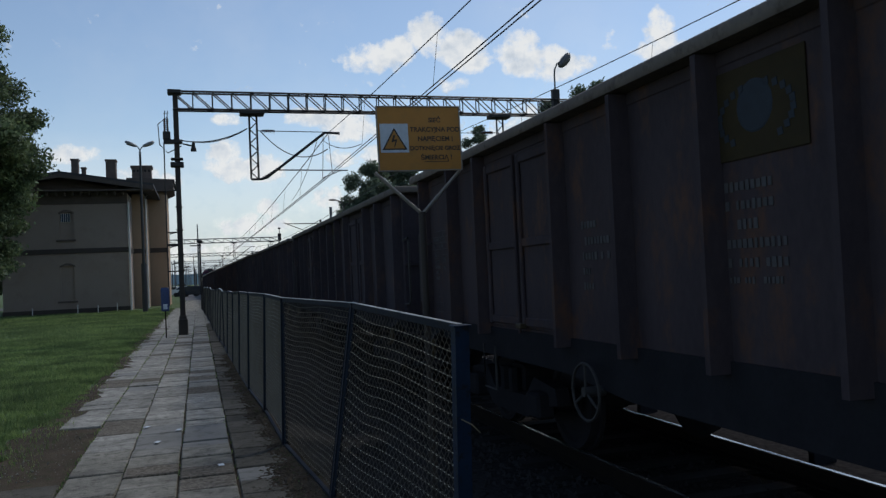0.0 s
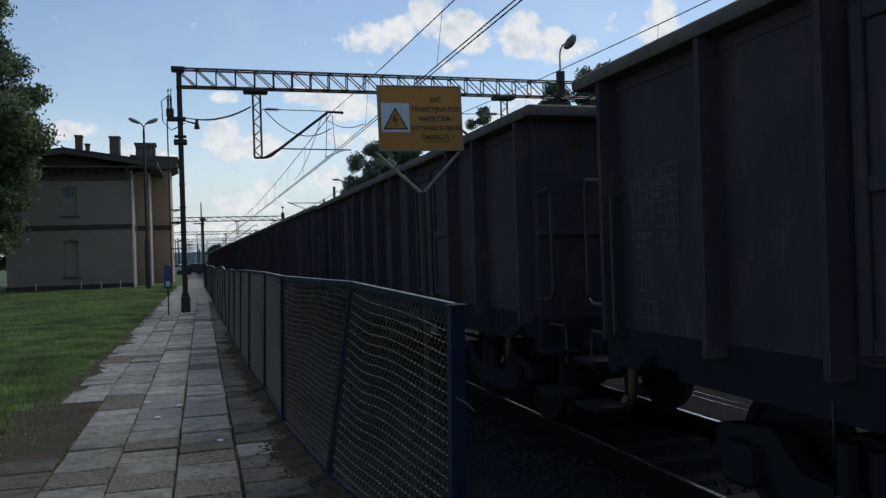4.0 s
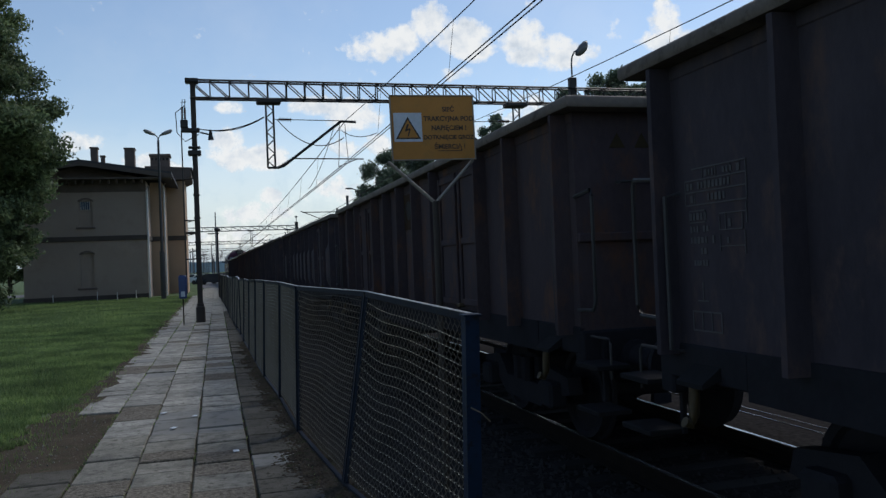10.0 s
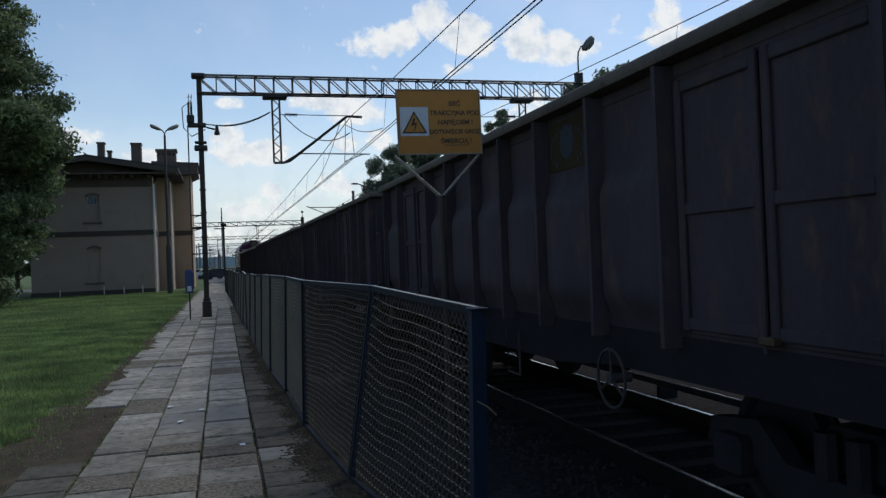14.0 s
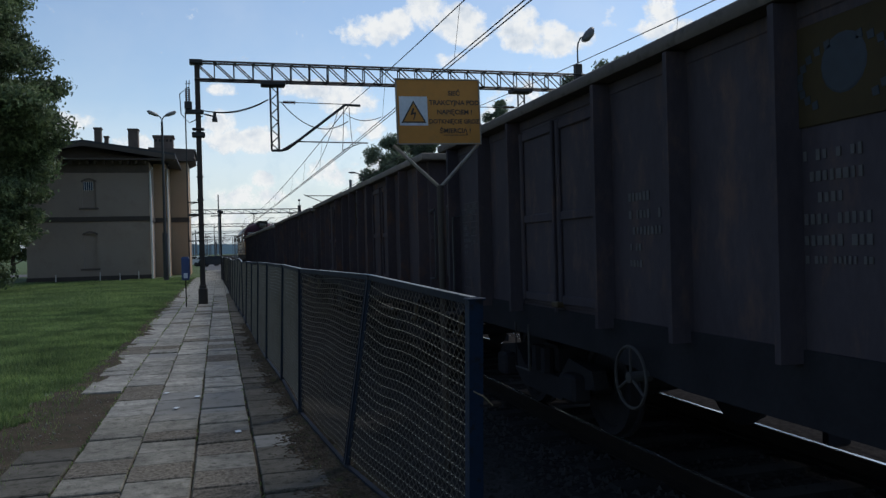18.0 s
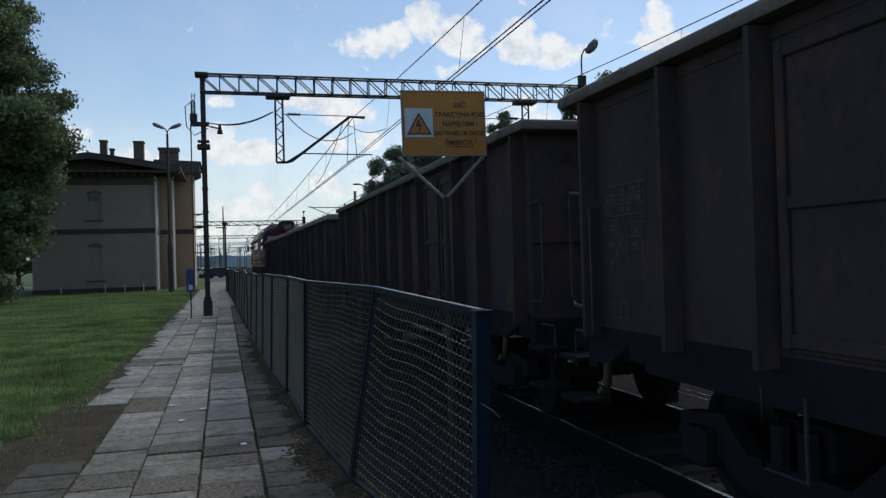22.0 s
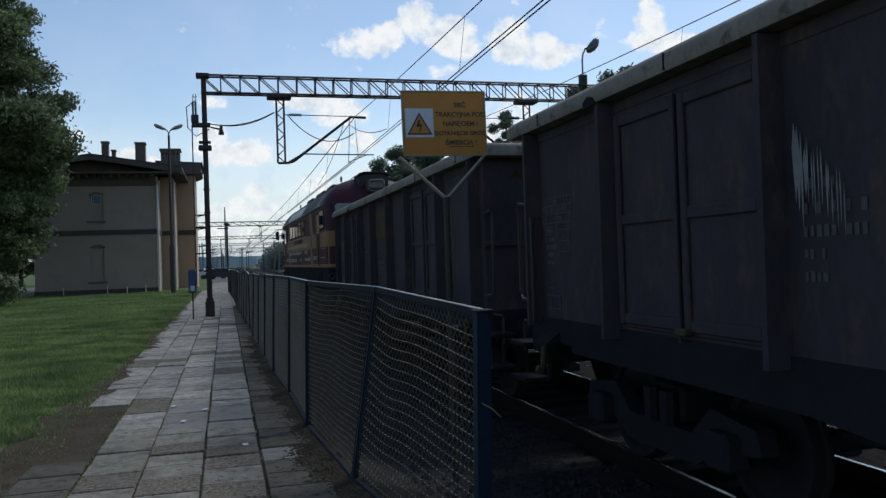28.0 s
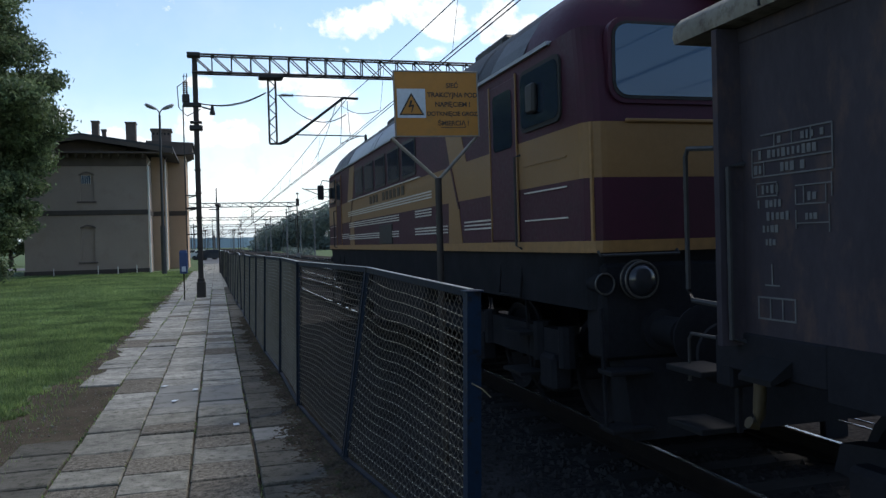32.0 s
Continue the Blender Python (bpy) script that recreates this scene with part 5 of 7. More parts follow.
def hanger(parent, x, y, z, sgn=1, full=True):
    """Drop post with a cantilever that carries the wires of one track."""
    part("clamp", Geo().box(x - 0.45, x + 0.4, y - 0.26, y + 0.26, z - 0.16, z, 0.03), M_STEELBLK, parent, "dark clamp block")
    g = Geo()
    zb = z - 2.45
    for sx in (-0.13, 0.13):
        g.bar((x + sx, y, z - 0.1), (x + sx, y, zb), 0.05)
    k = 9
    for i in range(k):
        za, zc = z - 0.15 + (zb - z + 0.15) * i / k, z - 0.15 + (zb - z + 0.15) * (i + 1) / k
        g.bar((x - 0.13 * (-1) ** i, y, za), (x + 0.13 * (-1) ** i, y, zc), 0.028)
    g.bar((x - 0.13, y, zb), (x + 0.2 * sgn, y, zb), 0.06)
    part("drop_post", g, M_STEELBLK, parent, "lattice drop post")
    ex, ez = x + 2.55 * sgn, zb + 1.69
    arm = part("cantilever", Geo().tube([(x + 0.2 * sgn, y, zb), (x + 0.42 * sgn, y, zb + 0.06), (ex, y, ez), (ex + 0.55 * sgn, y, ez - 0.02)], 0.05, 8), M_STEELBLK, parent, "bent steel cantilever tube", 30)
    part("insulator", insulator((x + 0.25 * sgn, y, zb + 0.02), (x + 0.9 * sgn, y, zb + 0.42), 0.055), M_INSUL, arm)
    part("tie_wire", Geo().tube([(x + 0.15 * sgn, y, ez + 0.05), (ex, y, ez + 0.02)], 0.016, 5), M_WIRE, parent)
    part("insulator", insulator((x + 0.3 * sgn, y, ez + 0.05), (x + 0.75 * sgn, y, ez + 0.045), 0.07), M_INSUL, parent)
    part("registration_arm", Geo().tube([(x + 0.72 * sgn, y, zb + 0.33), (x + 3.35 * sgn, y, zb + 0.30)], 0.024, 6).tube([(x + 3.1 * sgn, y, zb + 0.30), (x + 2.4 * sgn, y - 0.1, zb + 0.02)], 0.018, 6), M_STEELBLK, parent)


def insulator(p, q, r):
    p, q = Vector(p), Vector(q)
    n = 7
    rings = [(0, 0.02)]
    ln = (q - p).length
    for k in range(n):
        o = ln * (k + 0.3) / n
        rings += [(o, 0.03), (o + ln * 0.3 / n, r), (o + ln * 0.42 / n, r), (o + ln * 0.55 / n, 0.03)]
    rings.append((ln, 0.02))
    return Geo().disc(p, q - p, rings, 10)


def gantry(y, x0, x1, ztop, hx, detail=True):
    g = thing("overhead_line_gantry", "dark steel lattice gantry carrying the overhead line across the tracks" if detail else "distant steel lattice gantry over the tracks, its beam paled as by haze", "gantry", group="overhead line gantries")
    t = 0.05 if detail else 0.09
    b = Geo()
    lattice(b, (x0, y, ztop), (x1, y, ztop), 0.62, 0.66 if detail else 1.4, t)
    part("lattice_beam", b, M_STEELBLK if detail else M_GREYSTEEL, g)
    for x in (x0 + 0.08, x1):
        m = Geo().box(x - 0.088, x + 0.088, y - 0.088, y + 0.088, 0.3 if x == x1 else 0.55, ztop + 0.06, 0.02)
        mast = part("mast", m, M_MAST, g, "riveted grey brown steel mast")
        if detail:
            part("mast_foot", Geo().box(x - 0.155, x + 0.155, y - 0.155, y + 0.155, -0.2, 0.56, 0.04).box(x - 0.12, x + 0.12, y - 0.12, y + 0.12, 0.54, 0.66, 0.02), M_MAST, mast, "wider riveted mast foot")
            for z in (1.7, 2.2, 2.75, 3.6, 4.4):
                part("rivet_band", Geo().box(x - 0.112, x + 0.112, y - 0.112, y + 0.112, z, z + 0.05, 0.01), M_MAST, mast)
            part("mast_cap", Geo().box(x - 0.25, x + 0.2, y - 0.22, y + 0.22, ztop - 0.08, ztop + 0.06, 0.02), M_STEELBLK, mast)
        else:
            part("mast_foot", Geo().box(x - 0.3, x + 0.3, y - 0.3, y + 0.3, -0.3, 0.5, 0.05), M_CONC, mast)
    for x in hx:
        hanger(g, x, y, ztop - 0.62, -1 if x > 10 and detail else 1)
    return g


main_gantry = gantry(GY, -0.63, 22.5, 8.43, (2.06, 11.5))
# switchgear on the mast
sw = part("switch_bracket", Geo().box(-0.98, -0.36, GY - 0.12, GY + 0.12, 6.62, 6.76, 0.02).box(-1.0, -0.75, GY - 0.12, GY + 0.12, 6.76, 7.05, 0.03), M_STEELBLK, main_gantry, "dark switch bracket with insulators")
for x in (-0.93, -0.84):
    part("insulator", insulator((x, GY, 7.0), (x, GY, 7.5), 0.05), M_INSUL, sw)
    part("terminal", Geo().tube([(x, GY, 7.45), (x + 0.02, GY, 7.78)], 0.014, 5).tube([(x - 0.03, GY, 7.66), (x + 0.05, GY, 7.69)], 0.014, 5), M_STEELBLK, sw)
part("lower_collar", Geo().box(-0.78, -0.34, GY - 0.16, GY + 0.16, 5.80, 5.98, 0.03).box(-0.76, -0.36, GY - 0.15, GY + 0.15, 6.05, 6.12, 0.02), M_STEELBLK, sw)
part("horn_bracket", Geo().tube([(-0.35, GY, 6.62), (-0.02, GY, 6.54)], 0.03, 6).disc((0.0, GY, 6.36), (0, 0, 1), [(0, 0.1), (0.08, 0.09), (0.18, 0.06), (0.3, 0.05), (0.36, 0.02)], 12), M_STEELBLK, sw)
part("operating_rod", Geo().tube([(-0.98, GY + 0.1, 6.7), (-0.98, GY + 0.1, 1.0)], 0.022, 6), M_STEELBLK, sw)
for z in (5.0, 3.55, 2.2):
    part("rod_guide", Geo().bar((-0.98, GY + 0.1, z), (-0.5, GY + 0.05, z), 0.03), M_STEELBLK, sw)
part("jumper_cable", Geo().tube([(-0.85, GY, 7.55), (-1.15, GY, 7.3), (-1.12, GY, 6.6), (-0.85, GY, 6.3), (-0.4, GY, 6.55)], 0.018, 5), M_WIRE, sw, "", 80)
part("feeder_cable", Geo().tube([(-0.45 + 2.3 * u, GY, 6.75 + 0.43 * u - 0.9 * u * (1 - u)) for u in [k / 12 for k in range(13)]], 0.02, 5).tube([(-0.45 + 2.3 * u, GY - 0.1, 6.75 + 0.40 * u - 1.05 * u * (1 - u)) for u in [k / 12 for k in range(13)]], 0.014, 5), M_WIRE, main_gantry, "sagging feeder cable", 80)
part("feeder_cable", Geo().tube([(2.3 + 2.4 * u, GY, 7.1 - 0.75 * u - 2.3 * u * (1 - u) + 0.1 * u) for u in [k / 12 for k in range(13)]], 0.018, 5), M_WIRE, main_gantry, "", 80)
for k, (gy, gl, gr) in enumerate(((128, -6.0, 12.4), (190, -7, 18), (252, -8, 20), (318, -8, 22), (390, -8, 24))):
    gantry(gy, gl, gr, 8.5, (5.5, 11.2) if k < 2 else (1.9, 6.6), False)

# things that stand up behind the train beyond the tracks
cm = thing("line_mast", "slender dark mast with a cantilever arm beyond the tracks", "mast", pose(13.4, 90, -0.2))
part("pole", Geo().tube([(0, 0, 0), (0, 0, 8.5)], 0.14, 8, 0.11), M_MAST, cm)
part("cantilever", Geo().bar((-3.9, 0, 8.12), (0, 0, 8.08), 0.07), M_MAST, cm)
part("stay", Geo().bar((-4.1, 0, 8.25), (-1.9, 0, 7.35), 0.06).bar((-1.9, 0, 7.35), (0, 0, 7.0), 0.06), M_MAST, cm)
gp = thing("flue_pipe", "upright grey pipe standing beyond the tracks", "pipe", pose(12.17, 75, -0.2))
part("pipe", Geo().tube([(0, 0, 0), (0, 0, 8.5)], 0.13, 10), M_GREYSTEEL, gp)
part("pipe_cap", Geo().tube([(0, 0, 8.5), (0, 0, 8.57)], 0.15, 10), M_GREYSTEEL, gp)
yl = thing("yard_lamp", "dark yard lamp on a bent pole before the trees", "lamp", pose(12.5, 70, -0.2))
part("pole", Geo().tube([(0, 0, 0), (0, 0, 8.2), (-0.25, 0, 8.6), (-0.7, 0, 8.74)], 0.055, 8), M_LAMPPOLE, yl, "", 60)
part("lamp_head", Geo().loft([[(-0.65 - o, w_ * math.cos(2 * math.pi * q / 10), 8.75 + h_ * math.sin(2 * math.pi * q / 10)) for q in range(10)] for o, w_, h_ in ((0, 0.05, 0.04), (0.1, 0.13, 0.08), (0.45, 0.14, 0.08), (0.65, 0.06, 0.03))]), M_LAMPPOLE, yl, "", 60)
el_ = thing("gantry_end_lamp", "small lamp on a stalk at the end of a distant gantry", "lamp", pose(12.5, 128, 8.5))
part("stalk", Geo().tube([(0, 0, -0.4), (0, 0, 1.25)], 0.05, 6), M_MAST, el_)
part("base", Geo().box(-0.25, 0.25, -0.15, 0.15, -0.6, 0.55, 0.04), M_MAST, el_)
part("lamp_head", Geo().disc((0, 0, 1.2), (0, 0, 1), [(0, 0.05), (0.06, 0.2), (0.2, 0.22), (0.3, 0.1), (0.32, 0.02)], 12), M_LAMPGREY, el_, "", 60)

# gantry-mounted lamp
gl = thing("gantry_lamp", "grey street lamp standing on the lattice gantry beam", "lamp", pose(13.95, GY, 8.45))
part("base", Geo().box(-0.14, 0.14, -0.14, 0.14, -0.62, 0.42, 0.03), M_STEELBLK, gl)
part("pole", Geo().tube([(0, 0, 0.3), (0, 0, 1.0), (0.03, 0, 1.25), (0.14, 0, 1.46), (0.3, 0, 1.55)], 0.035, 8), M_LAMPGREY, gl, "", 60)
part("lamp_head", Geo().loft([[(0.2 + o * 0.86 , r * math.cos(2 * math.pi * k / 12) * 0.9, 1.40 + o * 0.62 + r * math.sin(2 * math.pi * k / 12)) for k in range(12)] for o, r in ((0, 0.04), (0.05, 0.12), (0.2, 0.22), (0.42, 0.25), (0.55, 0.2), (0.62, 0.05))]), M_LAMPGREY, gl, "egg-shaped grey lamp head", 60)

# ---- overhead wires ----
SUPPORT = (-37, GY, 128, 190, 252, 318, 390)


def wires(tx, group):
    w = thing("overhead_wires", "dark overhead contact wires with catenary and droppers", "overhead wires", group=group)
    for i in range(len(SUPPORT) - 1):
        stag = [0.13, 0.31, -0.35, 0.3, 0.0, 0.3, 0.0]
        a, b = SUPPORT[i], SUPPORT[i + 1]
        k = 18
        top = lambda u: 7.08 - 3.2 * u * (1 - u) * min(1.0, ((b - a) / 66) ** 0.5)
        r = 0.012 if i < 1 else 0.018
        xa, xb = tx + stag[i], tx + stag[i + 1]
        part("messenger_wire", Geo().tube([(xa + (xb - xa) * u + 0.15, a + (b - a) * u, top(u)) for u in [q / k for q in range(k + 1)]], r, 5), M_WIRE, w)
        for d in (-0.05, 0.05):
            part("contact_wire", Geo().tube([(xa + (xb - xa) * u + d, a + (b - a) * u, 5.42) for u in (0, 0.5, 1)], r, 5), M_WIRE, w)
        if i < 3:
            n = round((b - a) / 7.0)
            for q in range(1, n):
                u = (q + 0.1) / n
                x = xa + (xb - xa) * u
                part("dropper", Geo().tube([(x, a + (b - a) * u, 5.43), (x + 0.15, a + (b - a) * u, top(u))], 0.005 if i < 1 else 0.006, 4), M_WIRE, w)
    return w


wires(TX, "overhead wires of the tracks")
wires(TRACKS[1], "overhead wires of the tracks")
wires(TRACKS[2], "overhead wires of the tracks")
cross = thing("stitch_wires", "thin loose stitch wires under the cantilever", "wires")
for x, y0, z0, y1, z1, s in ((4.35, GY, 6.85, GY + 9, 5.45, 0.3), (4.5, GY, 6.8, GY - 7, 5.45, 0.2), (4.55, GY, 7.0, GY + 0.6, 5.45, 0.25), (4.75, GY, 6.95, GY - 0.6, 5.45, 0.2)):
    part("stitch_wire", Geo().tube([(x, y0 + (y1 - y0) * u, z0 + (z1 - z0) * u - s * 4 * u * (1 - u)) for u in [k / 8 for k in range(9)]], 0.012, 4), M_WIRE, cross)

# ---- warning sign on a forked post ----
SY = 7.0
sign = thing("warning_sign", "weathered yellow high-voltage warning sign on a forked steel post", "sign", pose(1.96, SY, 0))
part("post", Geo().tube([(0, 0, -0.32), (0, 0, 2.30)], 0.032, 10), M_MAST, sign, "dark tubular post", 40)
part("arm", Geo().tube([(0, 0, 2.28), (-0.425, 0, 2.66)], 0.016, 8), M_ARM, sign, "pale steel arm", 40)
part("arm", Geo().tube([(0, 0, 2.28), (0.37, 0, 2.67), (0.385, 0, 3.2)], 0.016, 8), M_ARM, sign, "pale steel arm", 40)
tilt = pose(-0.005, -0.03, 2.965, 0, -0.8, 0)
PW, PH = 0.395, 0.297
pg = Geo().box(-PW, PW, -0.006, 0.006, -PH, PH, 0.002, tilt)
plate = part("plate", pg, M_SIGN, sign, "yellow enamel plate")
rim = Geo()
for a in ((-PW, -PW + 0.012, -PH, PH), (PW - 0.012, PW, -PH, PH), (-PW + 0.012, PW - 0.012, PH - 0.012, PH), (-PW + 0.012, PW - 0.012, -PH, -PH + 0.012)):
    rim.box(a[0], a[1], -0.014, -0.006, a[2], a[3], 0.002, tilt)
part("plate_rim", rim, M_ARM, plate, "bent plate edge")
part("sticker", Geo().box(-0.365, -0.105, -0.010, -0.0062, -0.125, 0.135, 0, tilt), M_SIGNWHITE, plate, "pale blue-white pictogram square")


def tri_ring(cx, cz, r0, r1):
    g = Geo()
    p0 = [(cx + r0 * math.sin(radians(a)), cz + r0 * math.cos(radians(a))) for a in (0, 120, 240)]
    p1 = [(cx + r1 * math.sin(radians(a)), cz + r1 * math.cos(radians(a))) for a in (0, 120, 240)]
    for k in range(3):
        q = (k + 1) % 3
        g.add([tilt @ Vector((x, -0.0115, z)) for x, z in (p0[k], p0[q], p1[q], p1[k])], [(0, 1, 2, 3)])
    return g, [tilt @ Vector((x, -0.0108, z)) for x, z in p1]


ring, inner = tri_ring(-0.235, -0.035, 0.135, 0.108)
part("triangle_border", ring, M_SIGNBLACK, plate)
part("triangle_field", Geo().add(inner, [(0, 1, 2)]), M_SIGN, plate)
bolt = Geo()
for pts in (((-0.245, 0.03), (-0.225, 0.035), (-0.245, -0.03), (-0.265, -0.03)), ((-0.262, -0.018), (-0.262, -0.034), (-0.212, -0.018), (-0.218, -0.004)), ((-0.225, -0.01), (-0.212, -0.018), (-0.235, -0.08), (-0.242, -0.078))):
    bolt.add([tilt @ Vector((x, -0.0118, z)) for x, z in pts], [(0, 1, 2, 3)])
part("lightning_bolt", bolt, M_SIGNBLACK, plate)


def lettering(txt, size, x, z, parent, material, m, y=-0.0085, align="CENTER", thick=0.004):
    cu = bpy.data.curves.new("lettering", "FONT")
    cu.body, cu.size, cu.align_x, cu.align_y = txt, size, align, "CENTER"
    cu.offset = thick
    ob = new("lettering", cu)
    ob.matrix_basis = m @ pose(x, y, z, 90, 0, 0)
    ob.parent = parent
    dg = bpy.context.evaluated_depsgraph_get()
    me = bpy.data.meshes.new_from_object(ob.evaluated_get(dg))
    me.materials.clear()
    me.materials.append(material)
    out = new("lettering", me)
    out.matrix_basis = ob.matrix_basis
    out.parent = parent
    bpy.data.objects.remove(ob)
    return tagged(out, "black lettering " + txt)


for txt, z in (("SIEĆ", 0.165), ("TRAKCYJNA POD", 0.08), ("NAPIĘCIEM !", -0.005), ("DOTKNIĘCIE GROZI", -0.09), ("ŚMIERCIĄ !", -0.175)):
    lettering(txt, 0.053 if len(txt) > 14 else 0.060, 0.150, z, plate, M_SIGNBLACK, tilt, thick=0.0016)
part("underline", Geo().box(0.035, 0.265, -0.010, -0.0062, -0.215, -0.209, 0, tilt), M_SIGNBLACK, plate)

# ---- platform fence ----
POSTS = [(4.0, 1.25, 1.29, 1.455), (6.34, 0.94, 1.17, 1.52), (8.58, 0.80, 0.84, 1.54), (10.9, 0.785, 0.84, 1.55), (13.13, 0.71, 0.76, 1.55)]
rf = random.Random(11)
for k in range(18):
    y = 15.4 + k * 2.3
    POSTS.append((y, 0.86 - 0.0117 * y + rf.uniform(-0.02, 0.02), 0.89 - 0.0117 * y + rf.uniform(-0.03, 0.05), 1.50 + rf.uniform(-0.04, 0.05)))
fence = thing("platform_fence", "blue steel platform fence with sagging crimped wire mesh", "fence")


def sag(i, u, v):
    """How far the mesh of panel i hangs below its straight line, and stands out of its plane."""
    x = 0.03 * math.sin(math.pi * u) * math.sin(3 * v + i)
    if i == 0:
        z = -(0.25 + 0.75 * math.sin(math.pi * v)) * (0.015 * math.sin(math.pi * u) + 0.045 * math.exp(-((u - 0.80) / 0.17) ** 2)) - 0.075 * (1 - u) * (0.4 + 0.6 * min(1.0, 2 * v)) + 0.004 * math.sin(9 * u + 5 * v)
    else:
        z = -(0.022, 0.008)[min(i - 1, 1)] * math.sin(math.pi * u) * (0.4 + 0.6 * math.sin(2.2 + 4 * v)) + 0.012 * math.sin(9 * u + 5 * v)
    return Vector((x, 0, z))


def crimped(p, q, r, pitch, bow, seed, fine):
    """A wire from p to q that waves through the weave and sags."""
    p, q = Vector(p), Vector(q)
    ln = (q - p).length
    n = max(2, round(ln / pitch) * (2 if fine else 1)) if fine else 3
    d = (q - p).normalized()
    side = d.cross(Vector((0, 0, 1))) if abs(d.z) < 0.9 else Vector((1, 0, 0))
    pts = []
    for i in range(n + 1):
        u = i / n
        w = p.lerp(q, u) + bow(u)
        if fine:
            w += side.normalized() * (0.008 if i % 2 else -0.008) * (1 if seed % 2 else -1)
        pts.append(w)
    return pts


for i in range(len(POSTS)):
    y, xb, xt, zt = POSTS[i]
    r = 0.038 if i == 0 else (0.022 if i == 1 else 0.03)
    post = part("post", Geo().loft([[(x + sx * r, y + sy * r, z) for sx, sy in ((-1, -1), (1, -1), (1, 1), (-1, 1))] for x, z in ((xb - (xt - xb) * 0.08, -0.12), (xt, zt))]), M_FENCERAIL if i else M_FENCE, fence, "square blue fence post" if i else "thick blue end post with a bent wire end")
    part("post_cap", Geo().box(xt - r - 0.01, xt + r + 0.012, y - r - 0.01, y + r + 0.01, zt, zt + 0.012, 0.003), M_FENCERAIL if i else M_FENCE, post)
    if i == 0:
        part("loose_wire", Geo().tube([(xt - 0.03, y - 0.045, zt - 0.47), (xt + 0.02, y - 0.06, zt - 0.50), (xt + 0.07, y - 0.05, zt - 0.55)], 0.004, 5), M_WIREMESH, post)
for i in range(len(POSTS) - 1):
    (ya, xba, xta, zta), (yb, xbb, xtb, ztb) = POSTS[i], POSTS[i + 1]
    A = lambda u, v: Vector((xba + (xta - xba) * v + (xbb + (xtb - xbb) * v - xba - (xta - xba) * v) * u, ya + (yb - ya) * u, 0.04 + (zta - 0.04) * v + ((ztb - zta) * v) * u))
    fr = Geo()
    for v, q in ((0.995, 0.02), (-0.01, 0.011)):
        fr.loft([[A(u, v) + Vector((sx * 0.018, 0, sz * q)) for sx, sz in ((-1, -1), (1, -1), (1, 1), (-1, 1))] for u in [k / 6 for k in range(7)]])
    for u in (0.02, 0.98):
        fr.bar(A(u, 0), A(u, 0.99), 0.025)
    panel = part("panel_frame", fr, M_FENCERAIL, fence)
    g = Geo()
    fine = i < 2
    rad = 0.0022 if i < 2 else 0.0036 + 0.0004 * min(i, 8)
    nh = (21, 30)[i] if i < 2 else (34 if i < 6 else 18)
    nv = 62 if i < 2 else (42 if i < 6 else 20)
    for k in range(1, nh):
        v = k / nh
        bow = lambda u, v=v: sag(i, u, v)
        g.tube(crimped(A(0.025, v), A(0.975, v), rad, 0.067, bow, k, fine), rad, 4, caps=False)
    part("wire_mesh", g, M_WIREMESH if i == 0 else M_WIREFAR, panel, "dull yellowish crimped wires")
    g = Geo()
    for k in range(1, nv):
        u0 = k / nv
        bow = lambda v, u0=u0: Vector((0.03 * math.sin(math.pi * u0) * math.sin(3 * v + i), 0, 0))
        g.tube(crimped(A(u0, 0.02), A(u0, 0.985), rad, 0.067, bow, k, fine), rad, 4, caps=False)
    if fine:
        # pale studs at the crossings carry the wires' glints as colour
        kn = Geo()
        for a in range(1, 34):
            for k in range(1, nh):
                u, v = a / 34, k / nh
                p = A(0.025 + 0.95 * u, v) + sag(i, u, v)
                x, y, z = p + Vector((-0.006, 0, 0.002))
                d, e = (0.0042, 0.011) if i == 0 else (0.003, 0.008)
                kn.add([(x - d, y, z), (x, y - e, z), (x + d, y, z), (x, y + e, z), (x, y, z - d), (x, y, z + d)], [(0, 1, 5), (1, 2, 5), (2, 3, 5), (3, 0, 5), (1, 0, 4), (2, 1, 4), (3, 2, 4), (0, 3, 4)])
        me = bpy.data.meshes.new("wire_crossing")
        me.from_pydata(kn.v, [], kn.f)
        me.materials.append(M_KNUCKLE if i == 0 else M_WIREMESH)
        tagged(part("wire_crossing", me, M_KNUCKLE, panel, "bright dots painted as glints at the wire crossings"), kind="stuff")
    # pale strip: bare steel plus the rail's highlight, both given as colour
    edge = Geo().loft([[A(u, 0.995) + Vector((sx * 0.015, 0, 0.0205 + sz)) for sx, sz in ((-1, 0), (1, 0), (1, 0.003), (-1, 0.003))] for u in [k / 6 for k in range(7)]])
    part("worn_edge", edge, M_BARESTEEL, panel, "worn steel top edge with its highlight in the colour")
    part("wire_mesh", g, M_WIREDARK if fine else M_WIREFAR, panel, "dull upright wires")

# ---- blue box on a thin post, street lamp, signal post ----
bx = thing("platform_box", "blue plastic box on a thin dark red post beside the mast", "bin", pose(-1.07, 27.9, 0))
part("post", Geo().tube([(0, 0, -0.1), (0, 0, 1.0)], 0.02, 8), M_RUST, bx, "thin dark red post")
part("bin", Geo().loft([outline(w, d, z, 0.03, 3) for w, d, z in ((0.10, 0.09, 0.88), (0.125, 0.11, 0.92), (0.13, 0.115, 1.60), (0.10, 0.09, 1.66))]), M_BLUEBOX, bx)
part("sticker", Geo().box(-0.06, 0.07, -0.122, -0.116, 0.95, 1.12, 0.002), M_SIGNWHITE, bx, "small pale sticker")

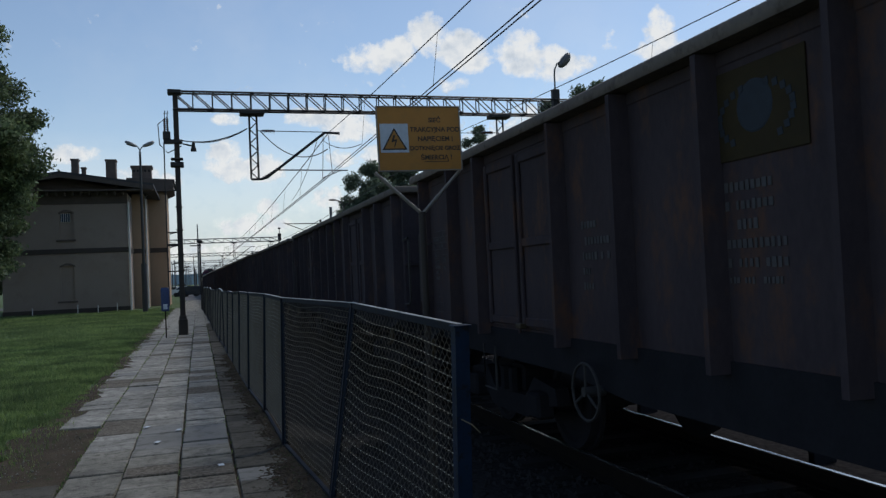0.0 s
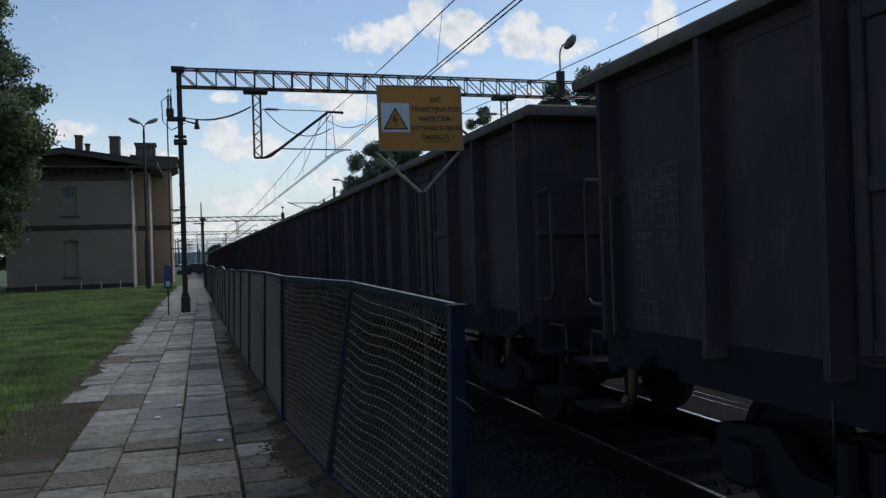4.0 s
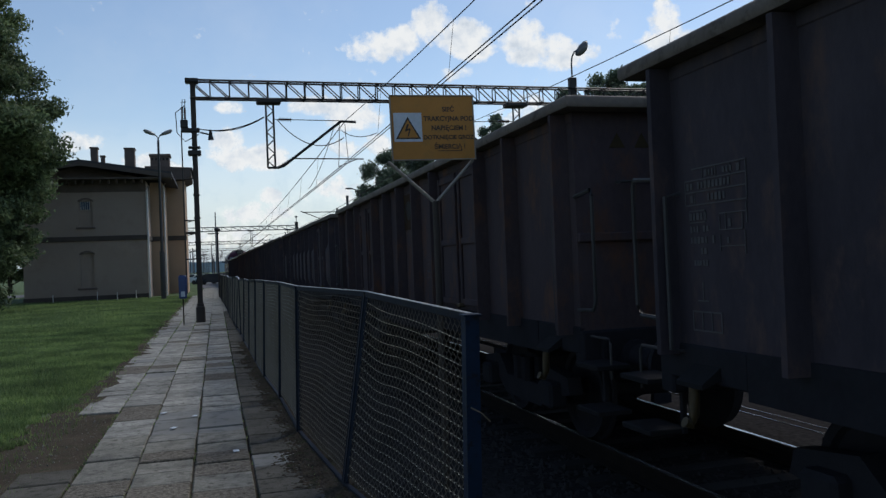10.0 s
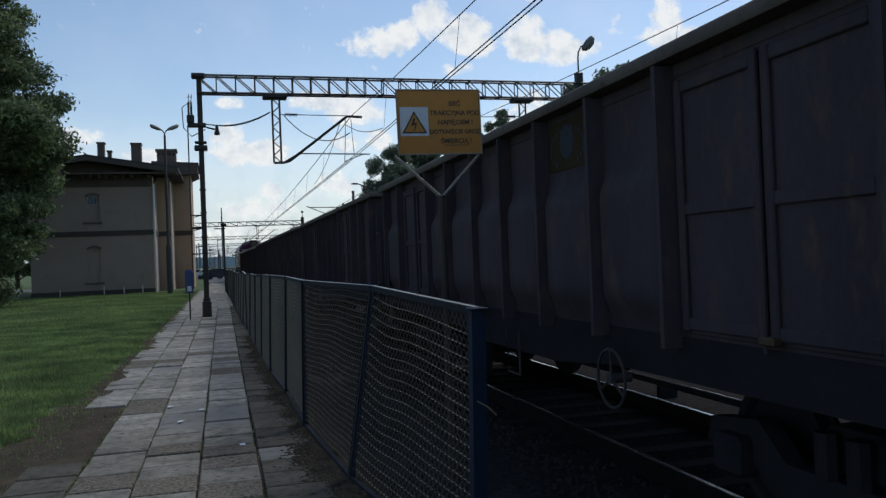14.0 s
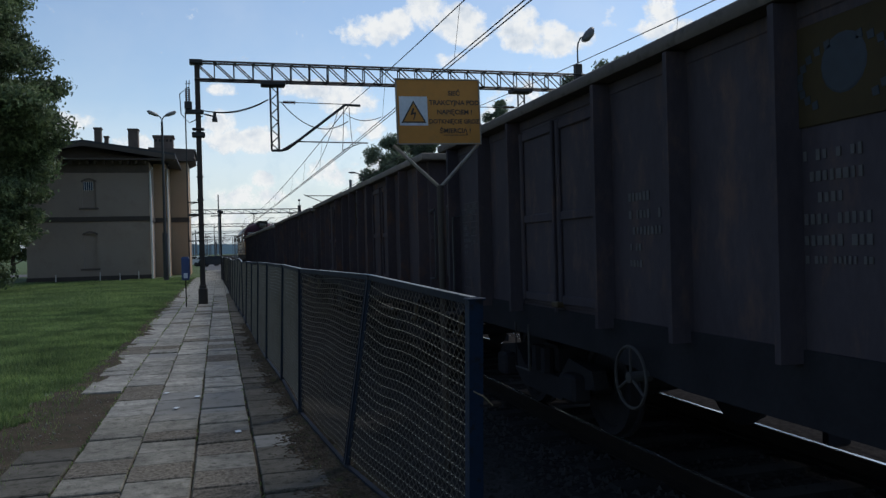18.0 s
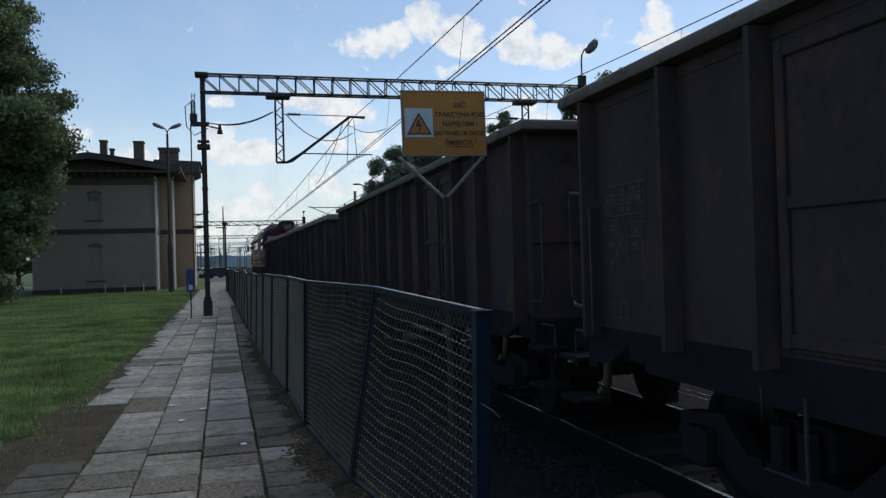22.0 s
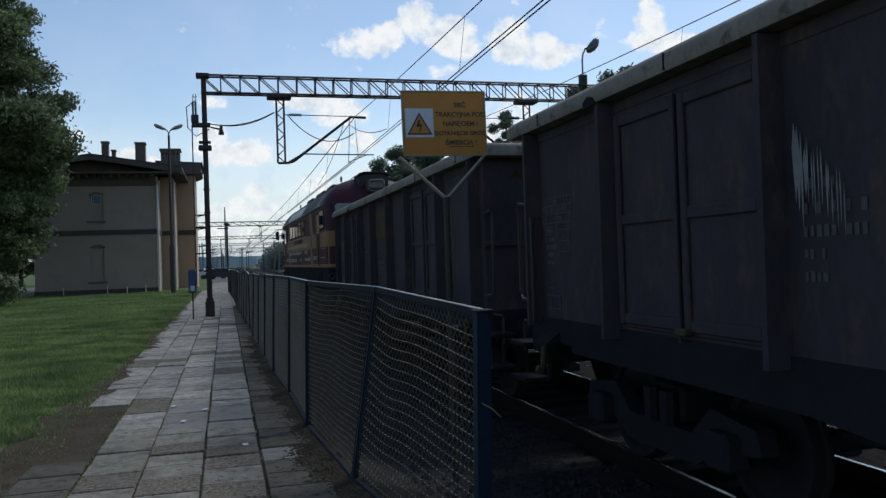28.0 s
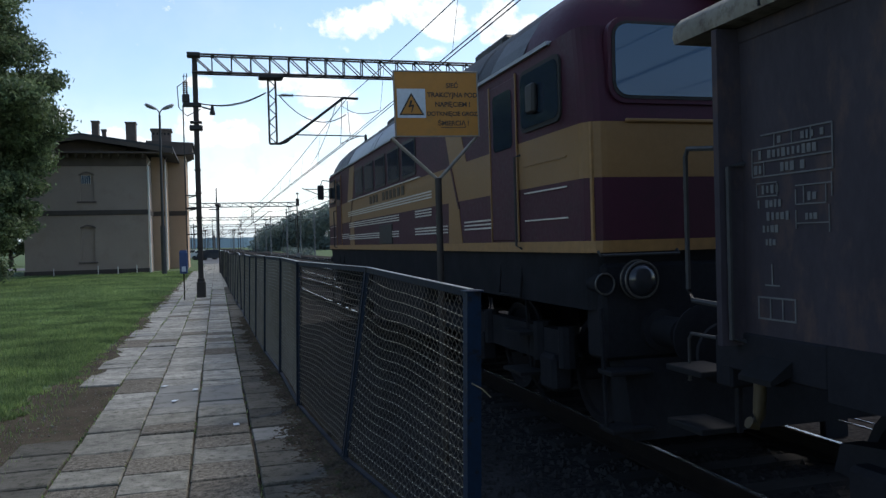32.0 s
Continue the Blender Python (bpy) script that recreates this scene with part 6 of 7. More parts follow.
sl = thing("street_lamp", "tall grey twin-arm street lamp standing in the grass", "street lamp", pose(-3.35, 55.5, 0))
part("pole", Geo().tube([(0, 0, -0.1), (0, 0, 3.2)], 0.17, 12).tube([(0, 0, 3.2), (0, 0, 10.5)], 0.10, 12, 0.07), M_LAMPPOLE, sl, "stepped steel pole", 40)
for s in (-1, 1):
    part("arm", Geo().tube([(0, 0, 10.4), (0, 0, 10.6), (s * 0.10, 0, 10.8), (s * 0.22, 0, 10.9)], 0.04, 8), M_LAMPPOLE, sl, "", 60)
    part("lamp_head", Geo().loft([[(s * (0.16 + o * 0.75), r * 0.8 * math.cos(2 * math.pi * k / 10), 10.88 + o * 0.28 + r * 0.52 * math.sin(2 * math.pi * k / 10)) for k in range(10)] for o, r in ((0, 0.06), (0.1, 0.17), (0.4, 0.26), (0.85, 0.26), (1.0, 0.07))]), M_LAMPHEAD, sl, "pale grey lamp head", 60)

sp = thing("signal_post", "slender dark station post with a flat lamp on top", "post", pose(0.18, 55.5, 0))
part("post", Geo().tube([(0, 0, -0.1), (0, 0, 4.45)], 0.055, 10), M_STEELBLK, sp)
part("lamp", Geo().disc((0, 0, 4.42), (0, 0, 1), [(0, 0.05), (0.02, 0.14), (0.1, 0.22), (0.18, 0.18), (0.22, 0.05)], 14), M_STEELBLK, sp, "flat round dark lamp", 50)
part("bracket", Geo().box(-0.62, 0.1, -0.05, 0.05, 4.22, 4.29, 0.01), M_STEELBLK, sp)

# ---- station building ----
bld = thing("station_building", "old two-storey ochre rendered station building with wide dark eaves", "building")
FY, BX0, BX1 = 62.0, -12.98, -4.76


def wall_with_holes(x0, x1, y, z0, z1, holes, thick=0.45):
    """One wall facing the camera, with openings right through it."""
    xs = sorted({x0, x1} | {q for h in holes for q in h[:2]})
    zs = sorted({z0, z1} | {q for h in holes for q in h[2:4]})
    nx, nz = len(xs), len(zs)
    v = [(x, yy, z) for yy in (y, y + thick) for z in zs for x in xs]
    at = lambda s, j, i: s * nx * nz + j * nx + i

    def full(i, j):
        if not (0 <= i < nx - 1 and 0 <= j < nz - 1):
            return False
        m = ((xs[i] + xs[i + 1]) / 2, (zs[j] + zs[j + 1]) / 2)
        return not any(h[0] < m[0] < h[1] and h[2] < m[1] < h[3] for h in holes)
    f = []
    for i in range(nx - 1):
        for j in range(nz - 1):
            if full(i, j):
                f += [tuple(at(s, j + b, i + a) for a, b in ((0, 0), (1, 0), (1, 1), (0, 1))) for s in (0, 1)]
                for di, dj, e in ((-1, 0, ((0, 0), (0, 1))), (1, 0, ((1, 0), (1, 1))), (0, -1, ((0, 0), (1, 0))), (0, 1, ((0, 1), (1, 1)))):
                    if not full(i + di, j + dj):
                        (a, b), (c, d) = e
                        f.append((at(0, j + b, i + a), at(0, j + d, i + c), at(1, j + d, i + c), at(1, j + b, i + a)))
    return Geo().add(v, f)


holes = [(-9.27, -8.37, 5.28, 7.2), (-9.27, -8.39, 0.92, 3.4)]
part("front_wall", wall_with_holes(BX0, BX1, FY, -0.2, 8.6, holes), M_WALL, bld, "plain ochre rendered gable wall")
part("side_wall", Geo().box(BX1 - 0.45, BX1, FY + 0.45, 80, -0.2, 8.6), M_WALL, bld)
part("side_wall", Geo().box(BX0, BX0 + 0.45, FY + 0.45, 80, -0.2, 8.6), M_WALL, bld)
part("back_wall", Geo().box(BX0 + 0.45, BX1 - 0.45, 79.55, 80, -0.2, 8.6), M_WALL, bld)
part("gable", Geo().prism([(BX0, 8.6), (BX1, 8.6), (BX1, 8.75), (-9.0, 9.75), (BX0, 8.75)], FY + 0.02, FY + 0.4), M_TIMBER, bld, "dark timber gable")
part("frieze", Geo().box(BX0 - 0.03, BX1 + 0.03, FY - 0.06, FY, 7.78, 8.62), M_TIMBER, bld, "dark timber frieze under the eaves")
for k in range(15):
    x = BX0 + 0.3 + k * 0.55
    part("bracket", Geo().box(x - 0.07, x + 0.07, FY - 0.75, FY - 0.06, 8.35, 8.62, 0.02), M_TIMBER, bld)
part("plinth", Geo().box(BX0 - 0.05, BX1 + 0.05, FY - 0.06, FY, -0.2, 0.35), M_BAND, bld, "dark plinth")
part("string_course", Geo().box(BX0 - 0.04, BX1 + 0.04, FY - 0.08, FY, 4.27, 4.62, 0.02), M_BAND, bld, "dark string course")
part("string_course", Geo().box(BX1 + 0.002, BX1 + 0.08, FY - 0.08, 66.4, 4.27, 4.62, 0.02), M_BAND, bld)
for zb, zt in ((5.28, 7.2), (0.92, 3.4)):
    w = part("blind_window", Geo().box(-9.27, -8.37, FY + 0.14, FY + 0.2, zb, zt), M_WALL, bld, "bricked-up window niche")
    arch = [(-9.33 + 1.02 * u, zt + 0.02 + 0.17 * math.sin(math.pi * u)) for u in [k / 8 for k in range(9)]]
    part("arch", Geo().prism(arch + [(x, z - 0.13) for x, z in arch[::-1]], FY - 0.03, FY + 0.13), M_BRICK, w, "brick window arch")
    part("sill", Geo().box(-9.5, -8.2, FY - 0.1, FY + 0.05, zb - 0.13, zb, 0.02), M_BRICK, w)
    if zb > 4:
        part("pane", Geo().box(-9.2, -8.55, FY + 0.10, FY + 0.13, 6.55, 7.1), M_CABGLASS, w, "small grey vent window")
        for k in range(5):
            part("window_bar", Geo().box(-9.15 + k * 0.14, -9.12 + k * 0.14, FY + 0.05, FY + 0.09, 6.5, 7.15), M_WHITEPIPE, w)
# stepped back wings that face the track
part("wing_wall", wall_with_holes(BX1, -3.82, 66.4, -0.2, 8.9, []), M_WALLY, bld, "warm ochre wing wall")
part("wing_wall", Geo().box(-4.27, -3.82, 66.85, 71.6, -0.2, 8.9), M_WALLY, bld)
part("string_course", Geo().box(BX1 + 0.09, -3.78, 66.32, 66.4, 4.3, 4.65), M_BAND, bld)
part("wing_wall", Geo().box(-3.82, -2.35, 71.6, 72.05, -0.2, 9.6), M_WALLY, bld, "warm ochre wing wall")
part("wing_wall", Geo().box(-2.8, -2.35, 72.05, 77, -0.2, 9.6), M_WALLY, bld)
part("string_course", Geo().box(-3.78, -2.31, 71.52, 71.6, 4.5, 4.9), M_BAND, bld)
for x, y, zt in ((BX1 + 0.10, FY - 0.1, 7.8), (-3.74, 66.3, 8.5)):
    part("downpipe", Geo().tube([(x, y, 0.0), (x, y, zt), (x + 0.1, y + 0.3, zt + 0.35)], 0.075, 10), M_WHITEPIPE, bld, "pale downpipe", 40)
# roofs
for s in (-1, 1):
    e = BX1 + 1.9 if s > 0 else BX0 - 1.9
    part("roof", Geo().prism([(-9.0, 10.02), (e, 9.10), (e, 8.92), (-9.0, 9.84)], FY - 1.1, 84), M_ROOF, bld, "low-pitched tar felt roof")
    part("fascia", Geo().prism([(-9.0, 9.86), (e + 0.02 * s, 8.93), (e + 0.02 * s, 8.62), (-9.0, 9.58)], FY - 1.14, FY - 1.09), M_TIMBER, bld, "dark timber fascia")
part("soffit", Geo().box(BX0 - 1.85, BX1 + 1.85, FY - 1.05, FY - 0.02, 8.62, 8.72), M_TIMBER, bld)
part("wing_roof", Geo().prism([(-5.4, 10.75), (-1.75, 10.60), (-1.75, 9.85), (-2.3, 9.6), (-5.4, 9.6)], 70.6, 77), M_TIMBER, bld, "dark wing roof with a deep fascia")
part("wing_gutter", Geo().box(-1.76, -1.62, 70.5, 77, 10.4, 10.58), M_ROOF, bld)
for x0, x1, y0, y1, zt in ((-8.45, -7.98, 62.5, 63.1, 11.1), (-7.96, -7.68, 64, 64.4, 10.7), (-7.3, -6.8, 70, 70.6, 10.6), (-6.25, -5.55, 63.5, 64.4, 11.2)):
    ch = part("chimney", Geo().box(x0, x1, y0, y1, 8.9, zt, 0.02), M_BRICK, bld, "sooty brick chimney")
    part("chimney_cap", Geo().box(x0 - 0.05, x1 + 0.05, y0 - 0.05, y1 + 0.05, zt - 0.1, zt + 0.02, 0.01), M_BRICK, ch)
ch = part("chimney", Geo().box(-5.05, -3.5, 72, 73.4, 10.2, 11.75, 0.03), M_BRICK, bld, "broad sooty chimney with a slotted head")
part("chimney_cap", Geo().box(-5.15, -3.4, 71.9, 73.5, 11.75, 11.95, 0.02), M_BRICK, ch)
for k in range(5):
    part("flue_slot", Geo().box(-4.95 + k * 0.3, -4.8 + k * 0.3, 71.97, 72.0, 11.4, 11.6), M_TYRE, ch)
part("wall_bracket", Geo().box(-2.35, -1.2, 71.7, 71.8, 5.0, 5.2, 0.02), M_STEELBLK, bld)
for k, x in enumerate((-10.9, -8.05, -6.75, -5.5)):
    st = solid("garden_stake", Geo().tube([(0, 0, -0.1), (0, 0, 0.55 + 0.1 * (k % 2))], 0.03, 6), M_WHITEPIPE, "pale stake stuck in the lawn by the wall", "stake", group="stakes by the wall", at=pose(x, 60.6, 0))

# ---- parked cars far along the platform ----


def car(x, y, rz, paint, label):
    c = thing("parked_car", label, "car", pose(x, y, 0.0, 0, 0, rz), "parked cars")
    body = [(-2.1, 0.3), (-2.15, 0.62), (-2.0, 0.85), (-1.25, 0.95), (-0.7, 1.42), (0.9, 1.45), (1.6, 0.98), (2.05, 0.85), (2.15, 0.6), (2.1, 0.3)]
    part("body", Geo().prism(body, -0.82, 0.82, "x"), paint, c)
    part("side_glass", Geo().prism([(-1.1, 0.97), (-0.65, 1.36), (0.85, 1.38), (1.35, 0.99)], -0.828, 0.828, "x"), M_GLASS, c)
    part("rear_glass", Geo().add([(-0.68, -1.24, 0.985), (0.68, -1.24, 0.985), (0.6, -0.77, 1.385), (-0.6, -0.77, 1.385)], [(0, 1, 2, 3)]), M_GLASS, c)
    for s in (-1, 1):
        for yy in (-1.3, 1.35):
            wh = part("wheel", Geo().disc((s * 0.70, yy, 0.31), (s, 0, 0), [(0, 0.1), (0, 0.31), (0.17, 0.31), (0.17, 0.2), (0.15, 0.05)], 16), M_TYRE, c)
            part("rim", Geo().disc((s * 0.871, yy, 0.31), (s, 0, 0), [(0, 0.19), (0.008, 0.03)], 12), M_LENS, wh)
        part("tail_light", Geo().box(s * 0.55, s * 0.8, -2.16, -2.1, 0.62, 0.8, 0.02), M_RUST, c)


car(-1.6, 118, 82, M_CARWHITE, "white parked car standing crosswise beyond the platform")
car(-4.3, 108, 5, M_CARDARK, "dark blue parked car beyond the platform")
car(-0.4, 112, 80, M_CARDARK, "dark parked car standing crosswise")
car(-3.9, 131, 84, M_CARWHITE, "white parked car standing crosswise far off")


# ---- trees ----
def leaf_cloud(centres, per, size, seed, squash=0.8):
    r = np.random.RandomState(seed)
    vs, fs = [], []
    for cx, cy, cz, rad in centres:
        k = max(8, int(per * rad * rad))
        d = r.normal(size=(k, 3))
        d /= np.linalg.norm(d, axis=1)[:, None]
        p = np.array((cx, cy, cz)) + d * (rad * r.uniform(0.3, 1.02, (k, 1)) * np.where(r.uniform(0, 1, (k, 1)) < 0.2, r.uniform(1.0, 1.35, (k, 1)), 1.0)) * np.array((1, 1, squash))
        a = r.normal(size=(k, 3))
        a /= np.linalg.norm(a, axis=1)[:, None]
        b = np.cross(a, r.normal(size=(k, 3)))
        b /= np.linalg.norm(b, axis=1)[:, None]
        s = size * r.uniform(0.55, 1.25, (k, 1))
        q = np.stack([p - a * s, p - b * s * 0.42, p + a * s * 1.1, p + b * s * 0.42], 1).reshape(-1, 3)
        o = sum(len(x) for x in vs)
        vs.append(q)
        fs.append((np.arange(k * 4) + o).reshape(-1, 4))
    return np.concatenate(vs).tolist(), np.concatenate(fs).tolist()


def tree(name, label, at, height, spread, seed, per, size, leafmat, base=0.25, lean=0.0, group="", limbs=9, boughs=()):
    t = thing(name, label, "tree", pose(*at), group)
    r = random.Random(seed)
    top = Vector((lean, 0, height * 0.72))
    tr = max(0.07, height * 0.018)
    part("trunk", Geo().tube([Vector((0, 0, -0.2)), Vector((lean * 0.2, 0.1, height * 0.25)), Vector((lean * 0.6, -0.1, height * 0.5)), top], tr * 1.3, 10, tr * 0.35), M_BARK, t, "", 60)
    cs = []
    for k in range(limbs):
        z = height * (base + (0.62 - base) * k / limbs) * 0.9 + 0.4
        a = k * 2.4 + r.uniform(-0.3, 0.3)
        u = (z / height - base) / (1 - base)
        out = spread * (0.62 + 0.38 * math.sin(math.pi * min(1, max(0.05, u + 0.25)))) * r.uniform(0.75, 1.1)
        p0 = Vector((lean * z / height, 0, z))
        p2 = p0 + Vector((math.cos(a) * out, math.sin(a) * out, height * r.uniform(0.08, 0.2)))
        p1 = p0.lerp(p2, 0.5) + Vector((0, 0, height * 0.03))
        part("limb", Geo().tube([p0, p1, p2], tr * 0.45, 6, tr * 0.1), M_BARK, t, "", 60)
        for q in range(6):
            c = p1.lerp(p2, r.uniform(0, 1.15)) + Vector((r.gauss(0, 1), r.gauss(0, 1), r.gauss(0.3, 0.9))) * spread * 0.16
            cs.append((*c, spread * r.uniform(0.15, 0.3)))
    for q in range(limbs * 3):
        u = r.random()
        a = r.uniform(0, 6.283)
        rad = spread * math.sqrt(max(0.04, 1 - (2 * u - 0.75) ** 2 / 1.6)) * r.uniform(0.2, 0.92)
        cs.append((lean + rad * math.cos(a), rad * math.sin(a), height * (base + 0.12 + (0.9 - base) * u), spread * r.uniform(0.14, 0.33)))
    # outer boughs that fill the crown out to its outline: height, reach
    for (za, ra), (zb, rb) in zip(boughs, boughs[1:]):
        for q in range(11):
            u, a, rad = r.random(), r.uniform(0, 6.283), r.uniform(0.75, 1.2)
            out = (ra + (rb - ra) * u - rad * 0.9) * r.uniform(0.9, 1.03)
            cs.append((out * math.cos(a), out * math.sin(a), za + (zb - za) * u, rad))
    v, f = leaf_cloud(cs, per, size, seed, 0.55 if leafmat == M_LEAF else 0.85)
    tagged(part("crown", raw("crown", v, f, leafmat), leafmat, t, "dense dark green leaves with gaps"), kind="stuff")
    return t


tree("maple_tree", "large dark green maple tree at the edge of the lawn", (-14.2, 44, 0), 24.0, 6.15, 3, 1000, 0.12, M_LEAF, base=0.05, limbs=20, boughs=((1.5, 5.0), (4.4, 5.9), (6.4, 6.7), (8.0, 7.4), (10.0, 7.1), (12.0, 6.8), (14.0, 6.2), (16.5, 4.6)))
rw = random.Random(12)
shrub = [(-10.9 - 0.42 * k + rw.uniform(-0.5, 0.3), 45.5 + rw.uniform(-1.2, 1.5), rw.uniform(0.2, 1.3), rw.uniform(0.9, 1.3)) for k in range(18)]
shrub += [(-10.3 - 0.5 * k + rw.uniform(-0.5, 0.4), 45 + rw.uniform(-1.5, 1.5), rw.uniform(2.4, 5.4), rw.uniform(0.9, 1.4)) for k in range(14)]
v, f = leaf_cloud(shrub, 620, 0.12, 15, 0.8)
tagged(new("shrubs", raw("shrubs", v, f, M_LEAF)), "dense dark green shrubs and low boughs under the maple", "shrubs", kind="stuff")
tree("maple_tree", "tall dark tree behind the lawn by the road", (-19.5, 56, 0), 17.5, 6.0, 5, 260, 0.2, M_LEAF, base=0.08, limbs=12)
tree("maple_tree", "dark leafy tree beside the road", (-24.6, 110, 0), 13.0, 5.0, 6, 220, 0.22, M_LEAF, base=0.05)
tree("maple_tree", "dark leafy tree beside the road", (-31.0, 113, 0), 14.0, 6, 7, 180, 0.25, M_LEAF, base=0.05)
for k, (x, y, hgt, sp_) in enumerate(((20.4, 98, 15.2, 4.2), (25.2, 101, 16.2, 4.8), (33.4, 92, 19.0, 2.8), (29.4, 62, 15.6, 2.6), (31.6, 62, 16.6, 2.8), (33.8, 62, 17.2, 3.4), (37.5, 64, 16.8, 4.4), (42.0, 52, 15.2, 3.6), (47.0, 55, 16.5, 4.2), (30.0, 118, 12.0, 5.0), (36, 140, 13, 6.5))):
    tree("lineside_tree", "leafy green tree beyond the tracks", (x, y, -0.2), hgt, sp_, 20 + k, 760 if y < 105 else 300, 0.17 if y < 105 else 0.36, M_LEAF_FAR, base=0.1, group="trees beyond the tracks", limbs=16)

# low hedge and the wooded slope far along the line
v, f = leaf_cloud([(15.5 + 0.35 * k + 1.5 * math.sin(k), 150 + k * 6, 0.1, 1.0 + 0.5 * math.sin(k * 2.3)) for k in range(28)], 130, 0.24, 61)
tagged(new("hedge", raw("hedge", v, f, M_LEAF_HAZED)), "low green bushes beside the far tracks", "bushes", kind="stuff")
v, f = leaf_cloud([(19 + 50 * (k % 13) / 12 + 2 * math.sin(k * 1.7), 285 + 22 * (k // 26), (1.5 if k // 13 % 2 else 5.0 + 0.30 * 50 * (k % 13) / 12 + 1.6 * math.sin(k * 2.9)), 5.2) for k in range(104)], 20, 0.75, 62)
tagged(new("far_wood", raw("far_wood", v, f, M_LEAF_HAZED)), "distant wooded slope along the railway", "wood", kind="stuff")
hill = Geo()
n = 60
hv = [(-900 + 2000 * k / n, 1900 + 120 * math.sin(k * 0.4), z) for z in (-1, 1) for k in range(n + 1)]
for k in range(n + 1):
    hv[n + 1 + k] = (hv[k][0], hv[k][1], 22 + 9 * noise.noise((k * 0.35, 0, 0)) + 5 * noise.noise((k * 1.3, 4, 0)))
hill.add(hv, [(k, k + 1, n + 2 + k, n + 1 + k) for k in range(n)])
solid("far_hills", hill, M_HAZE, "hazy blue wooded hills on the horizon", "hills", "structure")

# distant posts and masts among the far tracks
rp = random.Random(9)
for k in range(44):
    y = rp.uniform(110, 420)
    x = rp.choice((-3.5, -0.9, 6.6, 11.2, 15.5, -6.5)) + rp.uniform(-0.4, 0.4)
    hgt = rp.uniform(5.5, 9.5)
    m = thing("far_mast", "thin dark mast among the distant tracks", "mast", pose(x, y, -0.2), "distant line masts")
    part("pole", Geo().tube([(0, 0, 0), (0, 0, hgt)], 0.13, 6, 0.09), M_GREYSTEEL if k % 3 else M_MAST, m)
    part("crossarm", Geo().bar((-0.2, 0, hgt - 0.6), (1.6, 0, hgt - 0.2), 0.09), M_MAST, m)
tall = thing("radio_mast", "tall slender pale lattice mast far along the line", "mast", pose(0.24, 190, -0.2))
part("pole", Geo().tube([(0, 0, 0), (0, 0, 11), (0, 0, 15.4)], 0.22, 6, 0.12), M_LAMPGREY, tall)

# ---- grass blades, ballast stones ----
r = np.random.RandomState(2)


def lawn(name, K, y0, y1, power, material, label, hmin, hmax):
    yy = y0 + (y1 - y0) * r.uniform(0, 1, K) ** power
    xx = -1.6 - (np.maximum(1.3 + yy * 0.30, 3.0)) * r.uniform(0, 1, K) ** 1.1
    patchy = np.array([noise.noise((a * 0.5, b * 0.35, 0)) for a, b in zip(xx, yy)])
    ragged = np.array([noise.noise((a * 3.1, b * 2.7, 5)) for a, b in zip(xx, yy)])
    edge = (-1.78 - xx) + 0.2 * patchy + 0.34 * ragged - np.where((yy > 7) & (yy < 11.3), 0.42, 0.05)
    keep = (edge > 0) | (r.uniform(0, 1, K) < 0.09)
    if y1 > 50:
        keep &= yy < 61.5
    xx, yy, patchy = xx[keep], yy[keep], patchy[keep]
    K = len(xx)
    ang, hh = r.uniform(0, 6.283, K), r.uniform(hmin, hmax, K) * (1 + 0.7 * patchy)
    ww = 0.0022 + 0.0006 * np.maximum(yy, 0)
    dx, dy = np.cos(ang), np.sin(ang)
    z0 = np.array([ground_height(a, b) for a, b in zip(xx, yy)]) - 0.01
    tip = r.normal(0, 0.35, (K, 2)) * hh[:, None]
    gv = np.stack([np.stack([xx - dx * ww, yy - dy * ww, z0], 1), np.stack([xx + dx * ww, yy + dy * ww, z0], 1), np.stack([xx + tip[:, 0], yy + tip[:, 1], z0 + hh + 0.012], 1)], 1).reshape(-1, 3)
    tagged(new(name, raw(name, gv.tolist(), np.arange(3 * K).reshape(-1, 3).tolist(), material)), label, "grass", kind="stuff")


lawn("grass", 190000, 4.5, 31, 1.5, M_BLADE, "short deep green lawn grass with worn patches", 0.03, 0.075)
lawn("sunny_grass", 70000, 29, 62, 1.0, M_BLADE_FAR, "green grass before the building, toned as if in sun", 0.045, 0.10)

lawn("back_grass", 26000, -11, 6, 1.0, M_BLADE, "short green lawn grass beside the platform", 0.03, 0.075)

K = 1500
yy = 4.5 + 12 * r.uniform(0, 1, K)
xx = r.uniform(-2.15, -1.3, K)
ok = ~((xx > -1.75) & ((yy > 10.9) | (yy < 8.2)))
xx, yy = xx[ok], yy[ok]
K = len(xx)
sz = r.uniform(0.003, 0.011, K)
oct_ = np.array([(1, 0, 0), (-1, 0, 0), (0, 1, 0), (0, -1, 0), (0, 0, 1), (0, 0, -1)])
fo = np.array([(0, 2, 4), (2, 1, 4), (1, 3, 4), (3, 0, 4), (2, 0, 5), (1, 2, 5), (3, 1, 5), (0, 3, 5)])
sv = (oct_[None] * r.uniform(0.6, 1.2, (K, 6, 1)) + r.normal(0, 0.18, (K, 6, 3))) * sz[:, None, None] + np.stack([xx, yy, np.full(K, 0.002)], 1)[:, None]
tagged(new("gravel", raw("gravel", sv.reshape(-1, 3).tolist(), (fo[None] + 6 * np.arange(K)[:, None, None]).reshape(-1, 3).tolist(), M_SLAB)), "scattered small gravel on the bare soil", "gravel", kind="stuff")

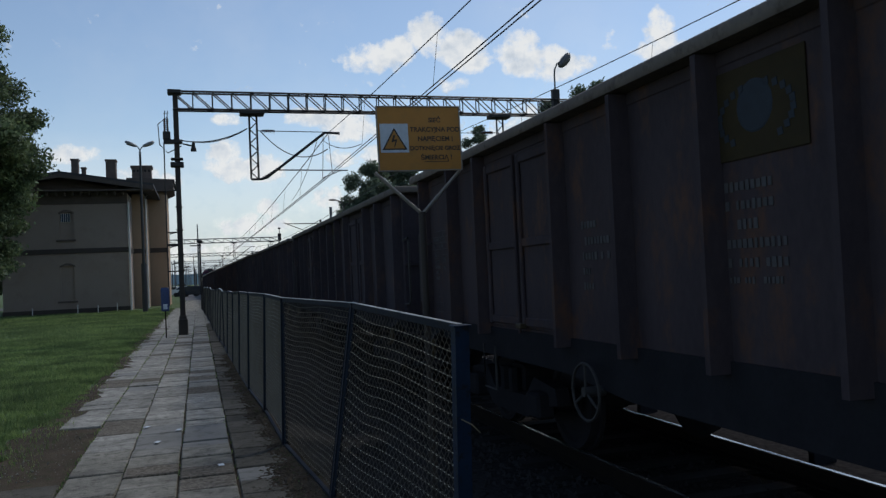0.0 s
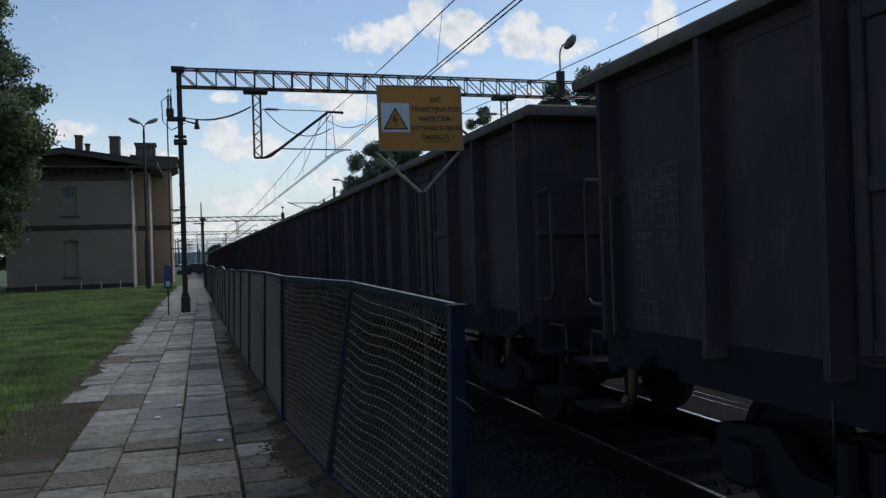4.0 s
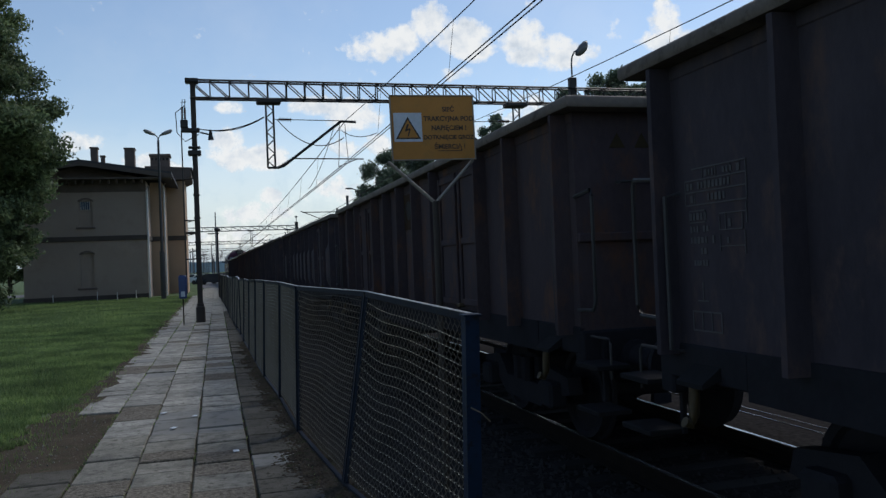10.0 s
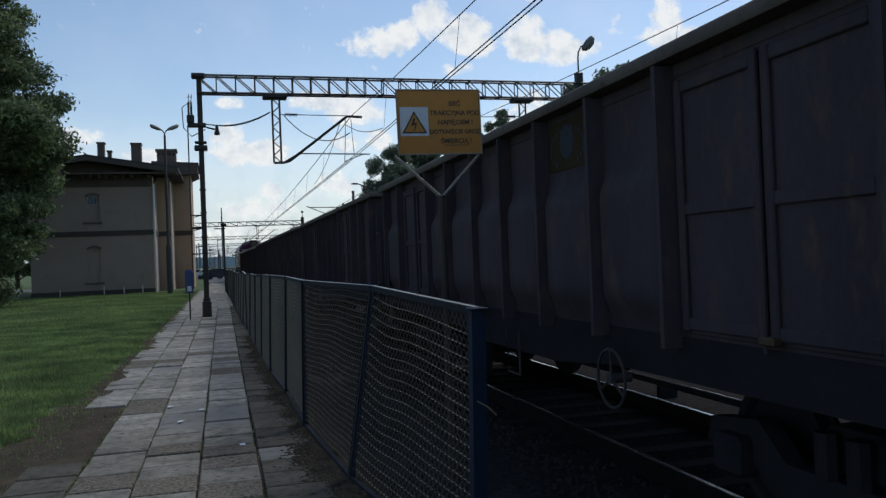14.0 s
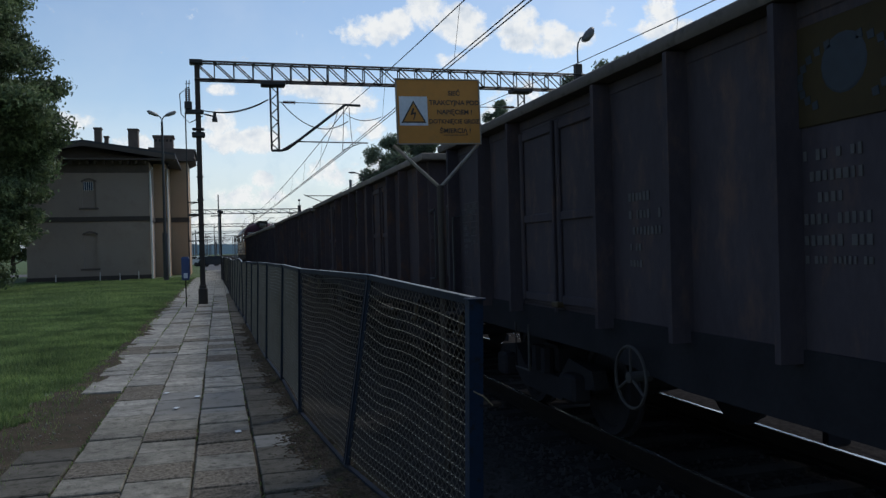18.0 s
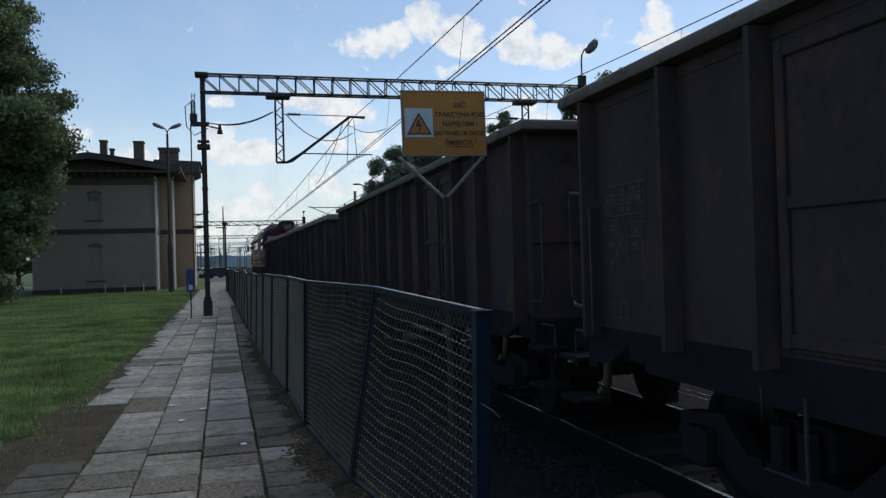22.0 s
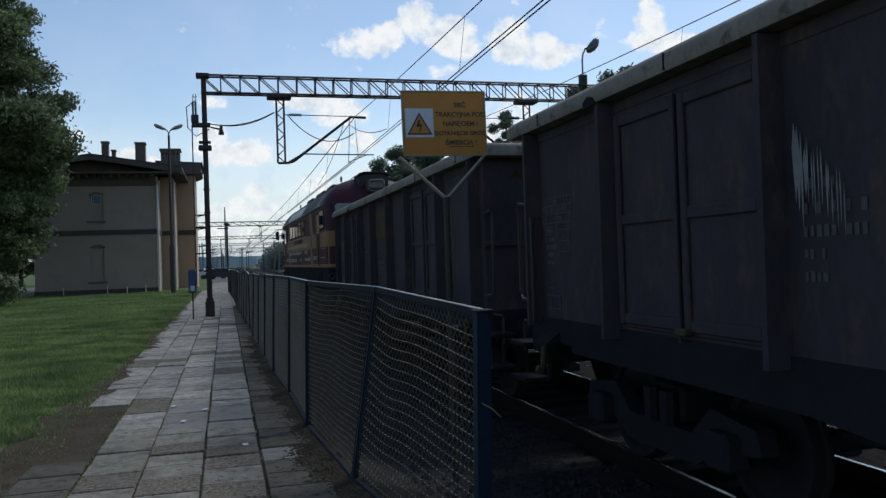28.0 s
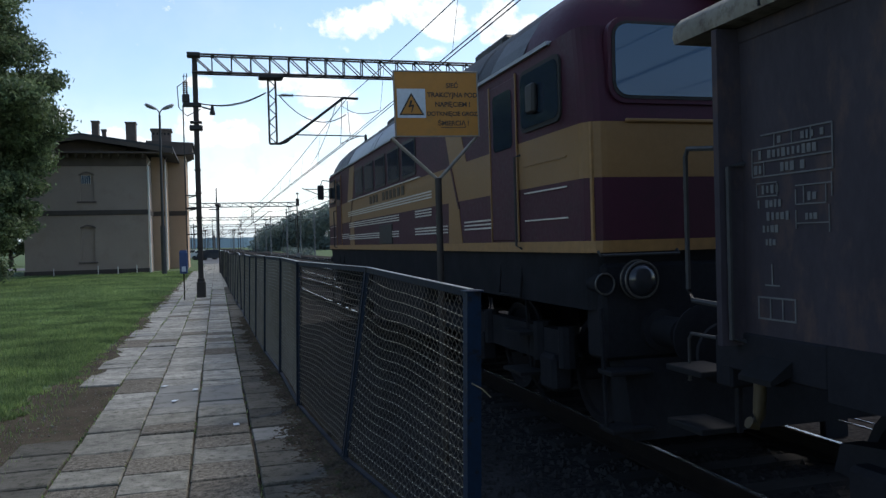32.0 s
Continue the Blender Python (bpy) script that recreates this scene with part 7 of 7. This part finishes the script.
K = 1100
yy = 3.5 + 30 * r.uniform(0, 1, K) ** 1.4
xx = r.choice([-1.237, -0.737, -0.237, 0.263, 0.755], K, p=[0.38, 0.14, 0.1, 0.13, 0.25]) + r.normal(0, 0.012, K)
hh, ang = r.uniform(0.006, 0.022, K), r.uniform(0, 6.283, K)
ww = 0.004 + 0.0006 * yy
gv = np.stack([np.stack([xx - np.cos(ang) * ww, yy - np.sin(ang) * ww, np.full(K, -0.02)], 1), np.stack([xx + np.cos(ang) * ww, yy + np.sin(ang) * ww, np.full(K, -0.02)], 1), np.stack([xx + r.normal(0, 0.012, K), yy + r.normal(0, 0.012, K), hh], 1)], 1).reshape(-1, 3)
tagged(new("joint_weeds", raw("joint_weeds", gv.tolist(), np.arange(3 * K).reshape(-1, 3).tolist(), M_BLADE)), "tiny weeds growing in the joints of the slabs", "weeds", kind="stuff")

K = 6000
yy = 2.2 + 14 * r.uniform(0, 1, K) ** 1.5
xx = np.where(r.uniform(0, 1, K) < 0.8, r.uniform(1.25, 3.5, K), r.uniform(3.6, 5.0, K))
sz = r.uniform(0.018, 0.045, K)
oct_ = np.array([(1, 0, 0), (-1, 0, 0), (0, 1, 0), (0, -1, 0), (0, 0, 1), (0, 0, -1)])
sv = (oct_[None] * r.uniform(0.6, 1.2, (K, 6, 1)) + r.normal(0, 0.18, (K, 6, 3))) * sz[:, None, None] + np.stack([xx, yy, np.full(K, -0.292)], 1)[:, None]
fo = np.array([(0, 2, 4), (2, 1, 4), (1, 3, 4), (3, 0, 4), (2, 0, 5), (1, 2, 5), (3, 1, 5), (0, 3, 5)])
sf = (fo[None] + 6 * np.arange(K)[:, None, None]).reshape(-1, 3)
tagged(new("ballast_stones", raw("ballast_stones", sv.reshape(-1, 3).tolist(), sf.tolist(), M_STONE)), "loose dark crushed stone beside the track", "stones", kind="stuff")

mark = lettering("UIC", 0.14, 0, 0, wagons[9], M_MARK, pose(-HALF - 0.0075, -5.88, 1.79, 0, 0, -90), y=0)
mark["label"] = "worn white lettering UIC"

# ---- platform slabs ----
pavement = thing("platform_pavement", "worn grey concrete slabs of the platform path", "pavement", kind="structure")
rs = random.Random(21)
shapes = {}


def slab_mesh(ln, var, material):
    key = (ln, var, material.name)
    if key not in shapes:
        j = random.Random(int(ln * 100) * 7 + var)
        g = Geo().box(-0.2425, 0.2425, -ln / 2 + 0.009, ln / 2 - 0.009, -0.06, 0, 0.010)
        g.v = [(x + j.uniform(-0.003, 0.003), y + j.uniform(-0.003, 0.003), z) for x, y, z in g.v]
        shapes[key] = g.mesh("slab", material)
    return shapes[key]


# joints of each column along the path, as they lie; further on they run at random
JOINTS = {-1.487: [10.99, 11.51, 12.03, 12.56, 13.0, 13.43, 13.95, 14.44, 15.1, 15.73],
          -0.987: [6.85, 7.35, 7.79, 8.2, 8.62, 9.3, 9.95, 10.32, 10.85, 11.38, 11.85, 12.33, 12.85, 13.35, 13.86, 14.36, 15.0, 15.6],
          -0.487: [6.55, 7.05, 7.48, 7.92, 8.32, 8.83, 9.2, 10.1, 10.66, 11.14, 11.85, 12.56, 13.25, 13.93, 14.6, 15.27],
          0.013: [6.2, 6.69, 7.23, 7.65, 8.08, 8.52, 9.06, 9.4, 9.92, 10.42, 10.83, 11.27, 11.71, 12.35, 12.9, 13.45, 14.2, 14.86],
          0.513: [6.4, 6.86, 7.34, 7.82, 8.24, 8.68, 9.18, 9.62, 10.07, 10.5, 10.95, 11.43, 11.87, 12.31, 13.0, 13.69]}
# slabs with exposed pebbles: column, from, to
PEBBLED = ((-0.987, 6.85, 7.35), (-0.987, 10.3, 11.4), (-0.487, 6.5, 7.05), (-0.487, 7.9, 8.35), (0.013, 7.2, 8.1), (0.013, 6.2, 6.7))
far = Geo()
near = []
for cx, js in JOINTS.items():
    y = js[-1]
    while y < (62 if cx < -1.2 else 88):
        y += rs.choice((0.5, 0.5, 0.5, 0.35, 0.7))
        js.append(y)
    if cx > -1.2:
        while js[0] > -11:
            js.insert(0, js[0] - 0.5)
    near += [(cx, (a + b) / 2, b - a) for a, b in zip(js, js[1:])]
for cx, y, ln in [(-1.49, 4.2 + 0.5 * k, 0.5) for k in range(8)] + [(-1.49, 3.7 - 0.5 * k, 0.5) for k in range(30)] + near:
    shift = 0.006 * noise.noise((cx * 3, y * 0.6, 1)) * 2
    if y < 36:
        q = rs.random()
        smooth_spot = (-0.6 < cx < -0.3 and 9.2 < y < 10.5) or (-0.1 < cx < 0.2 and 8.9 < y < 10.6) or (cx > 0.4 and 7.3 < y < 7.82)
        pebbled = y < 6.3 or any(abs(cx - a) < 0.1 and b < y < c for a, b, c in PEBBLED) or (y > 11.6 and q < 0.14)
        sm = M_SLAB3 if smooth_spot or (q > 0.96 and y > 11) else (M_SLAB4 if cx > 0.4 or (cx < -1.2 and y < 8.4) else (M_SLAB2 if pebbled else (M_SLAB5 if y < 9 else M_SLAB)))
        ob = part("slab", slab_mesh(round(ln, 2), rs.randrange(3), sm), sm, pavement)
        ob.matrix_basis = pose(cx + shift, y, rs.uniform(-0.010, 0.008), rs.uniform(-0.8, 0.8), rs.uniform(-0.6, 0.6), rs.uniform(-0.8, 0.8))
    else:
        far.box(cx - 0.243, cx + 0.243, y - ln / 2 + 0.008, y + ln / 2 - 0.008, -0.06, rs.uniform(-0.008, 0.006))
# soil and crumbs washed up against the foot of the fence
def fence_foot(y):
    for (ya, xa, _, _), (yb, xb, _, _) in zip(POSTS, POSTS[1:]):
        if y <= yb:
            return xa + (xb - xa) * (y - ya) / (yb - ya)
    return POSTS[-1][1]


nx, ny = 60, 900
sv = []
for a in range(ny + 1):
    y = 3.6 + 16.4 * a / ny
    foot = fence_foot(max(y, 4.0))
    wide = 0.24 + 0.10 * noise.noise((y * 0.55, 3, 0)) + max(0.0, 0.07 * (8.0 - y))
    for b in range(nx + 1):
        x = foot + 0.10 - 0.95 * b / nx
        u = (foot - x) / wide
        grit = noise.noise((x * 13, y * 12, 0)) * 0.55 + noise.noise((x * 34, y * 32, 4)) * 1.2 + noise.noise((x * 4, y * 3, 8)) * 0.25
        sv.append((x, y, 0.004 + 0.026 * (0.6 - u + 0.8 * grit) if u < 1.6 else -0.05))
sv = [(x, y, max(-0.05, min(z, 0.026))) for x, y, z in sv]
sf = [(a * (nx + 1) + b, a * (nx + 1) + b + 1, (a + 1) * (nx + 1) + b + 1, (a + 1) * (nx + 1) + b) for a in range(ny) for b in range(nx)]
tagged(new("soil_strip", raw("soil_strip", sv, sf, M_DIRT)), "dark crumbly soil washed over the slabs along the fence", "soil", kind="stuff")
tagged(part("slab_run", far, M_SLAB, pavement), kind="stuff")
for x, y in ((-0.5, 9.48), (-0.67, 10.55), (-0.29, 10.14), (0.14, 7.98)):
    solid("paper_scrap", Geo().box(-0.026, 0.026, -0.04, 0.04, 0, 0.004), M_SIGNWHITE, "small white scrap of paper on the slabs", "litter", group="paper scraps", at=pose(x, y, 0.012, 0, 0, 50 * x))

motions()
